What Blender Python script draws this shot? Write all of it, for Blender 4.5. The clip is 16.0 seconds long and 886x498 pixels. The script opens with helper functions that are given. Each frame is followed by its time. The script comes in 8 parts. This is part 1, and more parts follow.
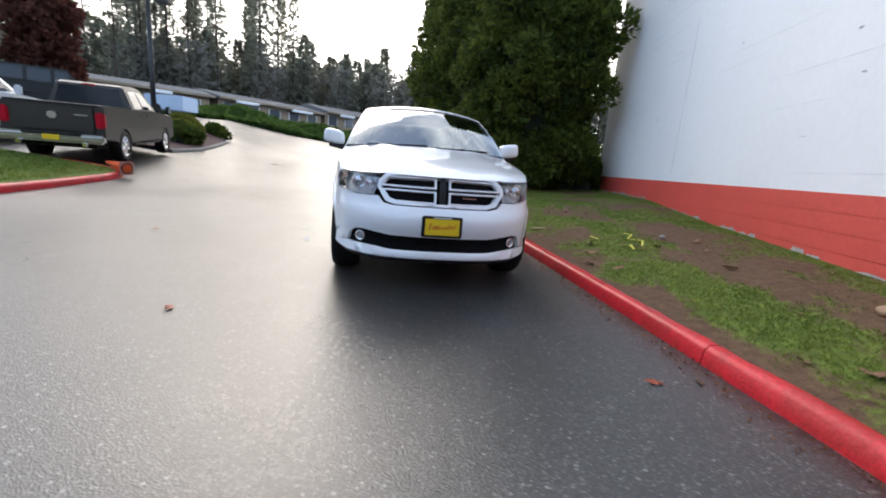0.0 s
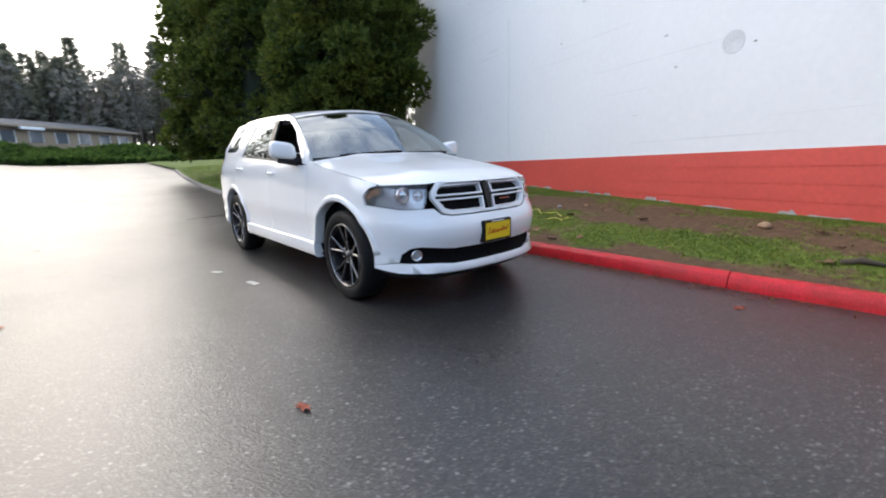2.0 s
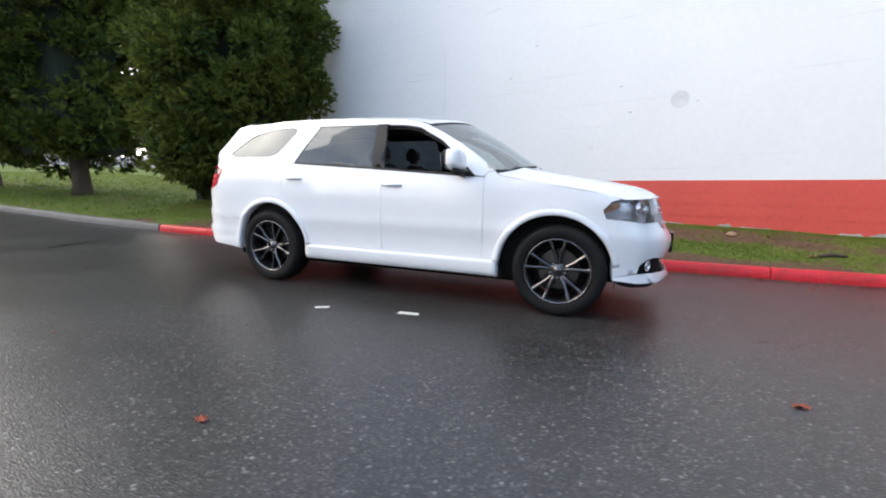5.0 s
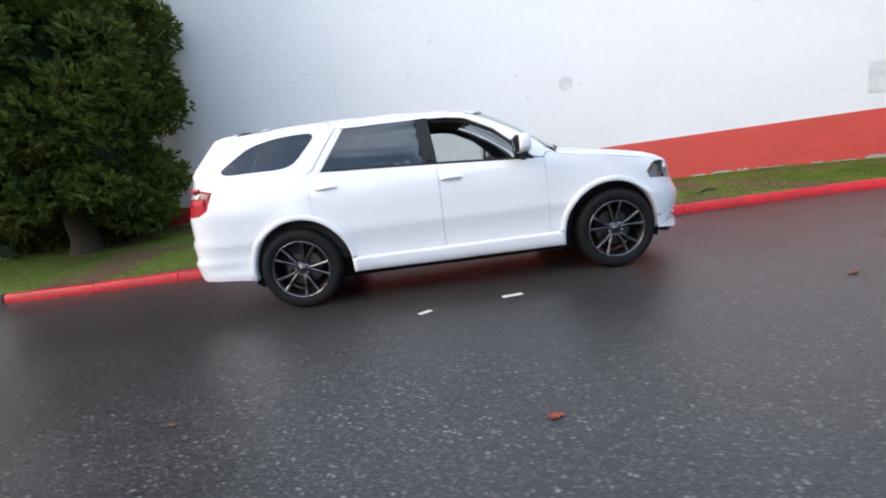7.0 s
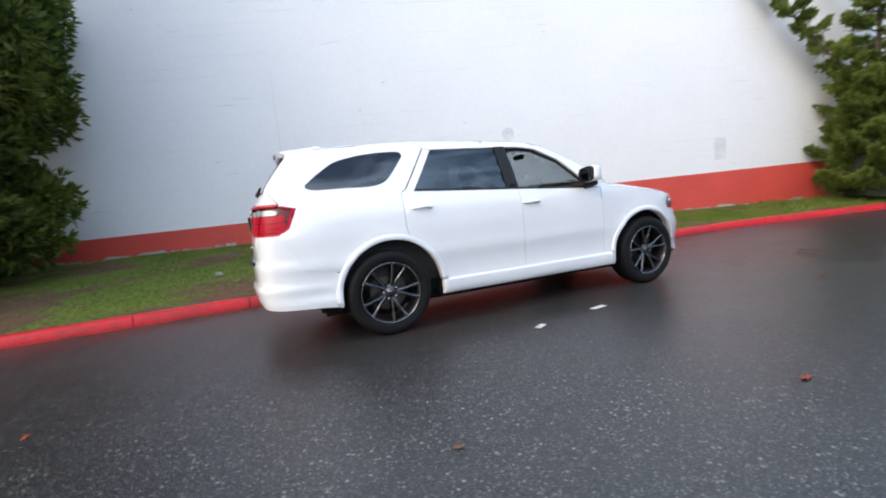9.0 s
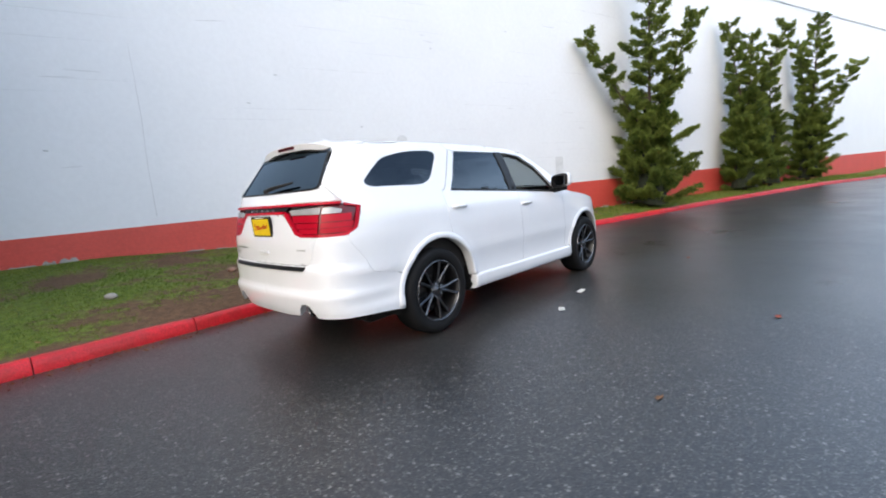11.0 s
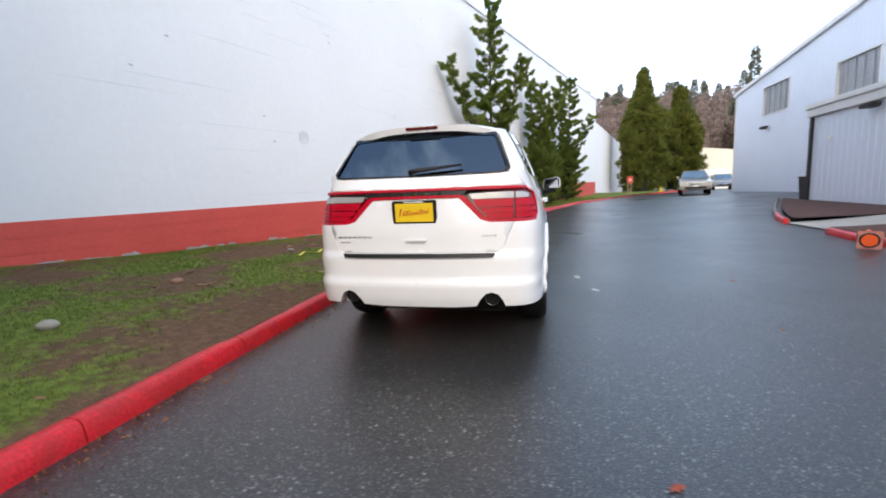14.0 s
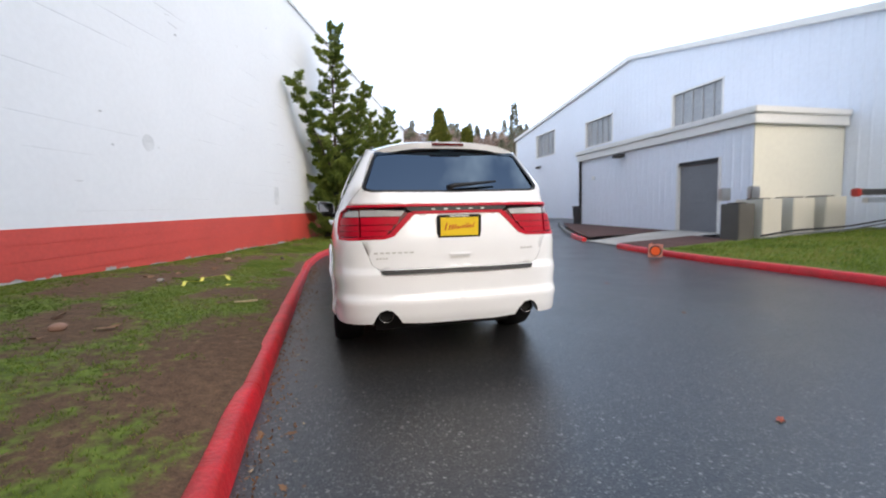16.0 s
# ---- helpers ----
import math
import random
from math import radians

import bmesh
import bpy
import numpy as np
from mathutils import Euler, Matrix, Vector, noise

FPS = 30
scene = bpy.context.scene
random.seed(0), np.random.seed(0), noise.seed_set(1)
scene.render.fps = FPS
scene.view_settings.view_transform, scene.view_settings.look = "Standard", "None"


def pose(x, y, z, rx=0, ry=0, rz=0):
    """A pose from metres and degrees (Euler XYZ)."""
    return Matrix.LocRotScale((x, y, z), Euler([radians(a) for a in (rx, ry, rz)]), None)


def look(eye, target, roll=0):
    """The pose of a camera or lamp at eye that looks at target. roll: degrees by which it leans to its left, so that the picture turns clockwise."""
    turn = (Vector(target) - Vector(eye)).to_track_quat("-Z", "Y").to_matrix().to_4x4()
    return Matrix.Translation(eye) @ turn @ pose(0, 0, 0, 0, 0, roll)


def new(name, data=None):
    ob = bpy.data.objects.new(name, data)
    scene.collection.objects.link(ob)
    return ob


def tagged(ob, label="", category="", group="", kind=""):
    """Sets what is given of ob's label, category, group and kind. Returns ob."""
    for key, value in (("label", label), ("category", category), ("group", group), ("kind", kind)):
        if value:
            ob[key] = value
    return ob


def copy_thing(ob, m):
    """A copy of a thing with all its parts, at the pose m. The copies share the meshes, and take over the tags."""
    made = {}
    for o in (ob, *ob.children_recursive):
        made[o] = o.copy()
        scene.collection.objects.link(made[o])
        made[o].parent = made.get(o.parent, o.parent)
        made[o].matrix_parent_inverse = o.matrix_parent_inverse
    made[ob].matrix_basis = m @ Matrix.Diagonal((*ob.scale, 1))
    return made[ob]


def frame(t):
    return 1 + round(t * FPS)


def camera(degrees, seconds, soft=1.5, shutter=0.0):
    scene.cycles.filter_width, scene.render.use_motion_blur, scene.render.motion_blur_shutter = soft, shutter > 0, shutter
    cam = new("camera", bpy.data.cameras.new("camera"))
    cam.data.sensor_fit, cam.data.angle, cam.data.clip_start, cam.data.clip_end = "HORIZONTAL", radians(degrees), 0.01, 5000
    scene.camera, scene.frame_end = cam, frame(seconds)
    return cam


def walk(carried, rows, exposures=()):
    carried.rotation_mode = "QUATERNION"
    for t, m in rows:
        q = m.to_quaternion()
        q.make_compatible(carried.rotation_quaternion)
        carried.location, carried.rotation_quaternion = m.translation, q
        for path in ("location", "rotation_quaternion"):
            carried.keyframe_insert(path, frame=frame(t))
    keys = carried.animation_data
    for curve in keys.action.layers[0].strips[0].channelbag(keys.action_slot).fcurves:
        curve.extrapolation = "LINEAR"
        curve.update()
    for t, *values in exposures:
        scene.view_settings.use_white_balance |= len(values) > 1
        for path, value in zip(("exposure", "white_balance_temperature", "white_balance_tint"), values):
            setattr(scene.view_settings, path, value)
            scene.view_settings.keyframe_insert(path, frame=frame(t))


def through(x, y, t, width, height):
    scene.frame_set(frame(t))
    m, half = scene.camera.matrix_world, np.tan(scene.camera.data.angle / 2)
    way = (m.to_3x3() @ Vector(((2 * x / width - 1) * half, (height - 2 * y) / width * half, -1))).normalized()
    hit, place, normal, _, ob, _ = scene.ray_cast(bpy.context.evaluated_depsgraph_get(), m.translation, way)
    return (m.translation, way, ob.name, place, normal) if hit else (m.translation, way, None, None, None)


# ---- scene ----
cam = camera(91.9, 16.0, soft=1.9, shutter=0.4)
PATH = [
    (0, (-0.537, -5.901, 1.164), (-0.202, -3.974, 0.742), 4.8),
    (0.5, (-1.04, -5.692, 1.183), (-0.503, -3.813, 0.755), 6.0),
    (1, (-1.58, -5.484, 1.189), (-0.715, -3.741, 0.729), 3.5),
    (1.5, (-2.059, -5.136, 1.188), (-0.978, -3.512, 0.746), 0.6),
    (2, (-2.55, -4.789, 1.177), (-1.286, -3.296, 0.76), -1.8),
    (2.5, (-3.014, -4.408, 1.172), (-1.626, -3.033, 0.747), -2.6),
    (3, (-3.41, -3.981, 1.178), (-1.9, -2.729, 0.787), -0.4),
    (3.5, (-3.799, -3.521, 1.183), (-2.129, -2.505, 0.758), -2.4),
    (4, (-4.042, -3.002, 1.162), (-2.323, -2.055, 0.779), -0.6),
    (6.5, (-4.864, -0.334, 1.132), (-2.902, -0.181, 0.771), -4.9),
    (7, (-4.907, 0.234, 1.175), (-2.943, 0.2, 0.8), -7.2),
    (7.5, (-4.834, 0.795, 1.196), (-2.858, 0.715, 0.897), -5.8),
    (8, (-4.813, 1.371, 1.186), (-2.858, 1.046, 0.915), -4.2),
    (8.5, (-4.682, 1.916, 1.175), (-2.758, 1.458, 0.881), -5.2),
    (9, (-4.543, 2.443, 1.174), (-2.696, 1.712, 0.941), -5.1),
    (11.5, (-3.084, 4.541, 1.263), (-1.832, 3.01, 0.968), -4.6),
    (12, (-2.665, 4.802, 1.234), (-1.515, 3.192, 0.94), -4.8),
    (12.5, (-2.256, 5.075, 1.208), (-1.306, 3.332, 0.965), -3.7),
    (13, (-1.818, 5.308, 1.196), (-1.026, 3.49, 0.939), -5.0),
    (13.5, (-1.34, 5.455, 1.193), (-0.658, 3.589, 0.967), -2.4),
    (14, (-0.876, 5.647, 1.203), (-0.421, 3.716, 0.947), -2.1),
    (14.5, (-0.386, 5.712, 1.198), (-0.042, 3.755, 0.968), -2.7),
    (15, (0.049, 5.801, 1.177), (0.043, 3.812, 0.962), -3.4),
    (15.5, (0.469, 5.761, 1.163), (0.237, 3.791, 0.905), -4.0),
    (16, (0.906, 5.685, 1.174), (0.443, 3.746, 1.006), -1.3),
]
walk(cam, [(t, look(eye, target, roll)) for t, eye, target, roll in PATH],
     exposures=[(0, 1.34, 6800, 10), (2, 1.36, 6900, 10), (3.5, 1.5, 7050, 10), (9, 1.47, 7050, 10), (11.5, 1.42, 7050, 10), (14, 1.35, 7100, 11), (16, 1.33, 7200, 11)])

# ---- world, sun ----
SUN_AZ, SUN_EL = 12.0, 33.0     # degrees from +y towards -x, and above the horizon
world = bpy.data.worlds.new("sky")
scene.world = world
world.use_nodes = True
wn, wl = world.node_tree.nodes, world.node_tree.links
wn.clear()
w_out = wn.new("ShaderNodeOutputWorld")
w_bg = wn.new("ShaderNodeBackground")
w_sky = wn.new("ShaderNodeTexSky")
w_sky.sky_type, w_sky.sun_disc = "NISHITA", False
w_sky.sun_elevation, w_sky.sun_rotation = radians(SUN_EL), radians(-SUN_AZ)
w_sky.air_density, w_sky.dust_density = 1.0, 1.0
w_co = wn.new("ShaderNodeTexCoord")
w_map = wn.new("ShaderNodeMapping")
w_map.inputs["Scale"].default_value = (1.0, 1.0, 2.6)
w_noise = wn.new("ShaderNodeTexNoise")
w_noise.inputs["Scale"].default_value, w_noise.inputs["Detail"].default_value = 2.1, 6.0
w_noise.inputs["Roughness"].default_value = 0.55
w_ramp = wn.new("ShaderNodeValToRGB")
w_ramp.color_ramp.elements[0].position, w_ramp.color_ramp.elements[1].position = 0.47, 0.72
w_ramp.color_ramp.elements[0].color = (0.04, 0.04, 0.04, 1)
w_mix = wn.new("ShaderNodeMix")
w_mix.data_type = "RGBA"
w_cloud = wn.new("ShaderNodeMix")                       # lit cloud: white towards the sun, bluer away from it
w_cloud.data_type = "RGBA"
w_cloud.inputs["A"].default_value = (4.5, 6.2, 8.9, 1)
w_cloud.inputs["B"].default_value = (10.4, 10.1, 9.8, 1)
wl.new(w_co.outputs["Generated"], w_map.inputs["Vector"])
wl.new(w_map.outputs["Vector"], w_noise.inputs["Vector"])
wl.new(w_noise.outputs["Fac"], w_ramp.inputs["Fac"])
w_sep, w_haze, w_max = wn.new("ShaderNodeSeparateXYZ"), wn.new("ShaderNodeMapRange"), wn.new("ShaderNodeMath")
w_haze.interpolation_type = "SMOOTHSTEP"                # bright haze low in the sky, open blue overhead
w_haze.inputs["From Min"].default_value, w_haze.inputs["From Max"].default_value = 0.2, 0.62
w_haze.inputs["To Min"].default_value, w_haze.inputs["To Max"].default_value = 1.0, 0.0
w_max.operation = "MAXIMUM"
wl.new(w_co.outputs["Generated"], w_sep.inputs["Vector"])
wl.new(w_sep.outputs["Z"], w_haze.inputs["Value"])
w_side = wn.new("ShaderNodeMapRange")
w_side.interpolation_type = "SMOOTHSTEP"
w_side.inputs["From Min"].default_value, w_side.inputs["From Max"].default_value = -0.5, 0.9
wl.new(w_sep.outputs["Y"], w_side.inputs["Value"]), wl.new(w_side.outputs["Result"], w_cloud.inputs["Factor"])
wl.new(w_cloud.outputs["Result"], w_mix.inputs["B"])
wl.new(w_ramp.outputs["Color"], w_max.inputs[0]), wl.new(w_haze.outputs["Result"], w_max.inputs[1])
wl.new(w_max.outputs[0], w_mix.inputs["Factor"])
wl.new(w_sky.outputs["Color"], w_mix.inputs["A"])
wl.new(w_mix.outputs["Result"], w_bg.inputs["Color"])
w_bg.inputs["Strength"].default_value = 0.15
wl.new(w_bg.outputs["Background"], w_out.inputs["Surface"])
sun_data = bpy.data.lights.new("sun", "SUN")
sun_data.energy, sun_data.angle, sun_data.color = 0.62, radians(45), (1.0, 0.93, 0.85)
sun = new("sun", sun_data)
_el, _az = radians(SUN_EL), radians(SUN_AZ)
sun.matrix_world = look((-math.sin(_az) * math.cos(_el) * 60, math.cos(_az) * math.cos(_el) * 60, math.sin(_el) * 60), (0, 0, 0))

# ---- materials ----
def material(name, color, rough=0.6, metal=0.0, vary=0.12, scale=6.0, bump=0.0, bump_scale=60.0, coat=0.0, spec=0.5, second=None, obj_random=0.0):
    """Principled surface whose colour varies at two scales, with fine relief. second: a colour for patches of its own."""
    m = bpy.data.materials.new(name)
    m.use_nodes = True
    n, l = m.node_tree.nodes, m.node_tree.links
    b = n["Principled BSDF"]
    b.inputs["Roughness"].default_value, b.inputs["Metallic"].default_value = rough, metal
    b.inputs["Coat Weight"].default_value, b.inputs["Coat Roughness"].default_value = coat, 0.04
    b.inputs["Specular IOR Level"].default_value = spec
    co = n.new("ShaderNodeTexCoord")
    big, fine = n.new("ShaderNodeTexNoise"), n.new("ShaderNodeTexNoise")
    big.inputs["Scale"].default_value, big.inputs["Detail"].default_value = scale * 0.25, 4
    fine.inputs["Scale"].default_value, fine.inputs["Detail"].default_value = scale * 4, 5
    for t in (big, fine):
        l.new(co.outputs["Object"], t.inputs["Vector"])
    add = n.new("ShaderNodeMath")
    add.operation = "ADD"
    l.new(big.outputs["Fac"], add.inputs[0]), l.new(fine.outputs["Fac"], add.inputs[1])
    rng = n.new("ShaderNodeMapRange")
    rng.inputs["From Min"].default_value, rng.inputs["From Max"].default_value = 0.6, 1.4
    rng.inputs["To Min"].default_value, rng.inputs["To Max"].default_value = 1 - vary, 1 + vary
    l.new(add.outputs[0], rng.inputs["Value"])
    base = n.new("ShaderNodeMix")
    base.data_type = "RGBA"
    base.inputs["A"].default_value = (*color, 1)
    base.inputs["B"].default_value = (*(second or color), 1)
    pr = n.new("ShaderNodeValToRGB")
    pr.color_ramp.elements[0].position, pr.color_ramp.elements[1].position = 0.46, 0.6
    l.new(big.outputs["Fac"], pr.inputs["Fac"])
    l.new(pr.outputs["Color"], base.inputs["Factor"])
    mul = n.new("ShaderNodeVectorMath")
    mul.operation = "SCALE"
    l.new(base.outputs["Result"], mul.inputs[0])
    if obj_random:
        info = n.new("ShaderNodeObjectInfo")
        r2 = n.new("ShaderNodeMapRange")
        r2.inputs["To Min"].default_value, r2.inputs["To Max"].default_value = 1 - obj_random, 1 + obj_random
        l.new(info.outputs["Random"], r2.inputs["Value"])
        m3 = n.new("ShaderNodeMath")
        m3.operation = "MULTIPLY"
        l.new(rng.outputs["Result"], m3.inputs[0]), l.new(r2.outputs["Result"], m3.inputs[1])
        l.new(m3.outputs[0], mul.inputs["Scale"])
    else:
        l.new(rng.outputs["Result"], mul.inputs["Scale"])
    l.new(mul.outputs["Vector"], b.inputs["Base Color"])
    if bump:
        bn, bp = n.new("ShaderNodeTexNoise"), n.new("ShaderNodeBump")
        bn.inputs["Scale"].default_value, bn.inputs["Detail"].default_value = bump_scale, 4
        bp.inputs["Strength"].default_value, bp.inputs["Distance"].default_value = bump, 0.01
        l.new(co.outputs["Object"], bn.inputs["Vector"])
        l.new(bn.outputs["Fac"], bp.inputs["Height"]), l.new(bp.outputs["Normal"], b.inputs["Normal"])
    return m


def wet_asphalt():
    """Dark asphalt of small stones with scattered pale chips, worn and damp in broad patches."""
    m = bpy.data.materials.new("wet_asphalt")
    m.use_nodes = True
    n, l = m.node_tree.nodes, m.node_tree.links
    b = n["Principled BSDF"]
    b.inputs["Specular IOR Level"].default_value = 0.72
    co = n.new("ShaderNodeTexCoord")

    def noise_at(scale, detail, rough):
        t = n.new("ShaderNodeTexNoise")
        t.inputs["Scale"].default_value, t.inputs["Detail"].default_value, t.inputs["Roughness"].default_value = scale, detail, rough
        l.new(co.outputs["Object"], t.inputs["Vector"])
        return t

    def ramped(source, stops):
        r = n.new("ShaderNodeValToRGB")
        e = r.color_ramp.elements
        e[0].position, e[0].color = stops[0][0], (*stops[0][1], 1)
        e[1].position, e[1].color = stops[-1][0], (*stops[-1][1], 1)
        for p, c in stops[1:-1]:
            e.new(p).color = (*c, 1)
        l.new(source, r.inputs["Fac"])
        return r

    def scaled(source, lo, hi, a, b2):
        r = n.new("ShaderNodeMapRange")
        r.inputs["From Min"].default_value, r.inputs["From Max"].default_value = lo, hi
        r.inputs["To Min"].default_value, r.inputs["To Max"].default_value = a, b2
        l.new(source, r.inputs["Value"])
        return r

    wide, grain = noise_at(0.35, 6, 0.6), noise_at(26, 5, 0.7)
    stones = []
    for sc in (115, 47):
        v = n.new("ShaderNodeTexVoronoi")
        v.inputs["Scale"].default_value, v.inputs["Randomness"].default_value = sc, 1.0
        l.new(co.outputs["Object"], v.inputs["Vector"])
        sep = n.new("ShaderNodeSeparateColor")
        l.new(v.outputs["Color"], sep.inputs["Color"])
        stones.append((v, sep))
    small = ramped(stones[0][1].outputs["Red"], ((0.0, (0.009, 0.009, 0.0095)), (0.55, (0.022, 0.0215, 0.021)), (0.9, (0.045, 0.044, 0.042)), (1.0, (0.13, 0.125, 0.118))))
    chip = ramped(stones[1][1].outputs["Green"], ((0.90, (0.0, 0.0, 0.0)), (0.97, (0.15, 0.144, 0.135))))
    core = ramped(stones[1][0].outputs["Distance"], ((0.25, (1.0, 1.0, 1.0)), (0.55, (0.0, 0.0, 0.0))))
    both, plus, mul = n.new("ShaderNodeVectorMath"), n.new("ShaderNodeVectorMath"), n.new("ShaderNodeVectorMath")
    both.operation, plus.operation, mul.operation = "MULTIPLY", "ADD", "SCALE"
    l.new(chip.outputs["Color"], both.inputs[0]), l.new(core.outputs["Color"], both.inputs[1])
    l.new(small.outputs["Color"], plus.inputs[0]), l.new(both.outputs["Vector"], plus.inputs[1])
    tone = scaled(wide.outputs["Fac"], 0.3, 0.7, 0.75, 1.35)
    l.new(plus.outputs["Vector"], mul.inputs[0]), l.new(tone.outputs["Result"], mul.inputs["Scale"])
    l.new(mul.outputs["Vector"], b.inputs["Base Color"])
    damp = n.new("ShaderNodeMath")
    damp.operation = "MULTIPLY_ADD"
    damp.inputs[1].default_value = 0.35
    l.new(grain.outputs["Fac"], damp.inputs[0]), l.new(wide.outputs["Fac"], damp.inputs[2])
    l.new(scaled(damp.outputs[0], 0.5, 0.85, 0.27, 0.40).outputs["Result"], b.inputs["Roughness"])
    height = n.new("ShaderNodeMath")
    height.operation = "MULTIPLY_ADD"
    height.inputs[1].default_value = 0.5
    l.new(grain.outputs["Fac"], height.inputs[0]), l.new(stones[0][0].outputs["Distance"], height.inputs[2])
    bp = n.new("ShaderNodeBump")
    bp.inputs["Strength"].default_value, bp.inputs["Distance"].default_value = 0.3, 0.005
    l.new(height.outputs[0], bp.inputs["Height"]), l.new(bp.outputs["Normal"], b.inputs["Normal"])
    return m


def pane_glass(name, tint=(0.85, 0.9, 0.9), clear=0.75, rough=0.02, ior=1.6, sky_tint=(1, 1, 1)):
    """A tinted pane: part clear, part gloss by the angle of view; the gloss colour can carry sky blue."""
    m = bpy.data.materials.new(name)
    m.use_nodes = True
    n, l = m.node_tree.nodes, m.node_tree.links
    n.remove(n["Principled BSDF"])
    out = n["Material Output"]
    tr, gl, mx, fr = n.new("ShaderNodeBsdfTransparent"), n.new("ShaderNodeBsdfGlossy"), n.new("ShaderNodeMixShader"), n.new("ShaderNodeLayerWeight")
    pw, ma = n.new("ShaderNodeMath"), n.new("ShaderNodeMath")
    tr.inputs["Color"].default_value = (*[c * clear for c in tint], 1)
    gl.inputs["Roughness"].default_value, gl.inputs["Color"].default_value = rough, (*sky_tint, 1)
    straight = ((ior - 1) / (ior + 1)) ** 2          # mirror share looking straight on, rising to all at a glance
    fr.inputs["Blend"].default_value = 0.5
    pw.operation, ma.operation = "POWER", "MULTIPLY_ADD"
    pw.inputs[1].default_value, ma.inputs[1].default_value, ma.inputs[2].default_value = 5.0, 1 - straight, straight
    l.new(fr.outputs["Facing"], pw.inputs[0]), l.new(pw.outputs[0], ma.inputs[0]), l.new(ma.outputs[0], mx.inputs["Fac"])
    l.new(tr.outputs["BSDF"], mx.inputs[1]), l.new(gl.outputs["BSDF"], mx.inputs[2])
    l.new(mx.outputs["Shader"], out.inputs["Surface"])
    return m


ASPHALT = wet_asphalt()
WALL_WHITE = material("white_wall_paint", (0.76, 0.77, 0.785), 0.65, vary=0.035, scale=3, bump=0.15, bump_scale=25)
WALL_RED = material("red_wall_paint", (0.62, 0.076, 0.058), 0.55, vary=0.12, scale=5, bump=0.2, bump_scale=40)
KERB_RED = material("red_kerb_paint", (0.62, 0.019, 0.028), 0.38, spec=0.35, vary=0.42, scale=16, bump=0.45, bump_scale=30, second=(0.40, 0.018, 0.021))
CONCRETE = material("concrete", (0.3, 0.29, 0.27), 0.75, vary=0.2, scale=6, bump=0.3, bump_scale=50)
KERB_GREY = material("grey_kerb", (0.15, 0.14, 0.13), 0.7, vary=0.25, scale=6, bump=0.3, bump_scale=40)
def lawn_ground():
    """Brown soil with green moss and grass in ragged patches, crumbly."""
    m = bpy.data.materials.new("lawn_soil")
    m.use_nodes = True
    n, l = m.node_tree.nodes, m.node_tree.links
    b = n["Principled BSDF"]
    b.inputs["Roughness"].default_value, b.inputs["Specular IOR Level"].default_value = 0.9, 0.2
    co = n.new("ShaderNodeTexCoord")
    tex = []
    for sc, det, ro in ((0.85, 7, 0.62), (14, 5, 0.6), (70, 4, 0.6)):
        t = n.new("ShaderNodeTexNoise")
        t.inputs["Scale"].default_value, t.inputs["Detail"].default_value, t.inputs["Roughness"].default_value = sc, det, ro
        l.new(co.outputs["Object"], t.inputs["Vector"])
        tex.append(t)
    mask = n.new("ShaderNodeValToRGB")
    mask.color_ramp.elements[0].position, mask.color_ramp.elements[1].position = 0.36, 0.68
    at = n.new("ShaderNodeAttribute")
    at.attribute_name = "moss"
    mixed = n.new("ShaderNodeMath")
    mixed.operation = "MULTIPLY_ADD"
    mixed.inputs[1].default_value = 1.1
    l.new(tex[1].outputs["Fac"], mixed.inputs[0])
    less = n.new("ShaderNodeMath")
    less.operation = "SUBTRACT"
    less.inputs[1].default_value = 0.53
    l.new(at.outputs["Fac"], less.inputs[0]), l.new(less.outputs[0], mixed.inputs[2])
    l.new(mixed.outputs[0], mask.inputs["Fac"])
    soil, moss = n.new("ShaderNodeValToRGB"), n.new("ShaderNodeValToRGB")
    for r, a, c in ((soil, (0.05, 0.029, 0.017), (0.185, 0.108, 0.062)), (moss, (0.055, 0.085, 0.014), (0.15, 0.195, 0.034))):
        r.color_ramp.elements[0].position, r.color_ramp.elements[1].position = 0.33, 0.68
        r.color_ramp.elements[0].color, r.color_ramp.elements[1].color = (*a, 1), (*c, 1)
    blend = n.new("ShaderNodeMix")
    blend.inputs["Factor"].default_value = 0.5
    l.new(tex[2].outputs["Fac"], blend.inputs["A"]), l.new(tex[1].outputs["Fac"], blend.inputs["B"])
    l.new(blend.outputs["Result"], soil.inputs["Fac"]), l.new(tex[1].outputs["Fac"], moss.inputs["Fac"])
    mx = n.new("ShaderNodeMix")
    mx.data_type = "RGBA"
    l.new(mask.outputs["Color"], mx.inputs["Factor"]), l.new(soil.outputs["Color"], mx.inputs["A"]), l.new(moss.outputs["Color"], mx.inputs["B"])
    l.new(mx.outputs["Result"], b.inputs["Base Color"])
    bp = n.new("ShaderNodeBump")
    bp.inputs["Strength"].default_value, bp.inputs["Distance"].default_value = 0.55, 0.02
    l.new(tex[2].outputs["Fac"], bp.inputs["Height"]), l.new(bp.outputs["Normal"], b.inputs["Normal"])
    return m


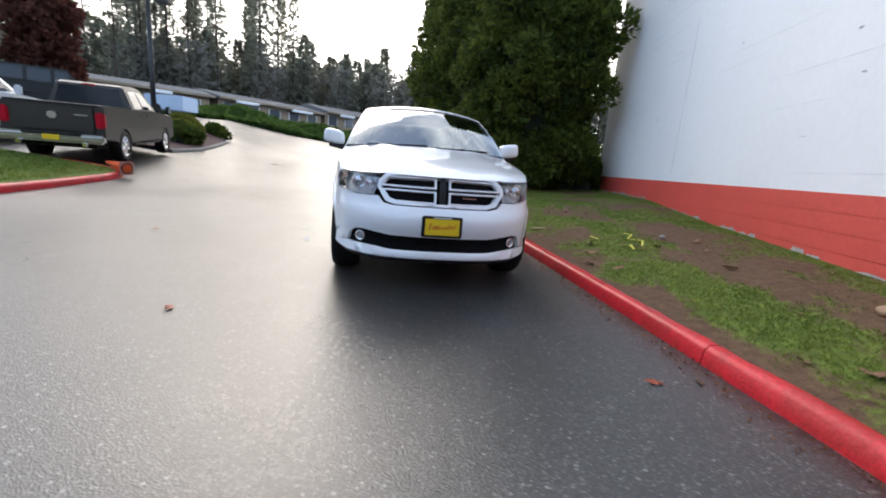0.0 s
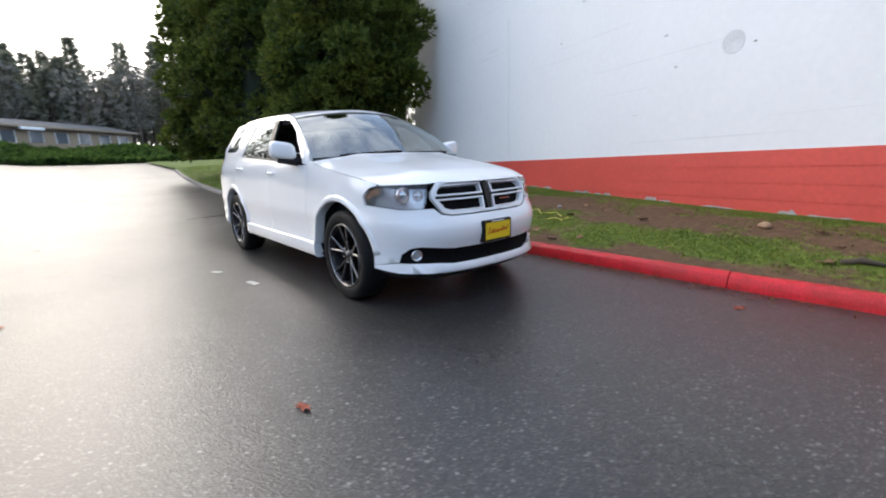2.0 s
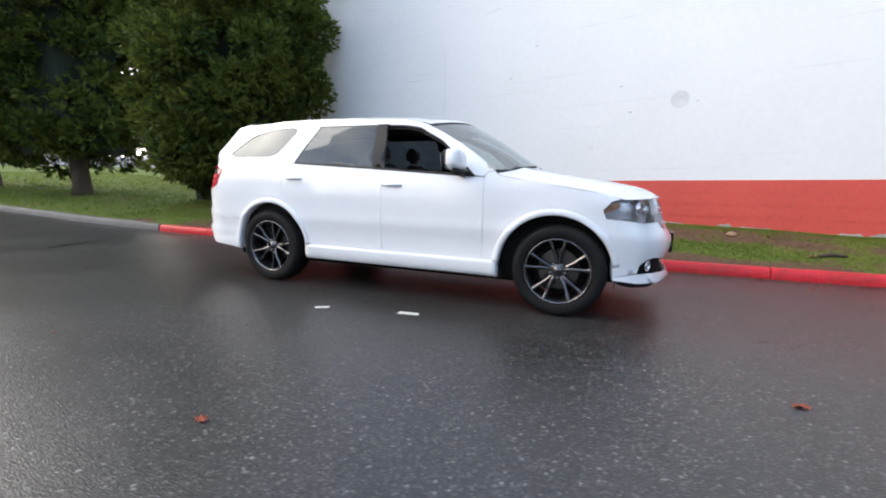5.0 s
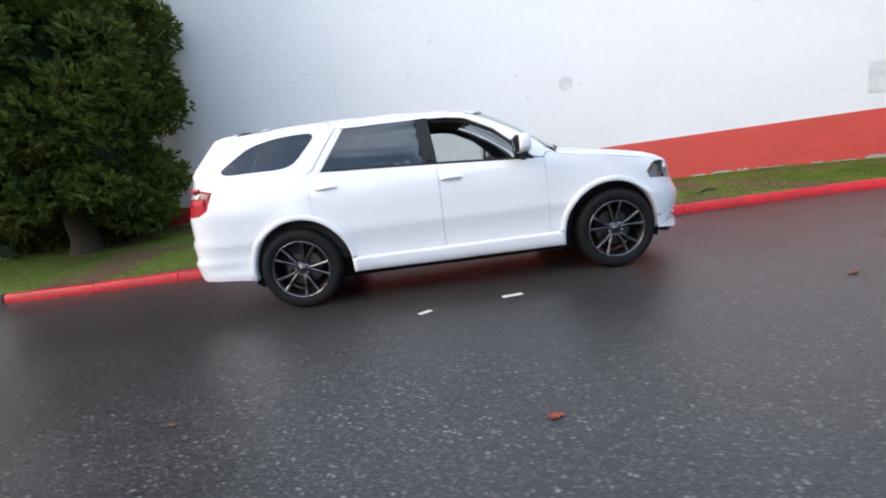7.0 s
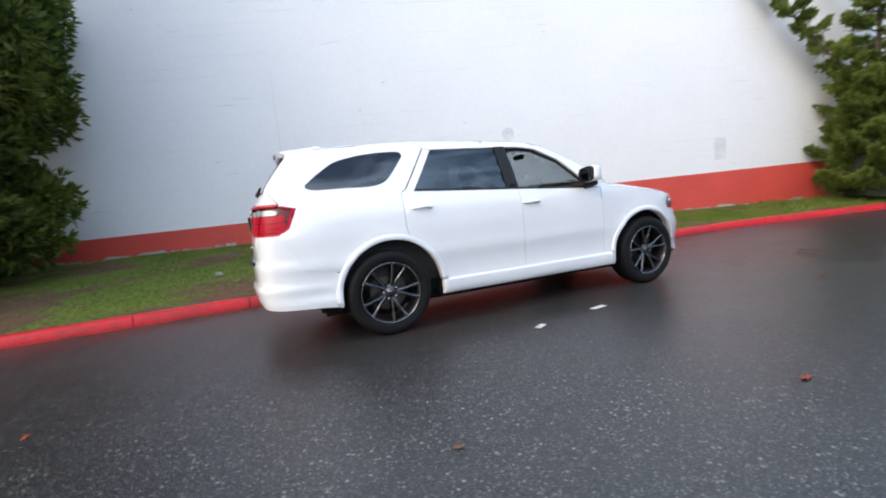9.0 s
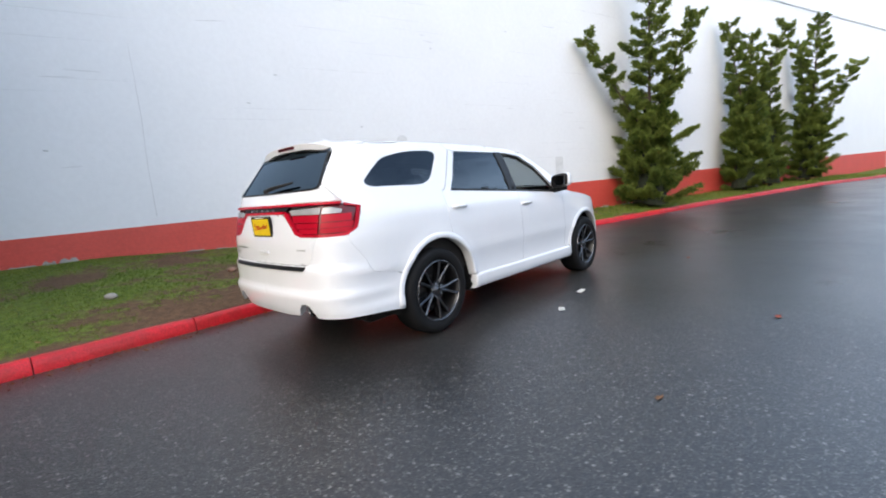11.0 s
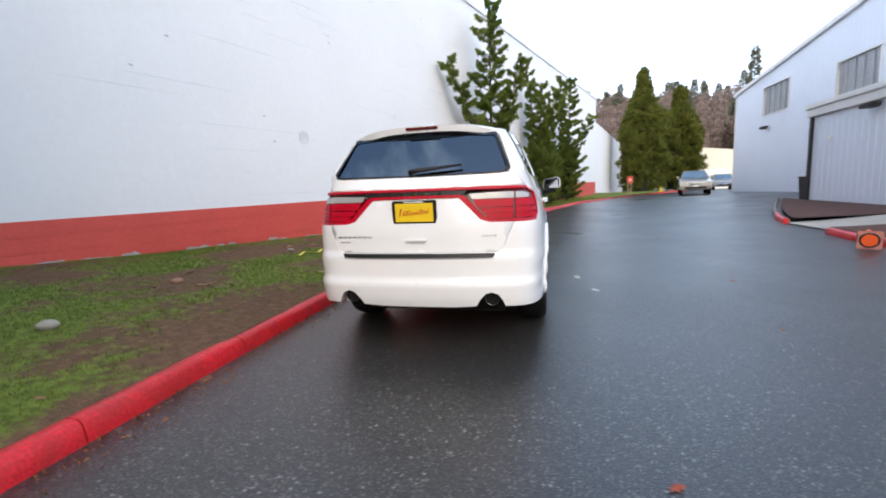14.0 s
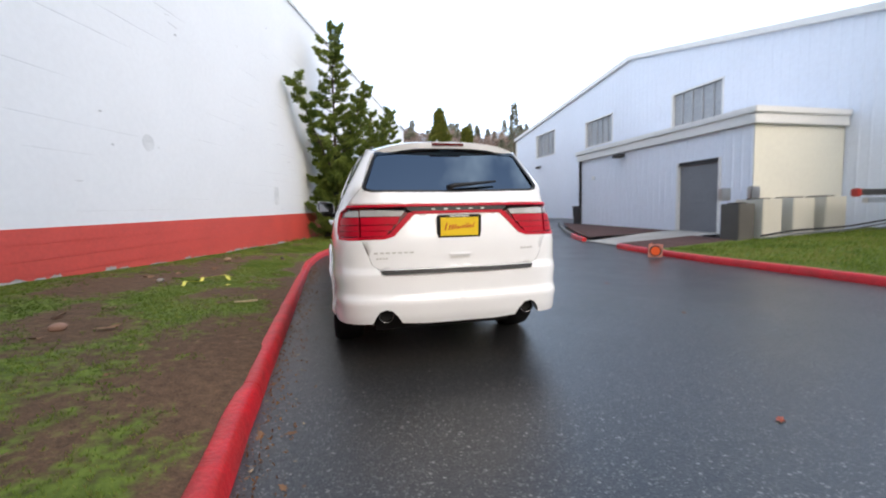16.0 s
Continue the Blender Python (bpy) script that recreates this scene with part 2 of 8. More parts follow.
SOIL = lawn_ground()
MULCH = material("bark_mulch", (0.065, 0.026, 0.02), 0.95, vary=0.5, scale=30, bump=0.8, bump_scale=50)
BARK = material("bark", (0.075, 0.055, 0.042), 0.95, vary=0.4, scale=12, bump=0.9, bump_scale=30)
METAL_WALL = material("pale_blue_metal_wall", (0.66, 0.71, 0.80), 0.5, vary=0.05, scale=2)
CREAM = material("cream_wall_paint", (0.66, 0.64, 0.55), 0.6, vary=0.05, scale=2)
FASCIA = material("pale_fascia", (0.66, 0.66, 0.65), 0.5, vary=0.06, scale=3)
DOOR_GREY = material("grey_door_paint", (0.17, 0.18, 0.2), 0.5, vary=0.08, scale=4)
DARK = material("dark_plastic", (0.015, 0.015, 0.016), 0.55, vary=0.1, scale=20)
# Near-black for wells and undersides, their shade put in the colour; also seam tar.
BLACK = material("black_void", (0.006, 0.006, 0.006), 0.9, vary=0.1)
WINDOW_GLASS = material("dark_window_glass", (0.07, 0.08, 0.095), 0.08, vary=0.2, scale=2)
ROOF_GREY = material("grey_shingles", (0.12, 0.115, 0.11), 0.9, vary=0.2, scale=12, bump=0.3)
TAN_WALL = material("tan_siding", (0.27, 0.20, 0.135), 0.8, vary=0.12, scale=5)
WHITE_TRIM = material("white_trim", (0.75, 0.75, 0.74), 0.55, vary=0.04)
ORANGE = material("orange_plastic", (0.75, 0.1, 0.02), 0.45, vary=0.1, scale=10)
YELLOW = material("yellow_paint", (0.8, 0.55, 0.02), 0.45, vary=0.06, scale=10)
STEEL = material("steel", (0.5, 0.5, 0.5), 0.3, metal=1.0, vary=0.1, scale=12)
BLOCK_GREY = material("bare_block", (0.35, 0.33, 0.31), 0.9, vary=0.3, scale=12, bump=0.5)


# ---- building helpers ----
def mesh_of(name, verts, faces, mat, smooth=False):
    me = bpy.data.meshes.new(name)
    me.from_pydata([tuple(v) for v in verts], [], faces)
    me.materials.append(mat)
    if smooth:
        me.shade_smooth()
    me.update()
    return me


def from_bm(name, bm, mat, smooth=False):
    me = bpy.data.meshes.new(name)
    bmesh.ops.recalc_face_normals(bm, faces=bm.faces)
    bm.to_mesh(me)
    bm.free()
    me.materials.append(mat)
    if smooth:
        me.shade_smooth()
    return me


def part(name, bm, mat, parent, label="", smooth=False):
    """A bmesh or a mesh as one object under its thing."""
    me = bm if isinstance(bm, bpy.types.Mesh) else from_bm(name, bm, mat, smooth)
    ob = new(name, me)
    ob.parent = parent
    if label:
        ob["label"] = label
    return ob


def thing(name, label, category, at=None, group="", kind="", me=None):
    ob = new(name, me)
    if at is not None:
        ob.matrix_world = at
    return tagged(ob, label, category, group, kind)


def box(x0, x1, y0, y1, z0, z1, bevel=0.0, bm=None, segments=2):
    """A box between corners, added to bm, its edges rounded by bevel."""
    own = bmesh.new()
    r = bmesh.ops.create_cube(own, size=1.0)
    for v in r["verts"]:
        v.co = ((x0 + x1) / 2 + v.co.x * (x1 - x0), (y0 + y1) / 2 + v.co.y * (y1 - y0), (z0 + z1) / 2 + v.co.z * (z1 - z0))
    if bevel:
        bmesh.ops.bevel(own, geom=own.edges[:], offset=bevel, segments=segments, affect="EDGES")
    return join_into(bm, own)


def join_into(bm, own):
    if bm is None:
        return own
    me = bpy.data.meshes.new("tmp")
    own.to_mesh(me)
    own.free()
    bm.from_mesh(me)
    bpy.data.meshes.remove(me)
    return bm


def tube(points, radius, sides=8, bm=None, cap=True):
    """A round bar along points; radius one number or one per point."""
    own = bm or bmesh.new()
    pts = [Vector(p) for p in points]
    rs = radius if isinstance(radius, (list, tuple)) else [radius] * len(pts)
    rings = []
    for i, p in enumerate(pts):
        d = (pts[min(i + 1, len(pts) - 1)] - pts[max(i - 1, 0)]).normalized()
        side = d.cross(Vector((0, 0, 1)) if abs(d.z) < 0.9 else Vector((1, 0, 0))).normalized()
        up = side.cross(d)
        rings.append([own.verts.new(p + rs[i] * (math.cos(a) * side + math.sin(a) * up)) for a in [2 * math.pi * k / sides for k in range(sides)]])
    for a, b in zip(rings, rings[1:]):
        for k in range(sides):
            own.faces.new((a[k], a[(k + 1) % sides], b[(k + 1) % sides], b[k]))
    if cap:
        own.faces.new(rings[0][::-1]), own.faces.new(rings[-1])
    return own


def lathe(profile, sides=24, bm=None, closed=False):
    """A turned body about z from (radius, height) pairs."""
    own = bm or bmesh.new()
    rings = [[own.verts.new((r * math.cos(2 * math.pi * k / sides), r * math.sin(2 * math.pi * k / sides), z)) for k in range(sides)] for r, z in profile]
    pairs = list(zip(rings, rings[1:])) + ([(rings[-1], rings[0])] if closed else [])
    for a, b in pairs:
        for k in range(sides):
            own.faces.new((a[k], a[(k + 1) % sides], b[(k + 1) % sides], b[k]))
    if not closed:
        own.faces.new(rings[0][::-1]), own.faces.new(rings[-1])
    return own


def step(a, b, x):
    t = min(1.0, max(0.0, (x - a) / (b - a)))
    return t * t * (3 - 2 * t)


def line(pairs, x):
    """Straight lines between (x, value) pairs."""
    return float(np.interp(x, [p[0] for p in pairs], [p[1] for p in pairs]))

# ---- ground, kerbs, lawn, white wall ----
def ground_z(x, y):
    """The asphalt: level by the car, climbing gently at both ends and up to the west."""
    z = 0.0185 * min(max(0.0, -4 - y), 17) - 0.004 * max(0.0, min(-21 - y, 60))
    if y > 6:
        z += 0.03 * (min(y, 43) - 6) + 0.015 * max(0.0, min(y, 43) - 15)
    west = max(0.0, -4.8 - x)
    z += west * 0.035 * (1 - step(2, 7, y)) if x > -16 else 11.2 * 0.035 * (1 - step(2, 7, y))
    z += min(west, 4.5) * 0.10 * step(2, 7, y)
    z += 0.16 * min(max(0.0, -9.3 - x), 6.0) * step(8, 13, y)
    z += 1.5 * step(43, 50, y)
    return z


def axis_steps(lo, hi, fine_lo, fine_hi, fine, grow=1.25):
    out = list(np.arange(fine_lo, fine_hi + 1e-6, fine))
    d, v = fine, fine_lo
    while v > lo:
        d *= grow
        v -= d
        out.insert(0, max(v, lo))
    d, v = fine, fine_hi
    while v < hi:
        d *= grow
        v += d
        out.append(min(v, hi))
    return out


def sheet(name, xs, ys, zf, mat, smooth=True):
    verts = [(x, y, zf(x, y)) for y in ys for x in xs]
    w = len(xs)
    faces = [(j * w + i, j * w + i + 1, (j + 1) * w + i + 1, (j + 1) * w + i) for j in range(len(ys) - 1) for i in range(w - 1)]
    return mesh_of(name, verts, faces, mat, smooth)


thing("ground", "damp dark asphalt driveway with pale stone chips", "asphalt", kind="structure",
      me=sheet("ground", axis_steps(-1500, 1500, -16, 10, 0.5), axis_steps(-1500, 1500, -40, 52, 0.5), ground_z, ASPHALT))

WALL_A, WALL_B = 4.80, 0.27                 # the white wall's line: x = A + B y
WALL_N, WALL_S = 7.6, -40.0                 # its ends
SLOPE = -0.0185                             # how level lines of the building climb against the road


def wall_x(y):
    return WALL_A + WALL_B * y


def wall_foot(y):
    return line([(-45, 0.55), (-24, 0.5), (-11, 0.36), (-6, 0.39), (-3, 0.40), (0, 0.46), (3, 0.58), (7, 0.5), (10, 0.5)], y)


KERB_LINE = [(-14.5, -41.0), (-10.5, -37.4), (-7.6, -33.8), (-5.0, -27.5), (-2.7, -20.2), (-0.75, -14.2), (0.42, -10.0), (0.98, -8.0),
             (1.4, -6.3), (1.56, -4.9), (1.58, -3.67), (1.50, 0.0), (1.44, 2.8), (1.40, 4.07), (1.33, 6.6), (1.25, 9.0), (1.35, 13.2), (1.75, 20.0), (2.6, 28.0)]


def kerb_x(y):
    return line([(b, a) for a, b in KERB_LINE], y)


def lawn_z(x, y):
    k = kerb_x(y) + 0.12
    far = wall_x(y) if y < 8 else wall_x(8) + (y - 8) * 0.5
    t = (x - k) / max(far - k, 0.5)
    lo = ground_z(k, y) + 0.125
    hi = max(wall_foot(y), lo + 0.02) if y < 9 else lo + 0.18
    z = lo + (hi - lo) * min(max(t, 0), 2.0) ** 0.8
    return z + 0.02 * noise.noise(Vector((x * 0.9, y * 0.9, 0))) + 0.008 * noise.noise(Vector((x * 4, y * 4, 3)))


def moss(x, y):
    """How green the lawn is: bare by the kerb and in a trodden middle strip, green along the wall and in ragged patches."""
    k = kerb_x(y) + 0.12
    w = max((wall_x(y) if y < WALL_N else k + 6) - k, 0.6)
    t = (x - k) / w
    if y > WALL_N or y < -9:
        g = 0.75
    else:
        south = 1 - step(-0.5, 1.2, y)
        a = 0.5 * math.exp(-((t - 0.30) / 0.13) ** 2) + 0.75 * math.exp(-((t - 1.0) / 0.14) ** 2) - 0.35 * math.exp(-((t - 0.66) / 0.17) ** 2)
        b = 0.37 + 0.3 * math.exp(-((t - 1.0) / 0.15) ** 2) - 0.45 * math.exp(-((t - 0.10) / 0.16) ** 2) * (1 - step(2.6, 3.8, y)) - 0.3 * math.exp(-((t - 0.72) / 0.15) ** 2)
        a += 0.32 * (1 - step(-5.0, -2.8, y))
        g = a * south + b * (1 - south) - 0.35 * math.exp(-(t / 0.06) ** 2)
    return 0.37 + 0.7 * g + 0.6 * noise.fractal(Vector((x * 1.1, y * 0.8, 2.0)), 0.8, 2.0, 5) + 0.3 * noise.fractal(Vector((x * 4, y * 4, 7.0)), 0.8, 2.0, 3)


def lawn_strip():
    ys = axis_steps(-40.9, 42, -9, 9, 0.16, 1.15)
    cols = 44
    verts, faces = [], []
    for y in ys:
        a = kerb_x(y) + 0.10
        b = wall_x(y) + 0.05 if y < WALL_N else wall_x(WALL_N) + 0.05 + (y - WALL_N) * 6 + 0.5
        b = min(b, 26)
        for i in range(cols + 1):
            x = a + (b - a) * i / cols
            verts.append((x, y, lawn_z(x, y)))
    w = cols + 1
    faces = [(j * w + i, j * w + i + 1, (j + 1) * w + i + 1, (j + 1) * w + i) for j in range(len(ys) - 1) for i in range(cols)]
    me = mesh_of("lawn", verts, faces, SOIL, True)
    me.attributes.new("moss", "FLOAT", "POINT").data.foreach_set("value", [moss(v[0], v[1]) for v in verts])
    return me


thing("lawn_strip", "patchy lawn of moss and bare brown soil beside the kerb", "lawn", kind="structure", me=lawn_strip())


def smooth_line(pts, n=8):
    """A Catmull-Rom line through points."""
    out = []
    p = [Vector(q) for q in pts]
    p = [2 * p[0] - p[1]] + p + [2 * p[-1] - p[-2]]
    for i in range(1, len(p) - 2):
        for k in range(n):
            t = k / n
            out.append(0.5 * ((2 * p[i]) + (-p[i - 1] + p[i + 1]) * t + (2 * p[i - 1] - 5 * p[i] + 4 * p[i + 1] - p[i + 2]) * t * t + (-p[i - 1] + 3 * p[i] - 3 * p[i + 1] + p[i + 2]) * t ** 3))
    out.append(p[-2])
    return out


def kerb_piece(pts, height=0.13, width=0.135, mat=KERB_RED):
    """One length of kerb along plan points, the road on the left of its run; rounded top edge."""
    bm = bmesh.new()
    prof = [(-0.005, -0.05), (0.0, 0.02), (0.012, height - 0.035), (0.035, height - 0.006), (0.06, height), (width - 0.015, height), (width, height - 0.015), (width, -0.05)]
    rings = []
    for i, p in enumerate(pts):
        d = (pts[min(i + 1, len(pts) - 1)] - pts[max(i - 1, 0)]).normalized()
        side = Vector((d.y, -d.x))
        zz = ground_z(p.x, p.y)
        w = 0.006 * noise.noise(Vector((p.x * 2, p.y * 2, 5)))
        rings.append([bm.verts.new((p.x + side.x * (a + w), p.y + side.y * (a + w), zz + b + w)) for a, b in prof])
    for a, b in zip(rings, rings[1:]):
        for k in range(len(prof) - 1):
            bm.faces.new((a[k], b[k], b[k + 1], a[k + 1])).smooth = True
    for cap in (bm.faces.new(rings[0]), bm.faces.new(rings[-1][::-1])):
        for e in cap.edges:
            e.smooth = False
    return bm


def run_of(pts, a, b):
    """The stretch of a plan line between two lengths along it."""
    marks, s = [0.0], 0.0
    for p, q in zip(pts, pts[1:]):
        s += (q - p).length
        marks.append(s)
    b = min(b, s)
    n = max(2, int((b - a) / 0.12))
    ts = [a + (b - a) * i / n for i in range(n + 1)]
    return [Vector((float(np.interp(t, marks, [p.x for p in pts])), float(np.interp(t, marks, [p.y for p in pts])))) for t in ts]


def kerb(name, pts, cuts, label, mat=KERB_RED, n=8):
    """A kerb laid in lengths, one object each, with thin joints at the cuts."""
    top = thing(name, label, "kerb", kind="structure")
    ln = [Vector((p.x, p.y)) for p in smooth_line([(a, b, 0) for a, b in pts], n)]
    for a, b in zip(cuts, cuts[1:]):
        seg = run_of(ln, a + 0.005, b - 0.005)
        if len(seg) > 1:
            part("kerb_stone", kerb_piece(seg, mat=mat), mat, top)
    return ln


def length_at(ln, y):
    s = 0.0
    for p, q in zip(ln, ln[1:]):
        if (p.y - y) * (q.y - y) <= 0 and p.y != q.y:
            return s + (q - p).length * (y - p.y) / (q.y - p.y)
        s += (q - p).length
    return s


_red = KERB_LINE[:15]
_ln = [Vector((p.x, p.y)) for p in smooth_line([(a, b, 0) for a, b in _red], 8)]
_cuts = [0.0] + [length_at(_ln, y) for y in (-36, -32, -28, -24, -20, -16.5, -13.2, -10.2, -7.1, -3.67, -0.6, 1.3, 2.81, 4.07, 5.3)] + [length_at(_ln, 6.55)]
kerb("kerb_east", _red, _cuts, "red-painted concrete kerb with scuffed joints along the lawn")
kerb("kerb_north", [(1.335, 6.6), (1.25, 9.0), (1.35, 13.2), (1.75, 20.0), (2.6, 28.0)], [0, 2.4, 5, 8, 12, 16, 21], "bare grey concrete kerb beside the trees", KERB_GREY)


def wall_strip(y0, y1, z0, z1, depth=0.0, step_y=0.5, thick=0.3):
    """A length of wall along the white wall's line, between two height functions, proud by depth."""
    bm = bmesh.new()
    n = max(2, int((y1 - y0) / step_y))
    nx, ny = -1 / math.hypot(1, WALL_B), WALL_B / math.hypot(1, WALL_B)
    rows = []
    for i in range(n + 1):
        y = y0 + (y1 - y0) * i / n
        x = wall_x(y)
        rows.append([bm.verts.new((x + nx * d, y + ny * d, z)) for d, z in ((depth, z0(y)), (depth, z1(y)), (-thick, z1(y)), (-thick, z0(y)))])
    for a, b in zip(rows, rows[1:]):
        for k in range(4):
            bm.faces.new((a[k], a[(k + 1) % 4], b[(k + 1) % 4], b[k]))
    bm.faces.new(rows[0]), bm.faces.new(rows[-1][::-1])
    return bm


def band_top(y):
    return 1.085 + SLOPE * y


def roof_line(y):
    return 7.55 - 0.055 * y


wall_e = thing("wall_east", "tall white-painted masonry wall above a red painted base", "wall", kind="structure")
part("white_field", wall_strip(WALL_S, WALL_N, band_top, roof_line), WALL_WHITE, wall_e)
part("lower_white_wall", wall_strip(-66, WALL_S - 0.02, lambda y: -0.2, lambda y: 8.0 + 0.01 * y), WALL_WHITE, wall_e, "lower white wall continuing past the trees")
base = part("red_base", wall_strip(WALL_S, WALL_N, lambda y: -0.2, lambda y: band_top(y) - 0.002, -0.006), WALL_RED, wall_e, "red-painted block base")
for k in range(5):
    z0, z1 = 0.203 * (k + 1), 0.203 * k
    part("block_course", wall_strip(WALL_S, WALL_N, lambda y: band_top(y) - z0 + 0.007, lambda y: band_top(y) - z1, 0.004, thick=0.005), WALL_RED, base)
part("coping", wall_strip(WALL_S, WALL_N, roof_line, lambda y: roof_line(y) + 0.12, 0.05), FASCIA, wall_e, "thin metal coping")
part("end_wall", box(wall_x(WALL_N) + 0.02, wall_x(WALL_N) + 30, WALL_N - 0.3, WALL_N - 0.004, -0.2, roof_line(WALL_N)), WALL_WHITE, wall_e)

# ---- the white sport utility vehicle ----
from mathutils.geometry import delaunay_2d_cdt

CAR_PAINT = material("white_car_paint", (0.82, 0.83, 0.85), 0.28, vary=0.012, scale=2, coat=1.0)
CAR_DARK = material("car_black_trim", (0.010, 0.010, 0.011), 0.45, spec=0.3, vary=0.1, scale=20)
GRILLE_MESH = material("grille_mesh", (0.005, 0.005, 0.006), 0.75, spec=0.12, vary=0.5, scale=120, bump=0.8, bump_scale=150)
TYRE = material("tyre_rubber", (0.009, 0.009, 0.0095), 0.65, spec=0.2, vary=0.2, scale=20, bump=0.3, bump_scale=60)
RIM = material("dark_hyper_rim", (0.115, 0.115, 0.12), 0.2, metal=0.95, vary=0.1, scale=12)
RIM_BARREL = material("black_rim_barrel", (0.012, 0.012, 0.013), 0.35, vary=0.2, scale=12)
RIM_CUT = material("polished_rim_edge", (0.26, 0.26, 0.27), 0.18, metal=1.0, vary=0.08, scale=12)
CHROME = material("chrome", (0.78, 0.78, 0.8), 0.08, metal=1.0, vary=0.02)
BRAKE = material("brake_steel", (0.12, 0.115, 0.11), 0.4, metal=1.0, vary=0.15, scale=20)
TAIL_RED = material("tail_lamp_red", (0.44, 0.004, 0.02), 0.35, vary=0.15, scale=30, spec=0.18)
TAIL_CLEAR = material("tail_lamp_clear", (0.34, 0.335, 0.335), 0.25, vary=0.15, scale=30, coat=0.8)
LAMP_BOWL = material("head_lamp_bowl", (0.50, 0.50, 0.52), 0.25, metal=0.6, vary=0.4, scale=14)
AMBER = material("amber_marker", (0.34, 0.15, 0.07), 0.2, vary=0.1, coat=0.6)
SEAT = material("dark_seat_cloth", (0.02, 0.02, 0.021), 0.8, vary=0.2, scale=20, bump=0.2)
LINER = material("grey_headliner", (0.22, 0.21, 0.2), 0.9, vary=0.05)
GLASS_CLEAR = pane_glass("clear_car_glass", (0.86, 0.92, 0.9), 0.75)
# Gloss tints put the sky's blue into what these panes reflect.
GLASS_SCREEN = pane_glass("glossy_windshield_glass", (0.78, 0.90, 0.95), 0.5, ior=2.9, sky_tint=(0.92, 0.98, 1.0))
GLASS_REAR = pane_glass("tinted_rear_glass", (0.5, 0.58, 0.68), 0.004, ior=2.4, sky_tint=(0.62, 0.82, 1.0))
GLASS_DARK = pane_glass("tinted_car_glass", (0.5, 0.6, 0.7), 0.10, ior=1.8, sky_tint=(0.84, 0.93, 1.0))
LAMP_GLASS = pane_glass("lamp_lens", (0.92, 0.93, 0.95), 0.9)
DEEP_RED = material("deep_red_lens", (0.10, 0.002, 0.006), 0.25, vary=0.1, scale=30)
PLATE_RED = material("red_lettering", (0.5, 0.03, 0.015), 0.5, vary=0.05)

# plan contour of half the body, front middle to rear middle
CONTOUR = smooth_line([(0, -2.42, 0), (0.12, -2.4188, 0), (0.3, -2.405, 0), (0.55, -2.34, 0), (0.74, -2.22, 0), (0.87, -2.05, 0), (0.93, -1.82, 0), (0.955, -1.5, 0), (0.962, -1.0, 0),
                       (0.965, 0, 0), (0.962, 1.0, 0), (0.955, 1.6, 0), (0.935, 2.1, 0), (0.895, 2.36, 0), (0.82, 2.51, 0), (0.68, 2.59, 0), (0.4, 2.63, 0), (0.18, 2.642, 0), (0, 2.6435, 0)], 6)
_cl = np.concatenate([[0], np.cumsum([(b - a).length for a, b in zip(CONTOUR, CONTOUR[1:])])])
_cx, _cy = np.array([p.x for p in CONTOUR]), np.array([p.y for p in CONTOUR])
S_END = float(_cl[-1])


def softened(pairs, blur, lo=0.1, hi=1.9):
    """A smooth curve near straight lines between pairs, as a table."""
    t = np.linspace(lo, hi, 361)
    v = np.interp(t, [p[0] for p in pairs], [p[1] for p in pairs])
    k = np.exp(-0.5 * (np.arange(-12, 13) * (t[1] - t[0]) / blur) ** 2)
    return t, np.convolve(np.pad(v, 12, mode="edge"), k / k.sum(), "valid")


WIDE = softened([(0.2, 0.93), (0.27, 0.965), (0.33, 0.984), (0.415, 0.993), (0.437, 0.981), (0.55, 0.978), (0.655, 0.989), (0.70, 1.004), (0.74, 0.995), (0.95, 0.99), (1.08, 0.975), (1.16, 0.955), (1.21, 0.93), (1.4, 0.865), (1.62, 0.765), (1.74, 0.69)], 0.012)
FRONT = softened([(0.2, 0.12), (0.29, 0.03), (0.33, -0.01), (0.36, 0.05), (0.44, 0.06), (0.52, 0.02), (0.6, 0.0), (0.68, 0.015), (0.74, 0.07), (0.9, 0.11), (0.99, 0.15), (1.05, 0.24)], 0.015)
REAR = softened([(0.25, -0.09), (0.36, -0.028), (0.42, -0.004), (0.50, 0.012), (0.535, 0.017), (0.556, 0.012), (0.578, -0.006), (0.66, -0.003), (0.745, 0.0), (0.775, -0.022), (0.95, -0.02), (1.2, -0.055), (1.25, -0.075), (1.34, -0.135), (1.68, -0.375), (1.76, -0.43)], 0.007)
ARCHES = ((-1.483, 0.383, 0.470), (1.485, 0.395, 0.465))


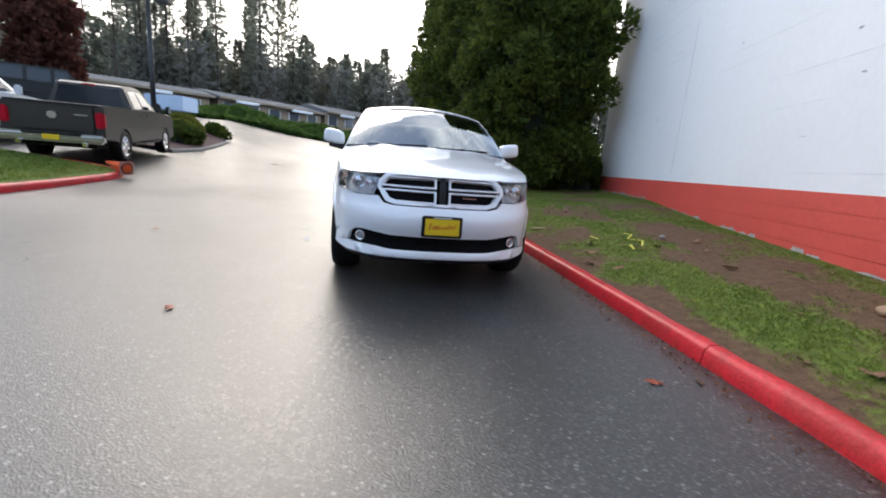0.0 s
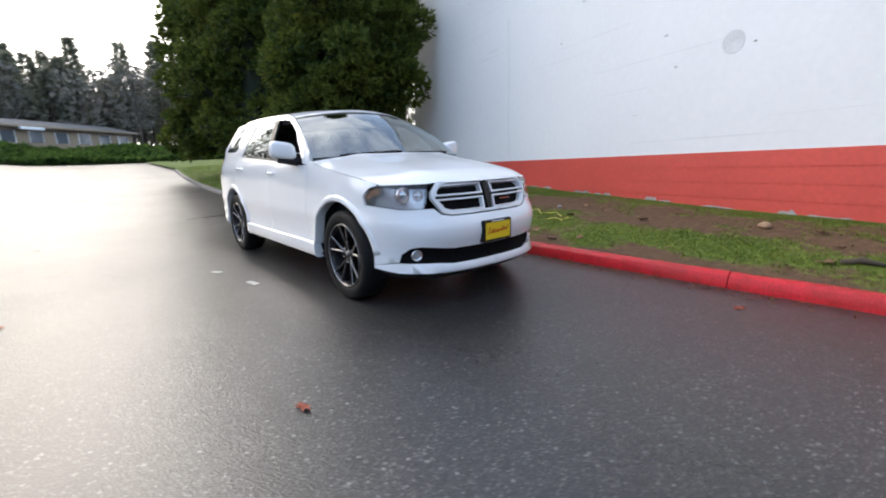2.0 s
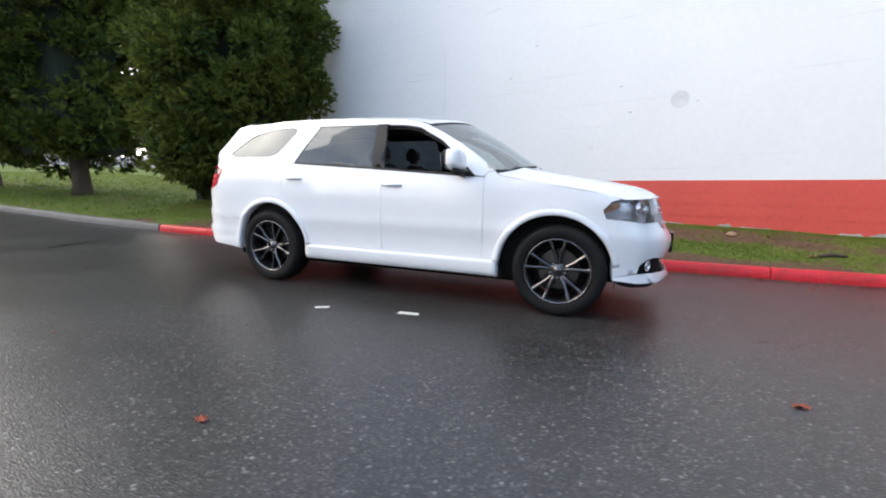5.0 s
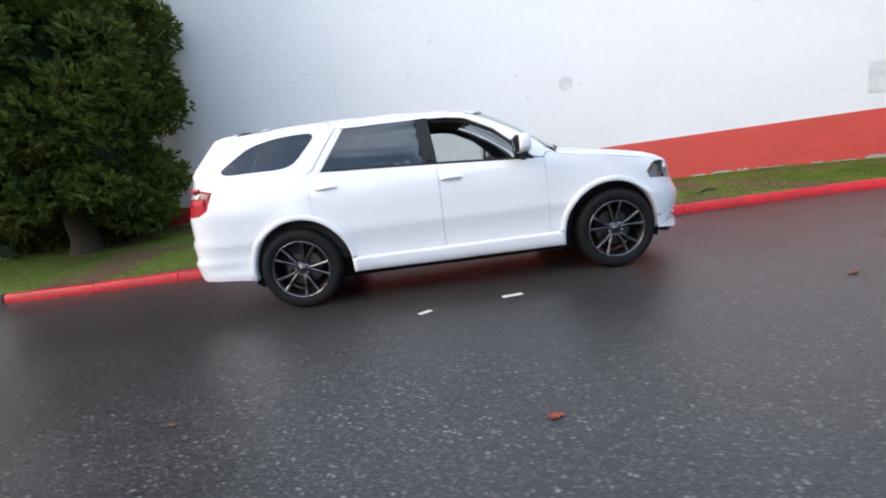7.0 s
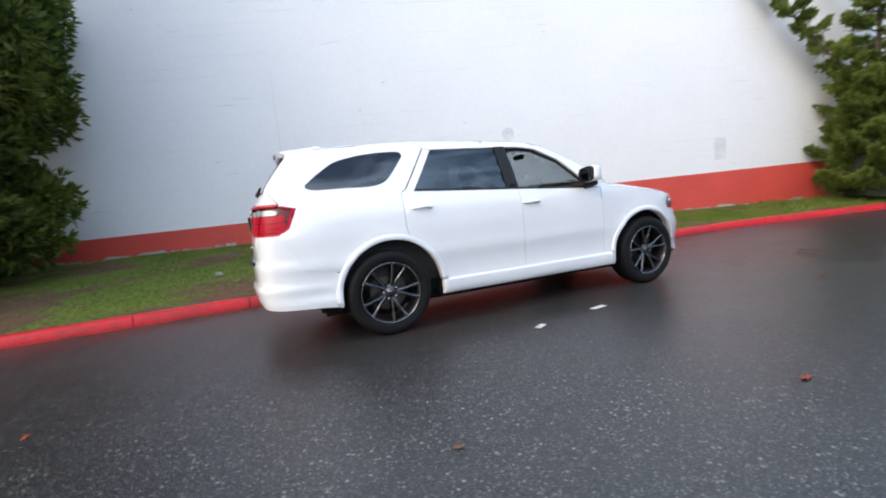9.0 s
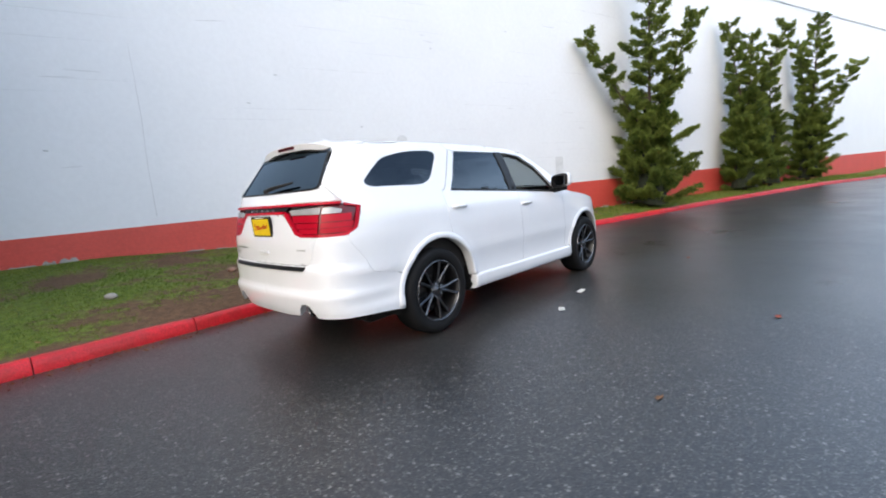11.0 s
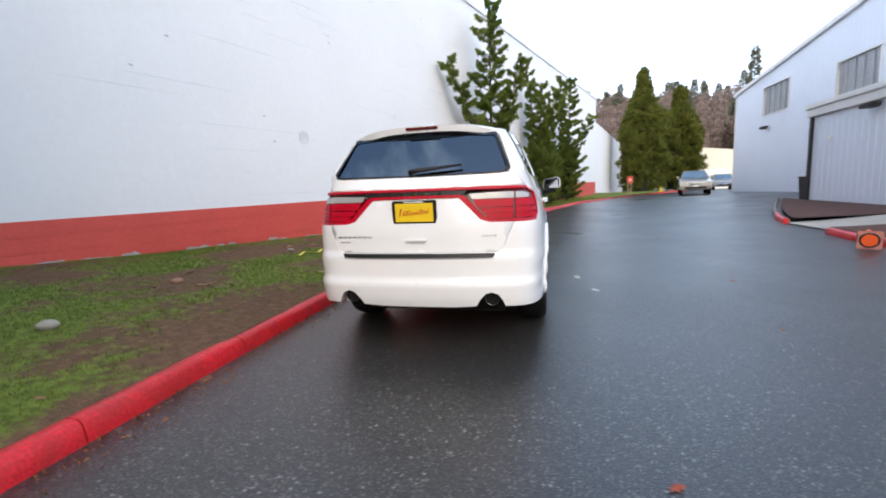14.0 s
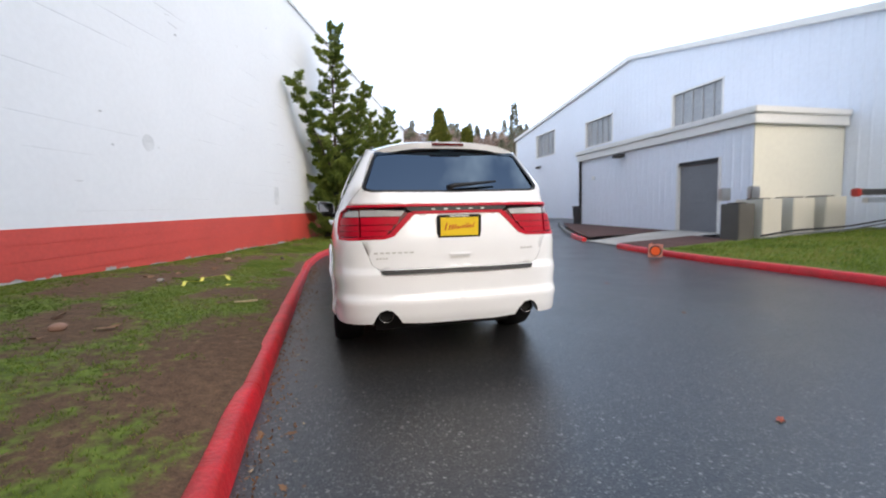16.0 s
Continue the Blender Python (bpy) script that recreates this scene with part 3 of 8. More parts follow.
def skin(s, z):
    """The body's outside at a length along the contour and a height."""
    x, y = float(np.interp(s, _cl, _cx)), float(np.interp(s, _cl, _cy))
    mid = 1 - step(2.05, 2.6, abs(y))
    w = float(np.interp(z, *WIDE))
    w = 1 - (1 - w) * (0.35 + 0.65 * mid) if z < 1.0 else w
    x *= w * (1 - 0.05 * step(1.0, 2.4, y) * step(1.2, 1.7, z))
    for ay, az, r in ARCHES:
        d = math.hypot(y - ay, z - az)
        if z > 0.3 and x > 0.8:
            x += 0.010 * math.exp(-((d - r - 0.02) / 0.05) ** 2)
    if y > 1.9 and 0.3 < z < 0.7:                       # the bumper's ledge runs round the corners
        x += 0.008 * step(1.9, 2.1, y) * step(0.3, 0.75, x) * math.exp(-((z - 0.53) / 0.035) ** 2)
    if y > 2.0 and z > 1.25:                            # flatter tail above the lamps, with upright pillars
        e = min(1.0, (y - 2.0) / 0.6435)
        y += (0.6435 * (1 - (1 - e) ** 2.0) - (y - 2.0)) * step(1.25, 1.40, z)
    y += float(np.interp(z, *FRONT)) * step(-1.25, -2.1, y) * (1 - 0.3 * step(0.3, 0.9, x)) if y < 0 else float(np.interp(z, *REAR)) * step(1.3, 2.25, y)
    return Vector((x, y, z))


def s_side(y, z):
    lo, hi = 0.6, S_END - 0.5
    for _ in range(26):
        m = (lo + hi) / 2
        lo, hi = (m, hi) if skin(m, z).y < y else (lo, m)
    return lo


def s_face(x, z, front):
    lo, hi = (0.0, 1.15) if front else (S_END - 1.15, S_END)
    for _ in range(26):
        m = (lo + hi) / 2
        lo, hi = (m, hi) if (skin(m, z).x < x) == front else (lo, m)
    return lo


def S(y, z):
    return Vector((s_side(y, z), z))


def F(x, z):
    return Vector((s_face(x, z, True), z))


def R(x, z):
    return Vector((s_face(x, z, False), z))


def arch_points(k, a0, a1, n=16, grow=0.0):
    """Points of a wheel arch, from angle a0 to a1 in degrees (0 to the rear, 90 up)."""
    ay, az, r = ARCHES[k]
    return [S(ay + (r + grow) * math.cos(radians(a0 + (a1 - a0) * i / n)), az + (r + grow) * math.sin(radians(a0 + (a1 - a0) * i / n))) for i in range(n + 1)]


def rounded(poly, times=2):
    """A closed outline with its corners cut round."""
    for _ in range(times):
        out = []
        for a, b in zip(poly, poly[1:] + poly[:1]):
            out += [a.lerp(b, 0.22), a.lerp(b, 0.78)]
        poly = out
    return poly


def dense(poly, gap=0.05, closed=True):
    out = []
    for a, b in zip(poly, poly[1:] + (poly[:1] if closed else [])):
        n = max(1, int((b - a).length / gap))
        out += [a.lerp(b, i / n) for i in range(n)]
    return out


def inside(p, poly):
    hit = False
    for a, b in zip(poly, poly[1:] + poly[:1]):
        if (a.y > p.y) != (b.y > p.y) and p.x < (b.x - a.x) * (p.y - a.y) / (b.y - a.y) + a.x:
            hit = not hit
    return hit


def skin_panel(outline, holes=(), inset=0.0, flange=0.022, both=False, grid=0.045, side=1):
    """A piece of the skin within an outline given in (length, height), with holes and inward-folded edges. both: outline is half of a piece that
    crosses the middle. side: 1 or -1, which half of the car."""
    loops = [dense(list(outline))] + [dense(list(h)) for h in holes]
    pts, edges = [], []
    for lp in loops:
        k = len(pts)
        pts += lp
        edges += [(k + i, k + (i + 1) % len(lp)) for i in range(len(lp))]
    rim_pts = np.array([(p.x, p.y) for lp in loops for p in dense(lp, 0.012)])
    xs, ys = [p.x for p in loops[0]], [p.y for p in loops[0]]
    gx = np.arange(min(xs) + grid / 2, max(xs), grid)
    gy = np.arange(min(ys) + grid / 2, max(ys), grid)
    for j, b in enumerate(gy):
        for a in gx:
            q = Vector((float(a) + (grid / 2 if j % 2 else 0), float(b)))
            if inside(q, loops[0]) and not any(inside(q, h) for h in loops[1:]) and float(((rim_pts - (q.x, q.y)) ** 2).sum(1).min()) > (grid * 0.45) ** 2:
                pts.append(q)
    vs, es, fs = delaunay_2d_cdt(pts, edges, [], 0, 1e-6)[:3]
    keep = []
    for f in fs:
        c = sum((vs[i] for i in f), Vector((0, 0))) / len(f)
        if inside(c, loops[0]) and not any(inside(c, h) for h in loops[1:]):
            keep.append(f)

    def place(v, d):
        p = skin(v.x, v.y)
        if d:
            e = 0.004
            n = (skin(v.x + e, v.y) - skin(v.x - e, v.y)).cross(skin(v.x, v.y + e) - skin(v.x, v.y - e))
            n.normalize()
            p = p - n * d
        return p

    bm = bmesh.new()
    face_verts = []
    for sx in ((1, -1) if both else (side,)):
        made = {}
        for f in keep:
            for i in f:
                if i not in made:
                    p = place(vs[i], inset)
                    made[i] = bm.verts.new((p.x * sx, p.y, p.z))
            try:
                face = bm.faces.new([made[i] for i in (f if sx > 0 else f[::-1])])
                face.smooth = True
            except ValueError:
                pass
        face_verts += list(made.values())
        if flange:
            count = {}
            for f in keep:
                for a, b in zip(f, f[1:] + f[:1]):
                    count[(a, b)] = 1
            for a, b in list(count):
                if (b, a) not in count and not (both and max(abs(skin(vs[a].x, vs[a].y).x), abs(skin(vs[b].x, vs[b].y).x)) < 1e-3):
                    quad = []
                    for i, d in ((a, inset), (a, inset + flange), (b, inset + flange), (b, inset)):
                        p = place(vs[i], d)
                        quad.append(bm.verts.new((p.x * sx, p.y, p.z)))
                    bm.faces.new(quad if sx > 0 else quad[::-1])
    if both:
        bmesh.ops.remove_doubles(bm, verts=[v for v in face_verts if abs(v.co.x) < 2e-3], dist=5e-3)
    return bm


def arch_flare(k, a0, a1, side, n=40):
    """The rounded lip of a wheel arch, standing just proud of the panels."""
    ay, az, r = ARCHES[k]
    prof = [(-0.004, -0.075), (-0.006, 0.0), (-0.003, 0.008), (0.006, 0.012), (0.030, 0.011), (0.042, 0.006), (0.050, -0.003)]
    bm = bmesh.new()
    rings = []
    for i in range(n + 1):
        a = radians(a0 + (a1 - a0) * i / n)
        ring = []
        for g, d in prof:
            z = az + (r + g) * math.sin(a)
            p = skin(s_side(ay + (r + g) * math.cos(a), z), z)
            ring.append(bm.verts.new(((p.x + d) * side, p.y, p.z)))
        rings.append(ring)
    for p, q in zip(rings, rings[1:]):
        for j in range(len(prof) - 1):
            bm.faces.new((p[j], q[j], q[j + 1], p[j + 1])).smooth = True
    for cap in (rings[0], rings[-1][::-1]):
        bm.faces.new(cap)
    return bm


def sill_bar(side):
    """The white ledge under the doors, one long strip with a rounded top."""
    bm = bmesh.new()
    prof = [(0.292, -0.08), (0.298, -0.004), (0.305, 0.004), (0.34, 0.006), (0.38, 0.007), (0.405, 0.008), (0.418, 0.008), (0.430, 0.004), (0.438, -0.004), (0.440, -0.05)]
    rings = []
    for i in range(42):
        y = -1.012 + 2.032 * i / 41
        rings.append([bm.verts.new(((side_edge(y, 0.40) - (0.012 if z < 0.33 else 0.0) + d) * side, y, z + 0.002 * y)) for z, d in prof])
    for p, q in zip(rings, rings[1:]):
        for j in range(len(prof) - 1):
            bm.faces.new((p[j], q[j], q[j + 1], p[j + 1])).smooth = True
    for cap in (rings[0], rings[-1][::-1]):
        bm.faces.new(cap)
    return bm


def raw(name, bm, mat):
    me = bpy.data.meshes.new(name)
    bm.to_mesh(me)
    bm.free()
    me.materials.append(mat)
    return me


def panel(name, mat, parent, outline, label="", **kw):
    return part(name, raw(name, skin_panel(outline, **kw), mat), mat, parent, label)


TOP = [(-1.0, 1.195), (-0.82, 1.315), (-0.62, 1.445), (-0.42, 1.555), (-0.24, 1.635), (0.0, 1.685), (0.5, 1.712), (1.0, 1.722), (1.6, 1.715), (2.0, 1.695), (2.17, 1.68)]


def top_z(y):
    return line(TOP, y)


def loft(rows, cols, f, thick=0.0):
    """A sheet from f(u, v), u in -1..1 across, v in 0..1 along."""
    bm = bmesh.new()
    grid = [[bm.verts.new(f(-1 + 2 * i / cols, j / rows)) for i in range(cols + 1)] for j in range(rows + 1)]
    for a, b in zip(grid, grid[1:]):
        for i in range(cols):
            bm.faces.new((a[i], a[i + 1], b[i + 1], b[i])).smooth = True
    bm.normal_update()
    return bm


def side_edge(y, z, d=0.0):
    p = skin(s_side(y, z), z)
    return p.x - d


def wheel(parent, at, mirror):
    """A road wheel: tyre, ten-spoke dark rim, hub cap, brake disc behind."""
    w = new("wheel")
    w.parent = parent
    w.matrix_basis = at
    ax = Matrix.Rotation(radians(-90 if mirror else 90), 4, "Y")   # z of the turned profile points outward
    ro, wd = 0.387, 0.132
    prof = [(0.272, -wd + 0.02), (0.30, -wd), (0.35, -wd), (0.375, -wd + 0.025), (ro, -wd + 0.06), (ro, wd - 0.06), (0.375, wd - 0.022), (0.36, wd - 0.006), (0.34, wd), (0.318, wd + 0.001), (0.298, wd - 0.004), (0.281, wd - 0.010), (0.272, wd - 0.03)]
    bm = lathe(prof, 56, closed=True)
    bm.transform(ax)
    part("tyre", bm, TYRE, w, smooth=True)
    rim = lathe([(0.276, wd - 0.02), (0.271, wd - 0.008), (0.262, wd - 0.01), (0.252, wd - 0.035), (0.242, wd - 0.16), (0.262, wd - 0.2), (0.274, wd - 0.1)], 56, closed=True)
    rim.transform(ax)
    rim_ob = part("rim", rim, RIM_BARREL, w, smooth=True)
    for k in range(5):                                  # five pairs of slim ridged spokes
        for da in (-0.235, 0.235):
            spk = bmesh.new()
            a = 2 * math.pi * k / 5 + da + math.pi / 2
            a0 = 2 * math.pi * k / 5 + da * 0.50 + math.pi / 2
            rows = []
            for r, ang, hw, zt, zb in ((0.050, a0, 0.015, wd - 0.050, wd - 0.10), (0.09, a0 * 0.75 + a * 0.25, 0.0135, wd - 0.040, wd - 0.10), (0.14, (a + a0) / 2, 0.012, wd - 0.032, wd - 0.095), (0.20, a * 0.9 + a0 * 0.1, 0.012, wd - 0.024, wd - 0.085), (0.245, a, 0.014, wd - 0.015, wd - 0.075), (0.264, a, 0.019, wd - 0.012, wd - 0.07)):
                c, q = math.cos(ang), math.sin(ang)
                rows.append([spk.verts.new((r * c - hw * q * sg, r * q + hw * c * sg, zz)) for sg, zz in ((-1.5, zb), (-1.0, zt - 0.007), (-0.3, zt), (0.3, zt), (1.0, zt - 0.007), (1.5, zb))])
            for p0, p1 in zip(rows, rows[1:]):
                for i in range(5):
                    spk.faces.new((p0[i], p0[i + 1], p1[i + 1], p1[i]))
            spk.transform(ax)
            part("spoke", spk, RIM, rim_ob)
    lip = lathe([(0.2745, wd - 0.009), (0.2675, wd - 0.003), (0.2605, wd - 0.012), (0.266, wd - 0.02)], 56, closed=True)
    lip.transform(ax)
    part("rim_lip", lip, RIM_CUT, rim_ob, "bright machined rim edge", smooth=True)
    cap = lathe([(0.07, wd - 0.1), (0.066, wd - 0.055), (0.045, wd - 0.047), (0.03, wd - 0.045), (0.028, wd - 0.036), (0.001, wd - 0.034)], 24)
    cap.transform(ax)
    part("hub_cap", cap, RIM, rim_ob, "dark hub cap", smooth=True)
    for k in range(5):
        a = 2 * math.pi * (k + 0.5) / 5 + math.pi / 2
        nut = lathe([(0.011, wd - 0.07), (0.011, wd - 0.04), (0.001, wd - 0.036)], 6)
        nut.transform(Matrix.Translation((0.062 * math.cos(a), 0.062 * math.sin(a), 0)))
        nut.transform(ax)
        part("wheel_nut", nut, RIM_CUT, rim_ob)
    disc = lathe([(0.17, wd - 0.15), (0.17, wd - 0.12), (0.06, wd - 0.115)], 36)
    disc.transform(ax)
    part("brake_disc", disc, BRAKE, w, "bare steel brake disc", smooth=False)
    calp = box(0.08, 0.20, -0.055, 0.055, wd - 0.17, wd - 0.085, 0.01)
    calp.transform(ax @ Matrix.Rotation(radians(160), 4, "Z"))
    part("brake_caliper", calp, CAR_DARK, w)
    back = lathe([(0.235, wd - 0.21), (0.235, wd - 0.20)], 24)
    back.transform(ax)
    part("wheel_back", back, BLACK, w)
    return w


def front_plate_bars(parent, w, h, y, sign):
    """Red script on a yellow plate, kept to plain strokes."""
    strokes = []
    rnd = random.Random(5)
    x = -w * 0.40
    first = True
    while x < w * 0.36:
        ww = w * (0.10 if first else rnd.uniform(0.035, 0.06))
        hh = h * (0.42 if first else rnd.choice((0.15, 0.18, 0.27)))
        z0 = -h * 0.12 + (x / w) * h * 0.18
        sl = 0.25 * hh
        y0, y1 = (y, y - 0.002) if sign < 0 else (y + 0.002, y)
        bm = bmesh.new()
        vs = [bm.verts.new((sign * -1 * (x + dx), yy, z0 + zz)) for yy in (y0, y1) for dx, zz in ((0, 0), (ww * (0.34 if first else 0.5), 0), (ww * (0.34 if first else 0.5) + sl, hh), (sl, hh))]
        for q in ((0, 1, 2, 3), (7, 6, 5, 4), (0, 4, 5, 1), (1, 5, 6, 2), (2, 6, 7, 3), (3, 7, 4, 0)):
            bm.faces.new([vs[i] for i in q])
        strokes.append(bm)
        x += ww
        first = False
    return strokes


def build_suv():
    car = thing("car", "white sport utility vehicle with dark alloy wheels beside a red kerb", "car", at=pose(0.045, 0, 0))
    # side panels, both halves
    a_f = arch_points(0, 7.7, 150, 22)
    a_f_front = arch_points(0, 150, 171, 4)
    for sd in (1, -1):
        panel("front_fender", CAR_PAINT, car, [S(-0.88, 0.430)] + a_f + [S(-1.925, 0.665), S(-1.87, 0.835), S(-1.845, 0.90), S(-1.90, 0.965), S(-1.97, 0.99), S(-1.8, 1.035), S(-1.5, 1.085), S(-1.2, 1.13), S(-1.0, 1.165), S(-0.97, 1.19), S(-0.905, 1.19), S(-0.88, 1.155)], side=sd)
        panel("front_door", CAR_PAINT, car, [S(-0.8765, 0.430), S(0.1245, 0.430), S(0.1245, 1.205), S(-0.76, 1.152), S(-0.8765, 1.148)], side=sd)
        arc = arch_points(1, 176, 134, 8)
        panel("rear_door", CAR_PAINT, car, [S(0.128, 0.430)] + arc + [S(1.29, 0.83), S(1.325, 0.95), S(1.325, 1.262), S(1.275, 1.285), S(1.03, 1.655), S(0.962, 1.64), S(1.205, 1.268), S(0.128, 1.206)], side=sd)
        quarter_window = rounded([S(2.15, 1.333), S(1.85, 1.335), S(1.56, 1.33), S(1.45, 1.365), S(1.37, 1.44), S(1.205, 1.64), S(1.45, 1.64), S(1.69, 1.62), S(1.86, 1.582), S(2.0, 1.49)])
        panel("quarter_panel", CAR_PAINT, car, arch_points(1, 133.6, 28, 16) + [S(1.98, 0.645), S(2.22, 0.70), S(2.40, 0.99), S(2.31, 1.03), S(2.235, 1.20), S(2.37, 1.232), R(0.80, 1.245), R(0.745, 1.32), R(0.699, 1.374), R(0.655, 1.50), R(0.603, 1.64), R(0.57, 1.67)] +
              [S(y, z) for y, z in reversed(TOP) if 1.1 < y < 2.1] + [S(1.11, 1.7215), S(1.04, 1.66), S(1.285, 1.29), S(1.329, 1.266), S(1.329, 0.95), S(1.294, 0.825)], holes=[quarter_window], side=sd)
        panel("roof_rail", CAR_PAINT, car, [S(-0.965, 1.195)] + [S(y, z) for y, z in TOP if -0.95 < y < 1.05] + [S(1.10, 1.7215), S(1.035, 1.662), S(0.955, 1.645), S(0.2, 1.64), S(-0.02, 1.63), S(-0.19, 1.602), S(-0.44, 1.475), S(-0.62, 1.318), S(-0.785, 1.165), S(-0.87, 1.155), S(-0.90, 1.195)], side=sd)
        part("sill", sill_bar(sd), CAR_PAINT, car)
        # Black strip drawn where only shadow lies below the white sill.
        panel("sill_shade_strip", CAR_DARK, car, [S(-1.04, 0.262), S(1.03, 0.267), S(1.03, 0.30), S(-1.04, 0.296)], side=sd, inset=0.05, flange=0.08, grid=0.03)
        panel("pillar_trim", SEAT, car, [S(-0.93, 1.19), S(-0.62, 1.425), S(-0.24, 1.62), S(0.0, 1.672), S(0.5, 1.70), S(1.0, 1.71), S(0.95, 1.625), S(0.2, 1.62), S(-0.02, 1.61), S(-0.17, 1.585), S(-0.43, 1.46), S(-0.61, 1.30), S(-0.77, 1.15)], inset=0.045, flange=0, side=sd, label="black inner pillar trim")
        panel("quarter_window", GLASS_DARK, car, quarter_window, inset=0.006, flange=0, side=sd, label="dark tinted quarter window").visible_shadow = False
        panel("rear_door_window", GLASS_DARK, car, [S(0.24, 1.215), S(1.205, 1.268), S(0.96, 1.64), S(0.27, 1.64)], inset=0.008, flange=0, side=sd, label="dark tinted rear door window").visible_shadow = False
        panel("door_post", CAR_DARK, car, [S(0.115, 1.205), S(0.25, 1.212), S(0.28, 1.642), S(0.16, 1.642)], inset=-0.002, side=sd, label="black door post")
        panel("belt_trim", CAR_DARK, car, [S(-0.78, 1.148), S(0.12, 1.202), S(1.21, 1.262), S(1.195, 1.282), S(0.12, 1.222), S(-0.76, 1.168)], inset=-0.003, flange=0.02, side=sd, label="black window trim")
        if sd > 0:
            panel("front_door_window", GLASS_CLEAR, car, [S(-0.75, 1.165), S(0.13, 1.215), S(0.18, 1.63), S(-0.19, 1.60), S(-0.44, 1.47), S(-0.62, 1.31)], inset=0.008, flange=0, side=sd).visible_shadow = False
        # lamps that wrap the corners
        lamp = [F(0.54, 0.985), F(0.605, 0.805), F(0.74, 0.805), F(0.84, 0.825), S(-1.875, 0.838), S(-1.852, 0.90), S(-1.907, 0.962), S(-1.985, 0.985)]
        hl = panel("headlight", LAMP_BOWL, car, lamp, inset=0.075, flange=0.0, side=sd, label="smoked headlight with a projector lens")
        part("lens", raw("lens", skin_panel(lamp, inset=0.004, flange=0.07, side=sd), LAMP_GLASS), LAMP_GLASS, hl).visible_shadow = False
        for u, zz, rr in ((0.70, 0.905, 0.052), (0.60, 0.895, 0.032)):
            c = skin(s_face(u, zz, True), zz)
            pr = lathe([(rr * 1.25, 0.0), (rr * 1.2, 0.03), (rr, 0.035), (rr * 0.9, 0.02), (rr * 0.7, 0.04), (0.002, 0.055)], 20)
            pr.transform(Matrix.Translation((c.x * sd, c.y + 0.085, c.z)) @ Matrix.Rotation(radians(90), 4, "X"))
            part("projector", pr, CHROME, hl, "bright projector lens", smooth=True)
        panel_am = skin_panel([S(-1.99, 0.93), S(-1.87, 0.875), S(-1.862, 0.90), S(-1.905, 0.952), S(-1.97, 0.972)], inset=0.03, flange=0, side=sd)
        part("side_marker", raw("side_marker", panel_am, AMBER), AMBER, hl, "amber side marker")
        tl = [R(0.375, 1.185), R(0.50, 1.03), R(0.55, 1.01), R(0.80, 1.005), S(2.375, 1.005), S(2.31, 1.04), S(2.24, 1.205), S(2.36, 1.228), R(0.80, 1.235)]
        tail = panel("tail_light", DEEP_RED, car, tl, inset=0.012, flange=0.03, side=sd, label="red and clear tail light")
        cl = [R(0.398, 1.196), R(0.428, 1.158), R(0.720, 1.158), R(0.720, 1.204), R(0.55, 1.202)]
        part("reverse_lens", raw("reverse_lens", skin_panel(cl, inset=0.002, flange=0.02, side=sd), TAIL_CLEAR), TAIL_CLEAR, tail, "clear reversing lens")
        cl2 = [R(0.733, 1.158), R(0.785, 1.158), S(2.39, 1.160), S(2.375, 1.186), R(0.785, 1.202), R(0.733, 1.203)]
        part("side_lens", raw("side_lens", skin_panel(cl2, inset=0.002, flange=0.02, side=sd), TAIL_CLEAR), TAIL_CLEAR, tail, "clear side lens")
        for z0, z1, xa in ((1.100, 1.153, 0.458), (1.056, 1.093, 0.502), (1.017, 1.052, 0.542)):
            b1 = [R(xa, z0), R(0.715, z0), R(0.715, z1), R(xa - 0.02, z1)]
            part("red_bar", raw("red_bar", skin_panel(b1, inset=0.002, flange=0.02, side=sd), TAIL_RED), TAIL_RED, tail, "red lamp bar")
            b2 = [R(0.735, z0), S(2.36 if z0 < 1.05 else 2.33, z0), S(2.34 if z0 < 1.05 else 2.32, z1), R(0.735, z1)]
            part("red_bar", raw("red_bar", skin_panel(b2, inset=0.002, flange=0.02, side=sd), TAIL_RED), TAIL_RED, tail, "red lamp bar")
        rim_l = [R(0.325, 1.172), R(0.482, 1.012), R(0.55, 0.992), R(0.80, 0.988), S(2.38, 0.992), S(2.36, 1.010), R(0.80, 1.007), R(0.56, 1.012), R(0.512, 1.032), R(0.375, 1.176), R(0.345, 1.190)]
        part("red_rim", raw("red_rim", skin_panel(rim_l, inset=-0.003, flange=0.02, side=sd), TAIL_RED), TAIL_RED, tail, "red outline of the lamp")
        sr = [S(2.228, 1.20), S(2.30, 1.04), S(2.36, 1.0), S(2.385, 1.012), S(2.325, 1.05), S(2.262, 1.198), S(2.35, 1.214), S(2.35, 1.232)]
        part("red_rim", raw("red_rim", skin_panel(sr, inset=-0.002, flange=0.02, side=sd), TAIL_RED), TAIL_RED, tail, "red outline of the lamp")
        # mirror
        mir = thing("mirror", "", "")
        mir.parent = car
        m = bmesh.new()
        bmesh.ops.create_uvsphere(m, u_segments=28, v_segments=16, radius=1)
        for v in m.verts:
            q = [math.copysign(abs(c) ** 0.5, c) for c in v.co]
            v.co = (q[0] * 0.118 * (1 - 0.08 * q[2]), (q[1] * 0.088 if q[1] < 0 else q[1] * 0.060) * (1 - 0.25 * max(0, q[0] * sd)), q[2] * 0.080 + 0.016 * q[0] * sd)
        m.transform(Matrix.Translation((1.045 * sd, -0.645, 1.288)))
        part("mirror_cap", m, CAR_PAINT, mir, "white mirror cap", smooth=True)
        hs = bmesh.new()
        bmesh.ops.create_uvsphere(hs, u_segments=28, v_segments=16, radius=1)
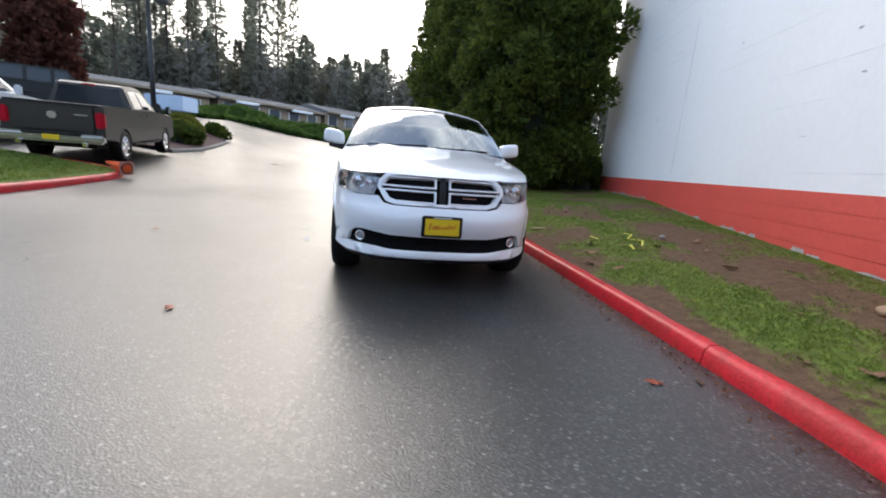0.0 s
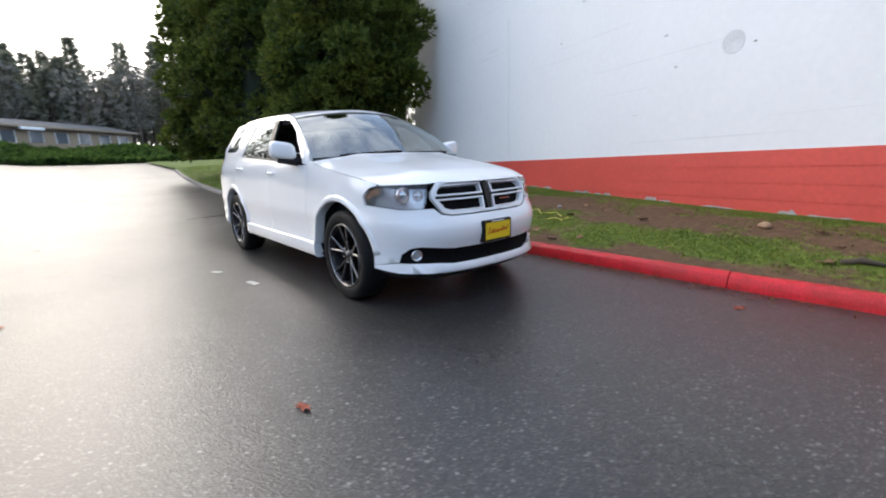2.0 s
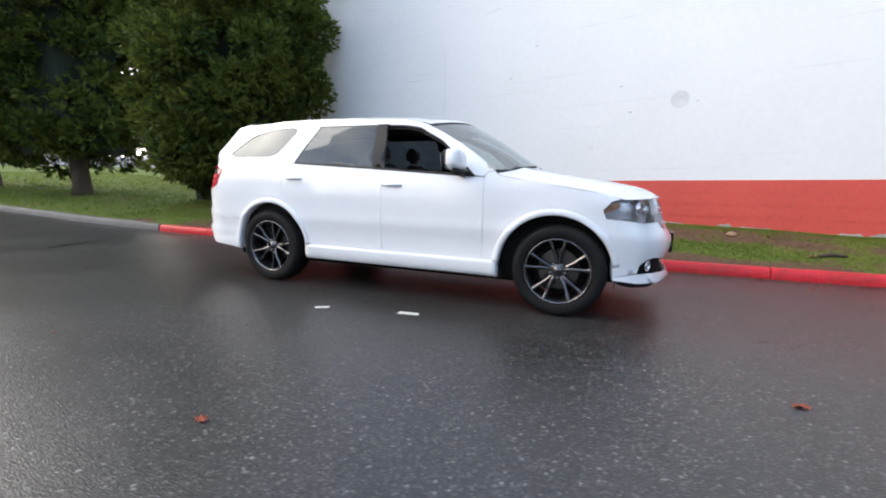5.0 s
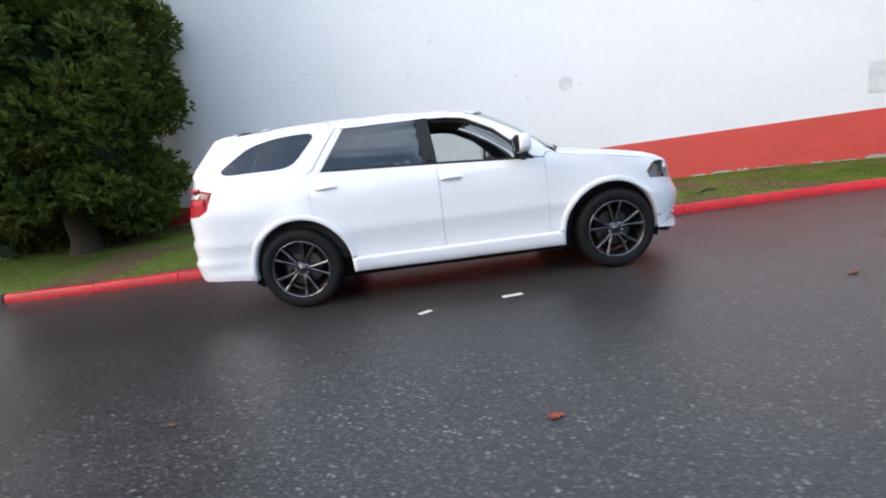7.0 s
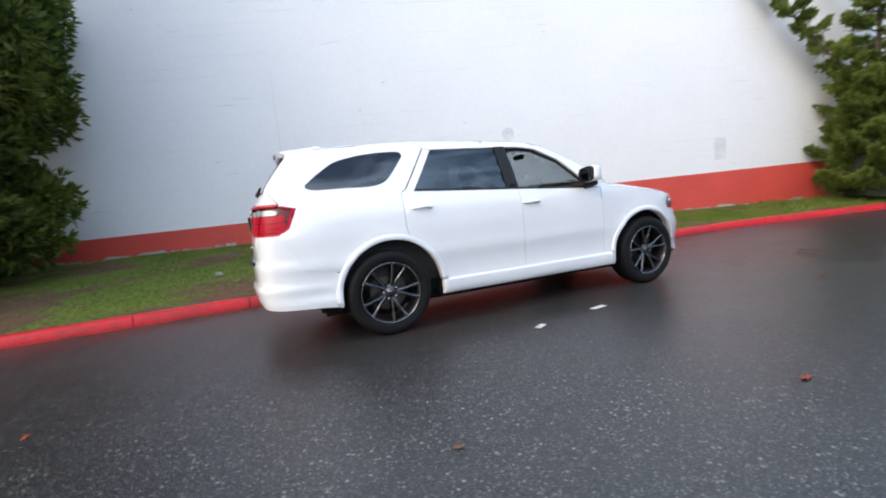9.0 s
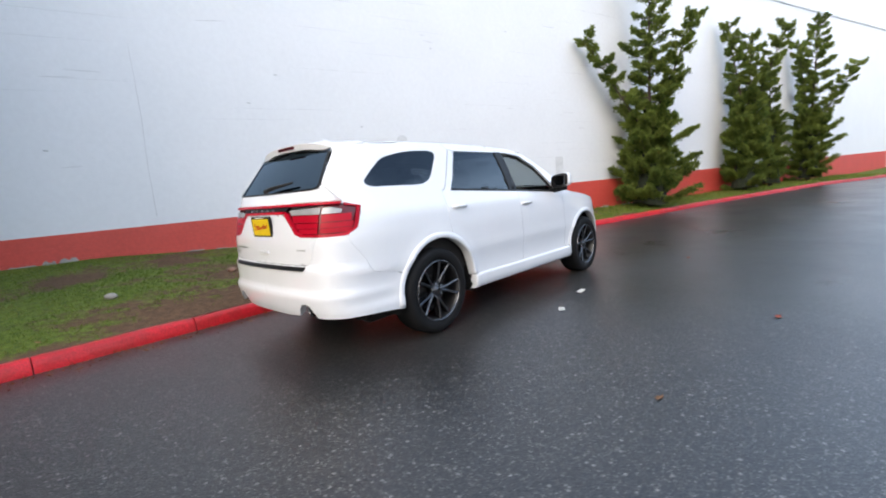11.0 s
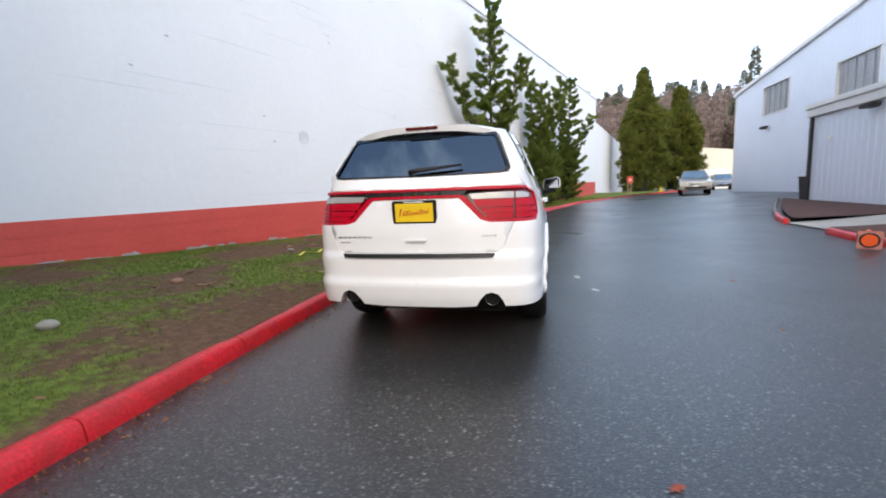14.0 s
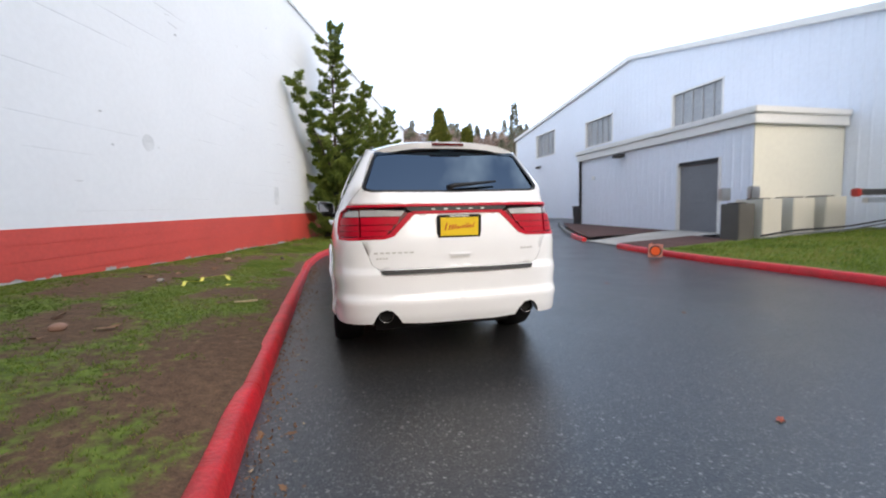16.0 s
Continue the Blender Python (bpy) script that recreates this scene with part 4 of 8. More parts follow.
        for v in hs.verts:
            q = [math.copysign(abs(c) ** 0.5, c) for c in v.co]
            v.co = (q[0] * 0.106, q[1] * 0.022, q[2] * 0.078 + 0.014 * q[0] * sd)
        hs.transform(Matrix.Translation((1.043 * sd, -0.597, 1.286)))
        part("mirror_housing", hs, CAR_DARK, mir, "black mirror housing", smooth=True)
        mg = box(-0.085, 0.085, -0.003, 0.003, -0.057, 0.057, 0.002)
        mg.transform(pose(1.045 * sd, -0.569, 1.286, rx=-5, rz=8 * sd))
        part("mirror_glass", mg, CHROME, mir, "mirror glass")
        part("mirror_foot", tube([(0.86 * sd, -0.69, 1.165), (0.95 * sd, -0.68, 1.178), (1.1 * sd, -0.665, 1.198)], [0.035, 0.032, 0.026], 10), CAR_DARK, mir, "black mirror foot", smooth=True)
        # handles
        for y, z in ((0.01, 1.064), (1.16, 1.110)):
            x = side_edge(y, z)
            h = new("door_handle", from_bm("door_handle", tube([((x - 0.01) * sd, y - 0.10, z), ((x + 0.022) * sd, y - 0.07, z + 0.004), ((x + 0.027) * sd, y, z + 0.006), ((x + 0.022) * sd, y + 0.07, z + 0.004), ((x - 0.01) * sd, y + 0.10, z)], [0.012, 0.014, 0.015, 0.014, 0.012], 10), CAR_PAINT, True))
            h.parent = car
            cup = lathe([(0.001, 0), (0.04, 0.002), (0.046, 0.0)], 20)
            cup.transform(Matrix.Translation(((x + 0.001) * sd, y, z)) @ Matrix.Rotation(radians(90 * sd), 4, "Y") @ Matrix.Diagonal((0.7, 1.5, 1, 1)))
            part("handle_cup", cup, CAR_PAINT, h, "shaded grip recess")
        part("arch_flare", arch_flare(0, 5, 172, sd), CAR_PAINT, car, "white wheel arch lip")
        part("arch_flare", arch_flare(1, -6, 175, sd), CAR_PAINT, car, "white wheel arch lip")
        # wheels and wells
        for k, y in ((0, -1.521), (1, 1.521)):
            wheel(car, pose(0.815 * sd, y, 0.387, rx=(17 if k == 0 else 40)), sd < 0)
            ay, az, r = ARCHES[k]
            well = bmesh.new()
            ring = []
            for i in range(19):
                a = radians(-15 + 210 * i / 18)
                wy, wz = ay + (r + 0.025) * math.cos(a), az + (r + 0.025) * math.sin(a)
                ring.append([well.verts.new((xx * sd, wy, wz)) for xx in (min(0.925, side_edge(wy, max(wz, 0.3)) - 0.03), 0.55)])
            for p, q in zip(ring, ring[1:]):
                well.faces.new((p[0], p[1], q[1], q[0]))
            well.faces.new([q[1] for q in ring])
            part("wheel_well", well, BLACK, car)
    # front
    grille_edge = [(0.0, 0.74), (0.40, 0.742), (0.475, 0.765), (0.545, 0.875), (0.535, 0.93), (0.475, 0.99), (0.40, 1.0), (0.0, 1.005)]
    intake = [F(0.0, 0.372), F(0.42, 0.372), F(0.55, 0.385), F(0.79, 0.392), F(0.74, 0.455), F(0.66, 0.492), F(0.55, 0.495), F(0.42, 0.48), F(0.0, 0.478)]
    # the bumper leaves the intake open: upper skin, cheeks, lip
    cheek_top = [F(0.0, 0.482), F(0.42, 0.484), F(0.55, 0.502), F(0.66, 0.516), F(0.725, 0.506), F(0.768, 0.46), F(0.787, 0.395)]
    panel("front_bumper", CAR_PAINT, car, cheek_top + [S(-1.945, 0.375), S(-1.94, 0.45)] + a_f_front[::-1][1:] + [S(-1.9262, 0.6645), S(-1.8715, 0.8345), F(0.84, 0.818), F(0.74, 0.798), F(0.61, 0.798), F(0.54, 0.80), F(0.49, 0.75), F(0.41, 0.733), F(0.0, 0.731)], both=True, flange=0.05)
    panel("bumper_lip", CAR_PAINT, car, [F(0.0, 0.298), F(0.5, 0.298), F(0.80, 0.315), S(-1.95, 0.345), S(-1.945, 0.371), F(0.80, 0.387), F(0.55, 0.378), F(0.42, 0.362), F(0.0, 0.362)], both=True, flange=0.05)
    panel("chin", CAR_DARK, car, [F(0.0, 0.235), F(0.55, 0.235), F(0.78, 0.26), S(-2.0, 0.29), S(-1.97, 0.34), F(0.80, 0.312), F(0.5, 0.296), F(0.0, 0.296)], both=True, flange=0.1, inset=0.02)
    panel("lower_intake", GRILLE_MESH, car, [F(0.0, 0.35), F(0.5, 0.36), F(0.80, 0.38), F(0.79, 0.47), F(0.735, 0.52), F(0.66, 0.53), F(0.5, 0.51), F(0.0, 0.49)], both=True, inset=0.035, flange=0, label="black mesh lower intake")
    for sd in (1, -1):
        c = skin(s_face(0.668, 0.446, True), 0.446)
        fog = new("fog_light")
        fog.parent = car
        fog.matrix_basis = Matrix.Translation((c.x * sd, c.y + 0.03, 0.446)) @ Matrix.Rotation(radians(90), 4, "X") @ Matrix.Rotation(radians(22 * sd), 4, "Y")
        part("fog_ring", lathe([(0.046, 0), (0.044, 0.02), (0.034, 0.022), (0.032, 0.005)], 24), CHROME, fog, "chrome fog light ring", smooth=True)
        part("fog_lens", lathe([(0.033, 0.006), (0.02, 0.012), (0.001, 0.014)], 20), TAIL_CLEAR, fog, "clear fog light lens", smooth=True)
    grl = new("grille")
    grl.parent = car
    half = [F(x, z) for x, z in grille_edge]
    part("mesh", raw("mesh", skin_panel(half, inset=0.05, flange=0, both=True), GRILLE_MESH), GRILLE_MESH, grl, "black honeycomb grille mesh")
    inner = [(0.0, 0.762), (0.385, 0.764), (0.455, 0.785), (0.515, 0.875), (0.505, 0.922), (0.455, 0.968), (0.39, 0.978), (0.0, 0.982)]
    ring = [F(x, z) for x, z in grille_edge] + [F(x, z) for x, z in reversed(inner)]
    part("surround", raw("surround", skin_panel(ring, inset=-0.006, flange=0.05, both=True, grid=0.03), CAR_PAINT), CAR_PAINT, grl, "white grille surround")
    for z0, z1, top in ((0.888, 0.974, True), (0.77, 0.868, False)):
        if top:
            o = [(0.052, 0.889), (0.512, 0.889), (0.512, 0.92), (0.458, 0.972), (0.052, 0.98)]
            i = [(0.070, 0.902), (0.490, 0.902), (0.490, 0.921), (0.448, 0.961), (0.070, 0.968)]
        else:
            o = [(0.052, 0.764), (0.395, 0.766), (0.455, 0.785), (0.512, 0.868), (0.052, 0.868)]
            i = [(0.070, 0.777), (0.391, 0.779), (0.445, 0.796), (0.487, 0.855), (0.070, 0.855)]
        for sd in (1, -1):
            part("grille_frame", raw("grille_frame", skin_panel([F(*q) for q in o], holes=[[F(*q) for q in i]], inset=0.004, flange=0.04, grid=0.03, side=sd), CAR_PAINT), CAR_PAINT, grl, "white frame of a grille opening")
    part("cross_bar", raw("cross_bar", skin_panel([F(0, 0.758), F(0.022, 0.758), F(0.03, 0.86), F(0.03, 0.90), F(0.022, 0.985), F(0, 0.985)], inset=-0.002, flange=0.04, both=True), CAR_DARK), CAR_DARK, grl, "black centre bar")
    part("grille_badge", box(0.18, 0.30, skin(s_face(0.24, 0.825, True), 0.825).y + 0.03, skin(s_face(0.24, 0.825, True), 0.825).y + 0.036, 0.818, 0.828), STEEL, grl, "small bright badge")
    # hood, windshield, roof
    def hood(u, v):
        yb = -1.0 + 0.015
        yf = -1.985
        y = yb + (yf - yb) * v
        z = line([(-1.985, 0.988), (-1.8, 1.038), (-1.5, 1.088), (-1.2, 1.133), (-1.0, 1.168), (-0.97, 1.188)], y)
        xe = side_edge(y, z) - 0.003
        c = 1 - u * u
        front = (0.31) * (1 - abs(u) ** 2.6)
        back = 0.20 * (1 - u * u)
        yy = y - front * v - back * (1 - v)
        zz = z + 0.062 * (1 - abs(u) ** 2.5) * (1 - 0.55 * v ** 2) + 0.012 * math.exp(-((abs(u) - 0.55) / 0.12) ** 2) * (1 - v)
        zz -= 0.028 * step(0.9, 1.0, v) * (1 - abs(u) ** 2)
        return (u * xe, yy, zz)
    part("hood", raw("hood", loft(26, 32, hood), CAR_PAINT), CAR_PAINT, car)

    def lip_f(u, v):
        x, y, z = hood(u, 1.0)
        x2 = abs(x)
        zt = 1.0 if x2 < 0.4 else line([(0.4, 1.0), (0.475, 0.99), (0.54, 0.985), (0.9, 0.985)], x2)
        p = skin(s_face(min(x2, 0.86), zt, True), zt)
        return (x, y * (1 - v) + (p.y + 0.004) * v, z * (1 - v) + (zt + 0.0) * v)
    part("nose_strip", raw("nose_strip", loft(3, 32, lip_f), CAR_PAINT), CAR_PAINT, car)

    def screen(u, v):
        y = -0.985 + (-0.20 + 0.985) * v
        z = top_z(y) + 0.004
        xe = side_edge(y, z) - 0.006
        c = 1 - u * u
        return (u * xe, y - c * (0.20 - 0.05 * v), z + c * (0.02 + 0.055 * v))
    ws = part("windshield", raw("windshield", loft(16, 24, screen), GLASS_SCREEN), GLASS_SCREEN, car, "clear windshield reflecting the sky")
    ws.visible_shadow = False
    part("windshield_header", raw("windshield_header", loft(3, 24, lambda u, v: tuple(Vector(screen(u, 0.905 + 0.1 * v)) + Vector((0, 0, 0.005)))), CAR_PAINT), CAR_PAINT, car, "white roof edge above the windshield")
    part("screen_band", raw("screen_band", loft(2, 24, lambda u, v: tuple(Vector(screen(u * 0.985, 0.865 + 0.045 * v)) + Vector((0, 0, 0.002)))), CAR_DARK), CAR_DARK, car, "black printed band along the glass")
    part("cowl", raw("cowl", loft(2, 24, lambda u, v: tuple(Vector(hood(u, 0)) * (1 - v) + Vector(screen(u, 0.03)) * v - Vector((0, 0, 0.012)))), CAR_DARK), CAR_DARK, car, "black cowl below the windshield")

    def roof(u, v):
        y = -0.20 + (2.13 + 0.20) * v
        z = top_z(y) + 0.002
        xe = side_edge(y, z) - 0.004
        c = 1 - abs(u) ** 2.4
        front = -0.155 * (1 - u * u) * (1 - v) ** 8
        return (u * xe, y + front + 0.07 * v ** 10 * c, z + c * (0.066 - 0.012 * v + 0.008 * math.sin(math.pi * v)))
    part("roof", raw("roof", loft(40, 24, roof), CAR_PAINT), CAR_PAINT, car)
    part("headliner", raw("headliner", loft(12, 12, lambda u, v: tuple(Vector(roof(u * 0.97, v)) - Vector((0, 0, 0.05)))), LINER), LINER, car)
    fin = bmesh.new()
    for y, h in ((1.78, 0.0), (1.84, 0.028), (1.90, 0.052), (1.95, 0.055), (1.97, 0.0)):
        for sx in (-1, 1):
            fin.verts.new((sx * 0.018, y, 1.758))
        fin.verts.new((0.0, y, 1.762 + h))
    fin.verts.ensure_lookup_table()
    for i in range(4):
        a, b = 3 * i, 3 * i + 3
        fin.faces.new([fin.verts[k] for k in (a, a + 2, b + 2, b)])
        fin.faces.new([fin.verts[k] for k in (a + 2, a + 1, b + 1, b + 2)])
    part("antenna_fin", fin, CAR_PAINT, car)
    # wipers
    for x0, x1 in ((0.05, 0.62), (-0.60, -0.02)):
        pts = [screen(u, 0.03 + 0.006 * i) for i, u in enumerate(np.linspace(x0 / 0.8, x1 / 0.8, 6))]
        part("wiper", tube([(p[0], p[1] - 0.02, p[2] - 0.004) for p in pts], 0.007, 6), CAR_DARK, car)
    # rear
    panel("rear_bumper", CAR_PAINT, car, [R(0.0, 0.362), R(0.28, 0.362), R(0.44, 0.372), R(0.475, 0.43), R(0.515, 0.472), R(0.56, 0.482), R(0.605, 0.465), R(0.635, 0.42), R(0.655, 0.372), R(0.75, 0.37), S(2.25, 0.36), S(2.05, 0.345), S(1.945, 0.33)] + arch_points(1, -5, 26, 5) + [S(1.981, 0.6435), S(2.221, 0.6985), S(2.40, 0.9885), R(0.82, 0.990), R(0.7185, 0.988), R(0.6425, 0.800), R(0.602, 0.774), R(0.0, 0.774)], both=True, flange=0.06, grid=0.024)
    panel("tailgate", CAR_PAINT, car, [R(0.0, 0.777), R(0.600, 0.777), R(0.640, 0.802), R(0.716, 0.990), R(0.55, 0.995), R(0.48, 1.016), R(0.325, 1.172), R(0.0, 1.175)], both=True, flange=0.05)
    panel("tailgate_upper", CAR_PAINT, car, [R(0.0, 1.242), R(0.797, 1.244), R(0.742, 1.32), R(0.696, 1.372), R(0.678, 1.346), R(0.62, 1.336), R(0.0, 1.33)], both=True)
    panel("light_strip", CAR_DARK, car, [R(0.0, 1.178), R(0.325, 1.176), R(0.375, 1.20), R(0.395, 1.224), R(0.0, 1.226)], both=True, inset=-0.004, flange=0.03, grid=0.025, label="black strip between the tail lights")
    panel("red_strip", TAIL_RED, car, [R(0.0, 1.222), R(0.40, 1.222), R(0.80, 1.221), R(0.80, 1.238), R(0.0, 1.240)], both=True, inset=-0.013, flange=0.02, grid=0.02, label="red light strip across the tailgate")
    panel("red_strip", TAIL_RED, car, [R(0.0, 1.172), R(0.33, 1.170), R(0.35, 1.189), R(0.0, 1.189)], both=True, inset=-0.010, flange=0.02, grid=0.02, label="red lower light strip")
    for i in range(5):
        x = 0.19 - i * 0.095
        y = skin(s_face(abs(x), 1.204, False), 1.204).y
        part("badge_letter", box(x - 0.016, x + 0.016, y - 0.002, y + 0.014, 1.1975, 1.2115, 0.002), CHROME, car)
    low_mid, top_mid = skin(s_face(0.0, 1.345, False), 1.345).y - 0.006, skin(s_face(0.0, 1.68, False), 1.68).y - 0.006
    low_side, top_side = skin(s_face(0.66, 1.36, False), 1.36).y - 0.006, skin(s_face(0.56, 1.65, False), 1.65).y - 0.02

    def rear_pane(u, v):
        mid, side = low_mid + (top_mid - low_mid) * v, low_side + (top_side - low_side) * v
        return (u * (0.690 - 0.115 * v), mid + (side - mid) * u * u, 1.334 + 0.352 * v - 0.025 * v * u * u + 0.008 * (1 - v) * u * u)
    part("rear_window", raw("rear_window", loft(14, 28, rear_pane), GLASS_REAR), GLASS_REAR, car, "dark tinted rear window reflecting clouds").visible_shadow = False
    panel("rear_window_frame", CAR_DARK, car, [R(0.0, 1.331), R(0.62, 1.337), R(0.674, 1.347), R(0.692, 1.385), R(0.592, 1.625), R(0.555, 1.652), R(0.0, 1.695), R(0.0, 1.672), R(0.545, 1.645), R(0.573, 1.625), R(0.668, 1.388), R(0.658, 1.364), R(0.62, 1.353), R(0.0, 1.346)], both=True, inset=0.002, flange=0)

    def spoiler(u, v):
        y = 1.98 + 0.345 * v
        xe = side_edge(min(y, 2.08), top_z(min(y, 2.08))) + 0.004 - 0.065 * step(2.02, 2.34, y)
        c = 1 - abs(u) ** 3.2
        return (u * xe, y - 0.075 * abs(u) ** 3 * v, top_z(min(y, 2.17)) + 0.010 + c * 0.060 + 0.004 * v - 0.022 * step(2.20, 2.34, y))

    def under(u, v):
        x, y, z = spoiler(u, v)
        return (x * 0.985, y - 0.012, z - 0.046 - 0.045 * (1 - v))
    rows, cols = 10, 28
    sp = bmesh.new()
    upper = [[sp.verts.new(spoiler(-1 + 2 * i / cols, j / rows)) for i in range(cols + 1)] for j in range(rows + 1)]
    lower = [[sp.verts.new(under(-1 + 2 * i / cols, j / rows)) for i in range(cols + 1)] for j in range(rows + 1)]
    for j in range(rows):
        for i in range(cols):
            sp.faces.new((upper[j][i], upper[j][i + 1], upper[j + 1][i + 1], upper[j + 1][i])).smooth = True
            sp.faces.new((lower[j][i + 1], lower[j][i], lower[j + 1][i], lower[j + 1][i + 1])).smooth = True
        for i in (0, cols):
            sp.faces.new((upper[j][i], upper[j + 1][i], lower[j + 1][i], lower[j][i]))
    for i in range(cols):
        sp.faces.new((upper[rows][i], upper[rows][i + 1], lower[rows][i + 1], lower[rows][i]))
    part("spoiler", raw("spoiler", sp, CAR_PAINT), CAR_PAINT, car, "white roof spoiler")
    part("spoiler_gap", raw("spoiler_gap", loft(1, 24, lambda u, v: (u * 0.545, 2.10 + 0.08 * v - 0.03 * u * u, 1.725 - 0.05 * v - 0.04 * u * u)), CAR_DARK), CAR_DARK, car, "black strip under the spoiler")
    part("brake_light", box(-0.13, 0.13, 2.290, 2.329, 1.704, 1.726, 0.004), DEEP_RED, car, "dark red high brake light")
    wp = [skin(s_face(abs(x), z, False), z) for x, z in ((0.06, 1.365), (0.02, 1.38), (-0.33, 1.42))]
    part("rear_wiper", tube([(0.06, wp[0].y + 0.03, 1.362), (0.0, wp[1].y + 0.03, 1.38), (-0.34, wp[2].y + 0.03, 1.412)], [0.022, 0.018, 0.008], 8), CAR_DARK, car, smooth=True)
    yh = skin(s_face(0.0, 0.87, False), 0.87).y
    part("tailgate_handle", box(-0.085, 0.085, yh - 0.01, yh + 0.016, 0.856, 0.880, 0.008), CAR_PAINT, car)
    # Flat grey strip, its tone standing in for a recess in shade.
    part("handle_shade_strip", box(-0.075, 0.075, yh - 0.01, yh + 0.0025, 0.838, 0.853, 0.002), FASCIA, car, "grey strip painted as shade below the tailgate handle")
    ys = skin(s_face(0.3, 0.755, False), 0.755).y
    panel("bumper_step", CAR_DARK, car, [R(0.0, 0.738), R(0.57, 0.738), R(0.59, 0.762), R(0.0, 0.762)], both=True, inset=-0.015, flange=0.02, label="black scuff strip on the bumper")
    for x0, x1, z in ((0.34, 0.64, 0.893), (0.53, 0.62, 0.853), (-0.60, -0.49, 0.893)):
        n = 7 if x1 - x0 > 0.2 else 4
        for i in range(n):
            xa = x0 + (x1 - x0) * (i + 0.15) / n
            xb = x0 + (x1 - x0) * (i + 0.85) / n
            y = skin(s_face(abs(xa + xb) / 2, z, False), z).y
            part("badge_letter", box(xa, xb, y - 0.003, y + 0.004, z - 0.0055, z + 0.0055, 0.002), STEEL, car)
    for sd in (1, -1):
        ex = new("exhaust_tip")
        ex.parent = car
        ex.matrix_basis = Matrix.Translation((0.555 * sd, 2.405, 0.425)) @ Matrix.Rotation(radians(-90), 4, "X")
        part("pipe", lathe([(0.05, -0.12), (0.052, 0.15), (0.055, 0.165), (0.048, 0.168), (0.045, 0.15), (0.043, 0.0)], 28), RIM, ex, "chrome exhaust tip", smooth=True)
        # Black disc closes the pipe and gives its inner shade as colour.
        part("pipe_shade_disc", lathe([(0.0445, 0.12), (0.0445, 0.135)], 24), BLACK, ex)
    # plates
    for sign, y, z in ((-1, -2.432, 0.585), (1, 2.625, 1.072)):
        pl = new("licence_plate")
        pl.parent = car
        pl.matrix_basis = pose(0, y, z, rx=(-4 if sign > 0 else 0))
        a, b = (0.0, 0.02) if sign < 0 else (-0.02, 0.0)
        part("plate_frame", box(-0.17, 0.17, a, b + 0.03 * (sign < 0), -0.088, 0.088, 0.008), CAR_DARK, pl, "black plate frame")
        ya, yb = (-0.003, 0.002) if sign < 0 else (-0.002, 0.003)
        part("plate", box(-0.145, 0.145, ya, yb, -0.068, 0.068, 0.001), YELLOW, pl, "yellow dealer plate with red script")
        for stroke in front_plate_bars(None, 0.29, 0.136, -0.003 if sign < 0 else 0.003, sign):
            part("plate_stroke", stroke, PLATE_RED, pl)
        part("plate_caption", box(-0.075, 0.075, ya - 0.001 if sign < 0 else ya, yb if sign < 0 else yb + 0.001, 0.074, 0.081), WHITE_TRIM, pl)
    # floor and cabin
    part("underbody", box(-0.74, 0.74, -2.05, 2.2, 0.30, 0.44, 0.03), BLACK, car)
    # Added low box; it blocks red kerb light from passing under the car.
    part("underside_blocker", box(-0.64, 0.64, -1.9, 2.1, 0.19, 0.34, 0.04), BLACK, car)
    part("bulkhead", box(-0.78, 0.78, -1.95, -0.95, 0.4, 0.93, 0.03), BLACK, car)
    part("dashboard", box(-0.76, 0.76, -1.02, -0.55, 0.75, 1.13, 0.08, segments=3), SEAT, car, smooth=True)
    part("cabin_floor", box(-0.80, 0.80, -0.95, 2.40, 0.42, 0.52, 0.02), SEAT, car)
    part("load_floor", box(-0.74, 0.74, 1.75, 2.38, 0.52, 0.95, 0.02), SEAT, car)
    for sd in (1, -1):
        part("door_card", box(0.80 * sd - 0.03, 0.80 * sd + 0.03, -0.9, 2.2, 0.5, 1.16, 0.02), SEAT, car)
    for x, y in ((0.37, 0.0), (-0.37, 0.0), (0.40, 0.88), (-0.40, 0.88)):
        st = new("seat")
        st.parent = car
        st.matrix_basis = pose(x, y, 0.55)
        part("cushion", box(-0.25, 0.25, -0.28, 0.25, 0.0, 0.2, 0.06, segments=3), SEAT, st, smooth=True)
        bk = box(-0.24, 0.24, -0.07, 0.07, 0.0, 0.62, 0.055, segments=3)
        bk.transform(pose(0, 0.25, 0.12, rx=-14))
        part("backrest", bk, SEAT, st, smooth=True)
        hr = box(-0.13, 0.13, -0.05, 0.05, 0.0, 0.19, 0.045, segments=3)
        hr.transform(pose(0, 0.425, 0.745, rx=-8))
        part("headrest", hr, SEAT, st, smooth=True)
    wheel_ring = bmesh.new()
    rr = 0.185
    tubes = [(rr * math.cos(2 * math.pi * k / 24), rr * math.sin(2 * math.pi * k / 24), 0) for k in range(25)]
    tube(tubes, 0.016, 8, wheel_ring)
    tube([(-rr, 0, -0.01), (0, -0.02, -0.03), (rr, 0, -0.01)], 0.02, 6, wheel_ring)
    wheel_ring.transform(pose(0.37, -0.47, 1.04, rx=-66))
    part("steering_wheel", wheel_ring, CAR_DARK, car, smooth=True)
    part("inside_mirror", box(-0.12, 0.12, -0.49, -0.46, 1.56, 1.62, 0.015), CAR_DARK, car)
    return car


build_suv()

# ---- pale blue metal building across the driveway ----
MAIN_X, ANNEX_X = -13.85, -10.47
MILKY_PANE = material("milky_grey_panes", (0.27, 0.285, 0.30), 0.3, vary=0.25, scale=3)
MILKY_BAR = material("grey_window_bars", (0.36, 0.37, 0.39), 0.5, vary=0.1, scale=6)


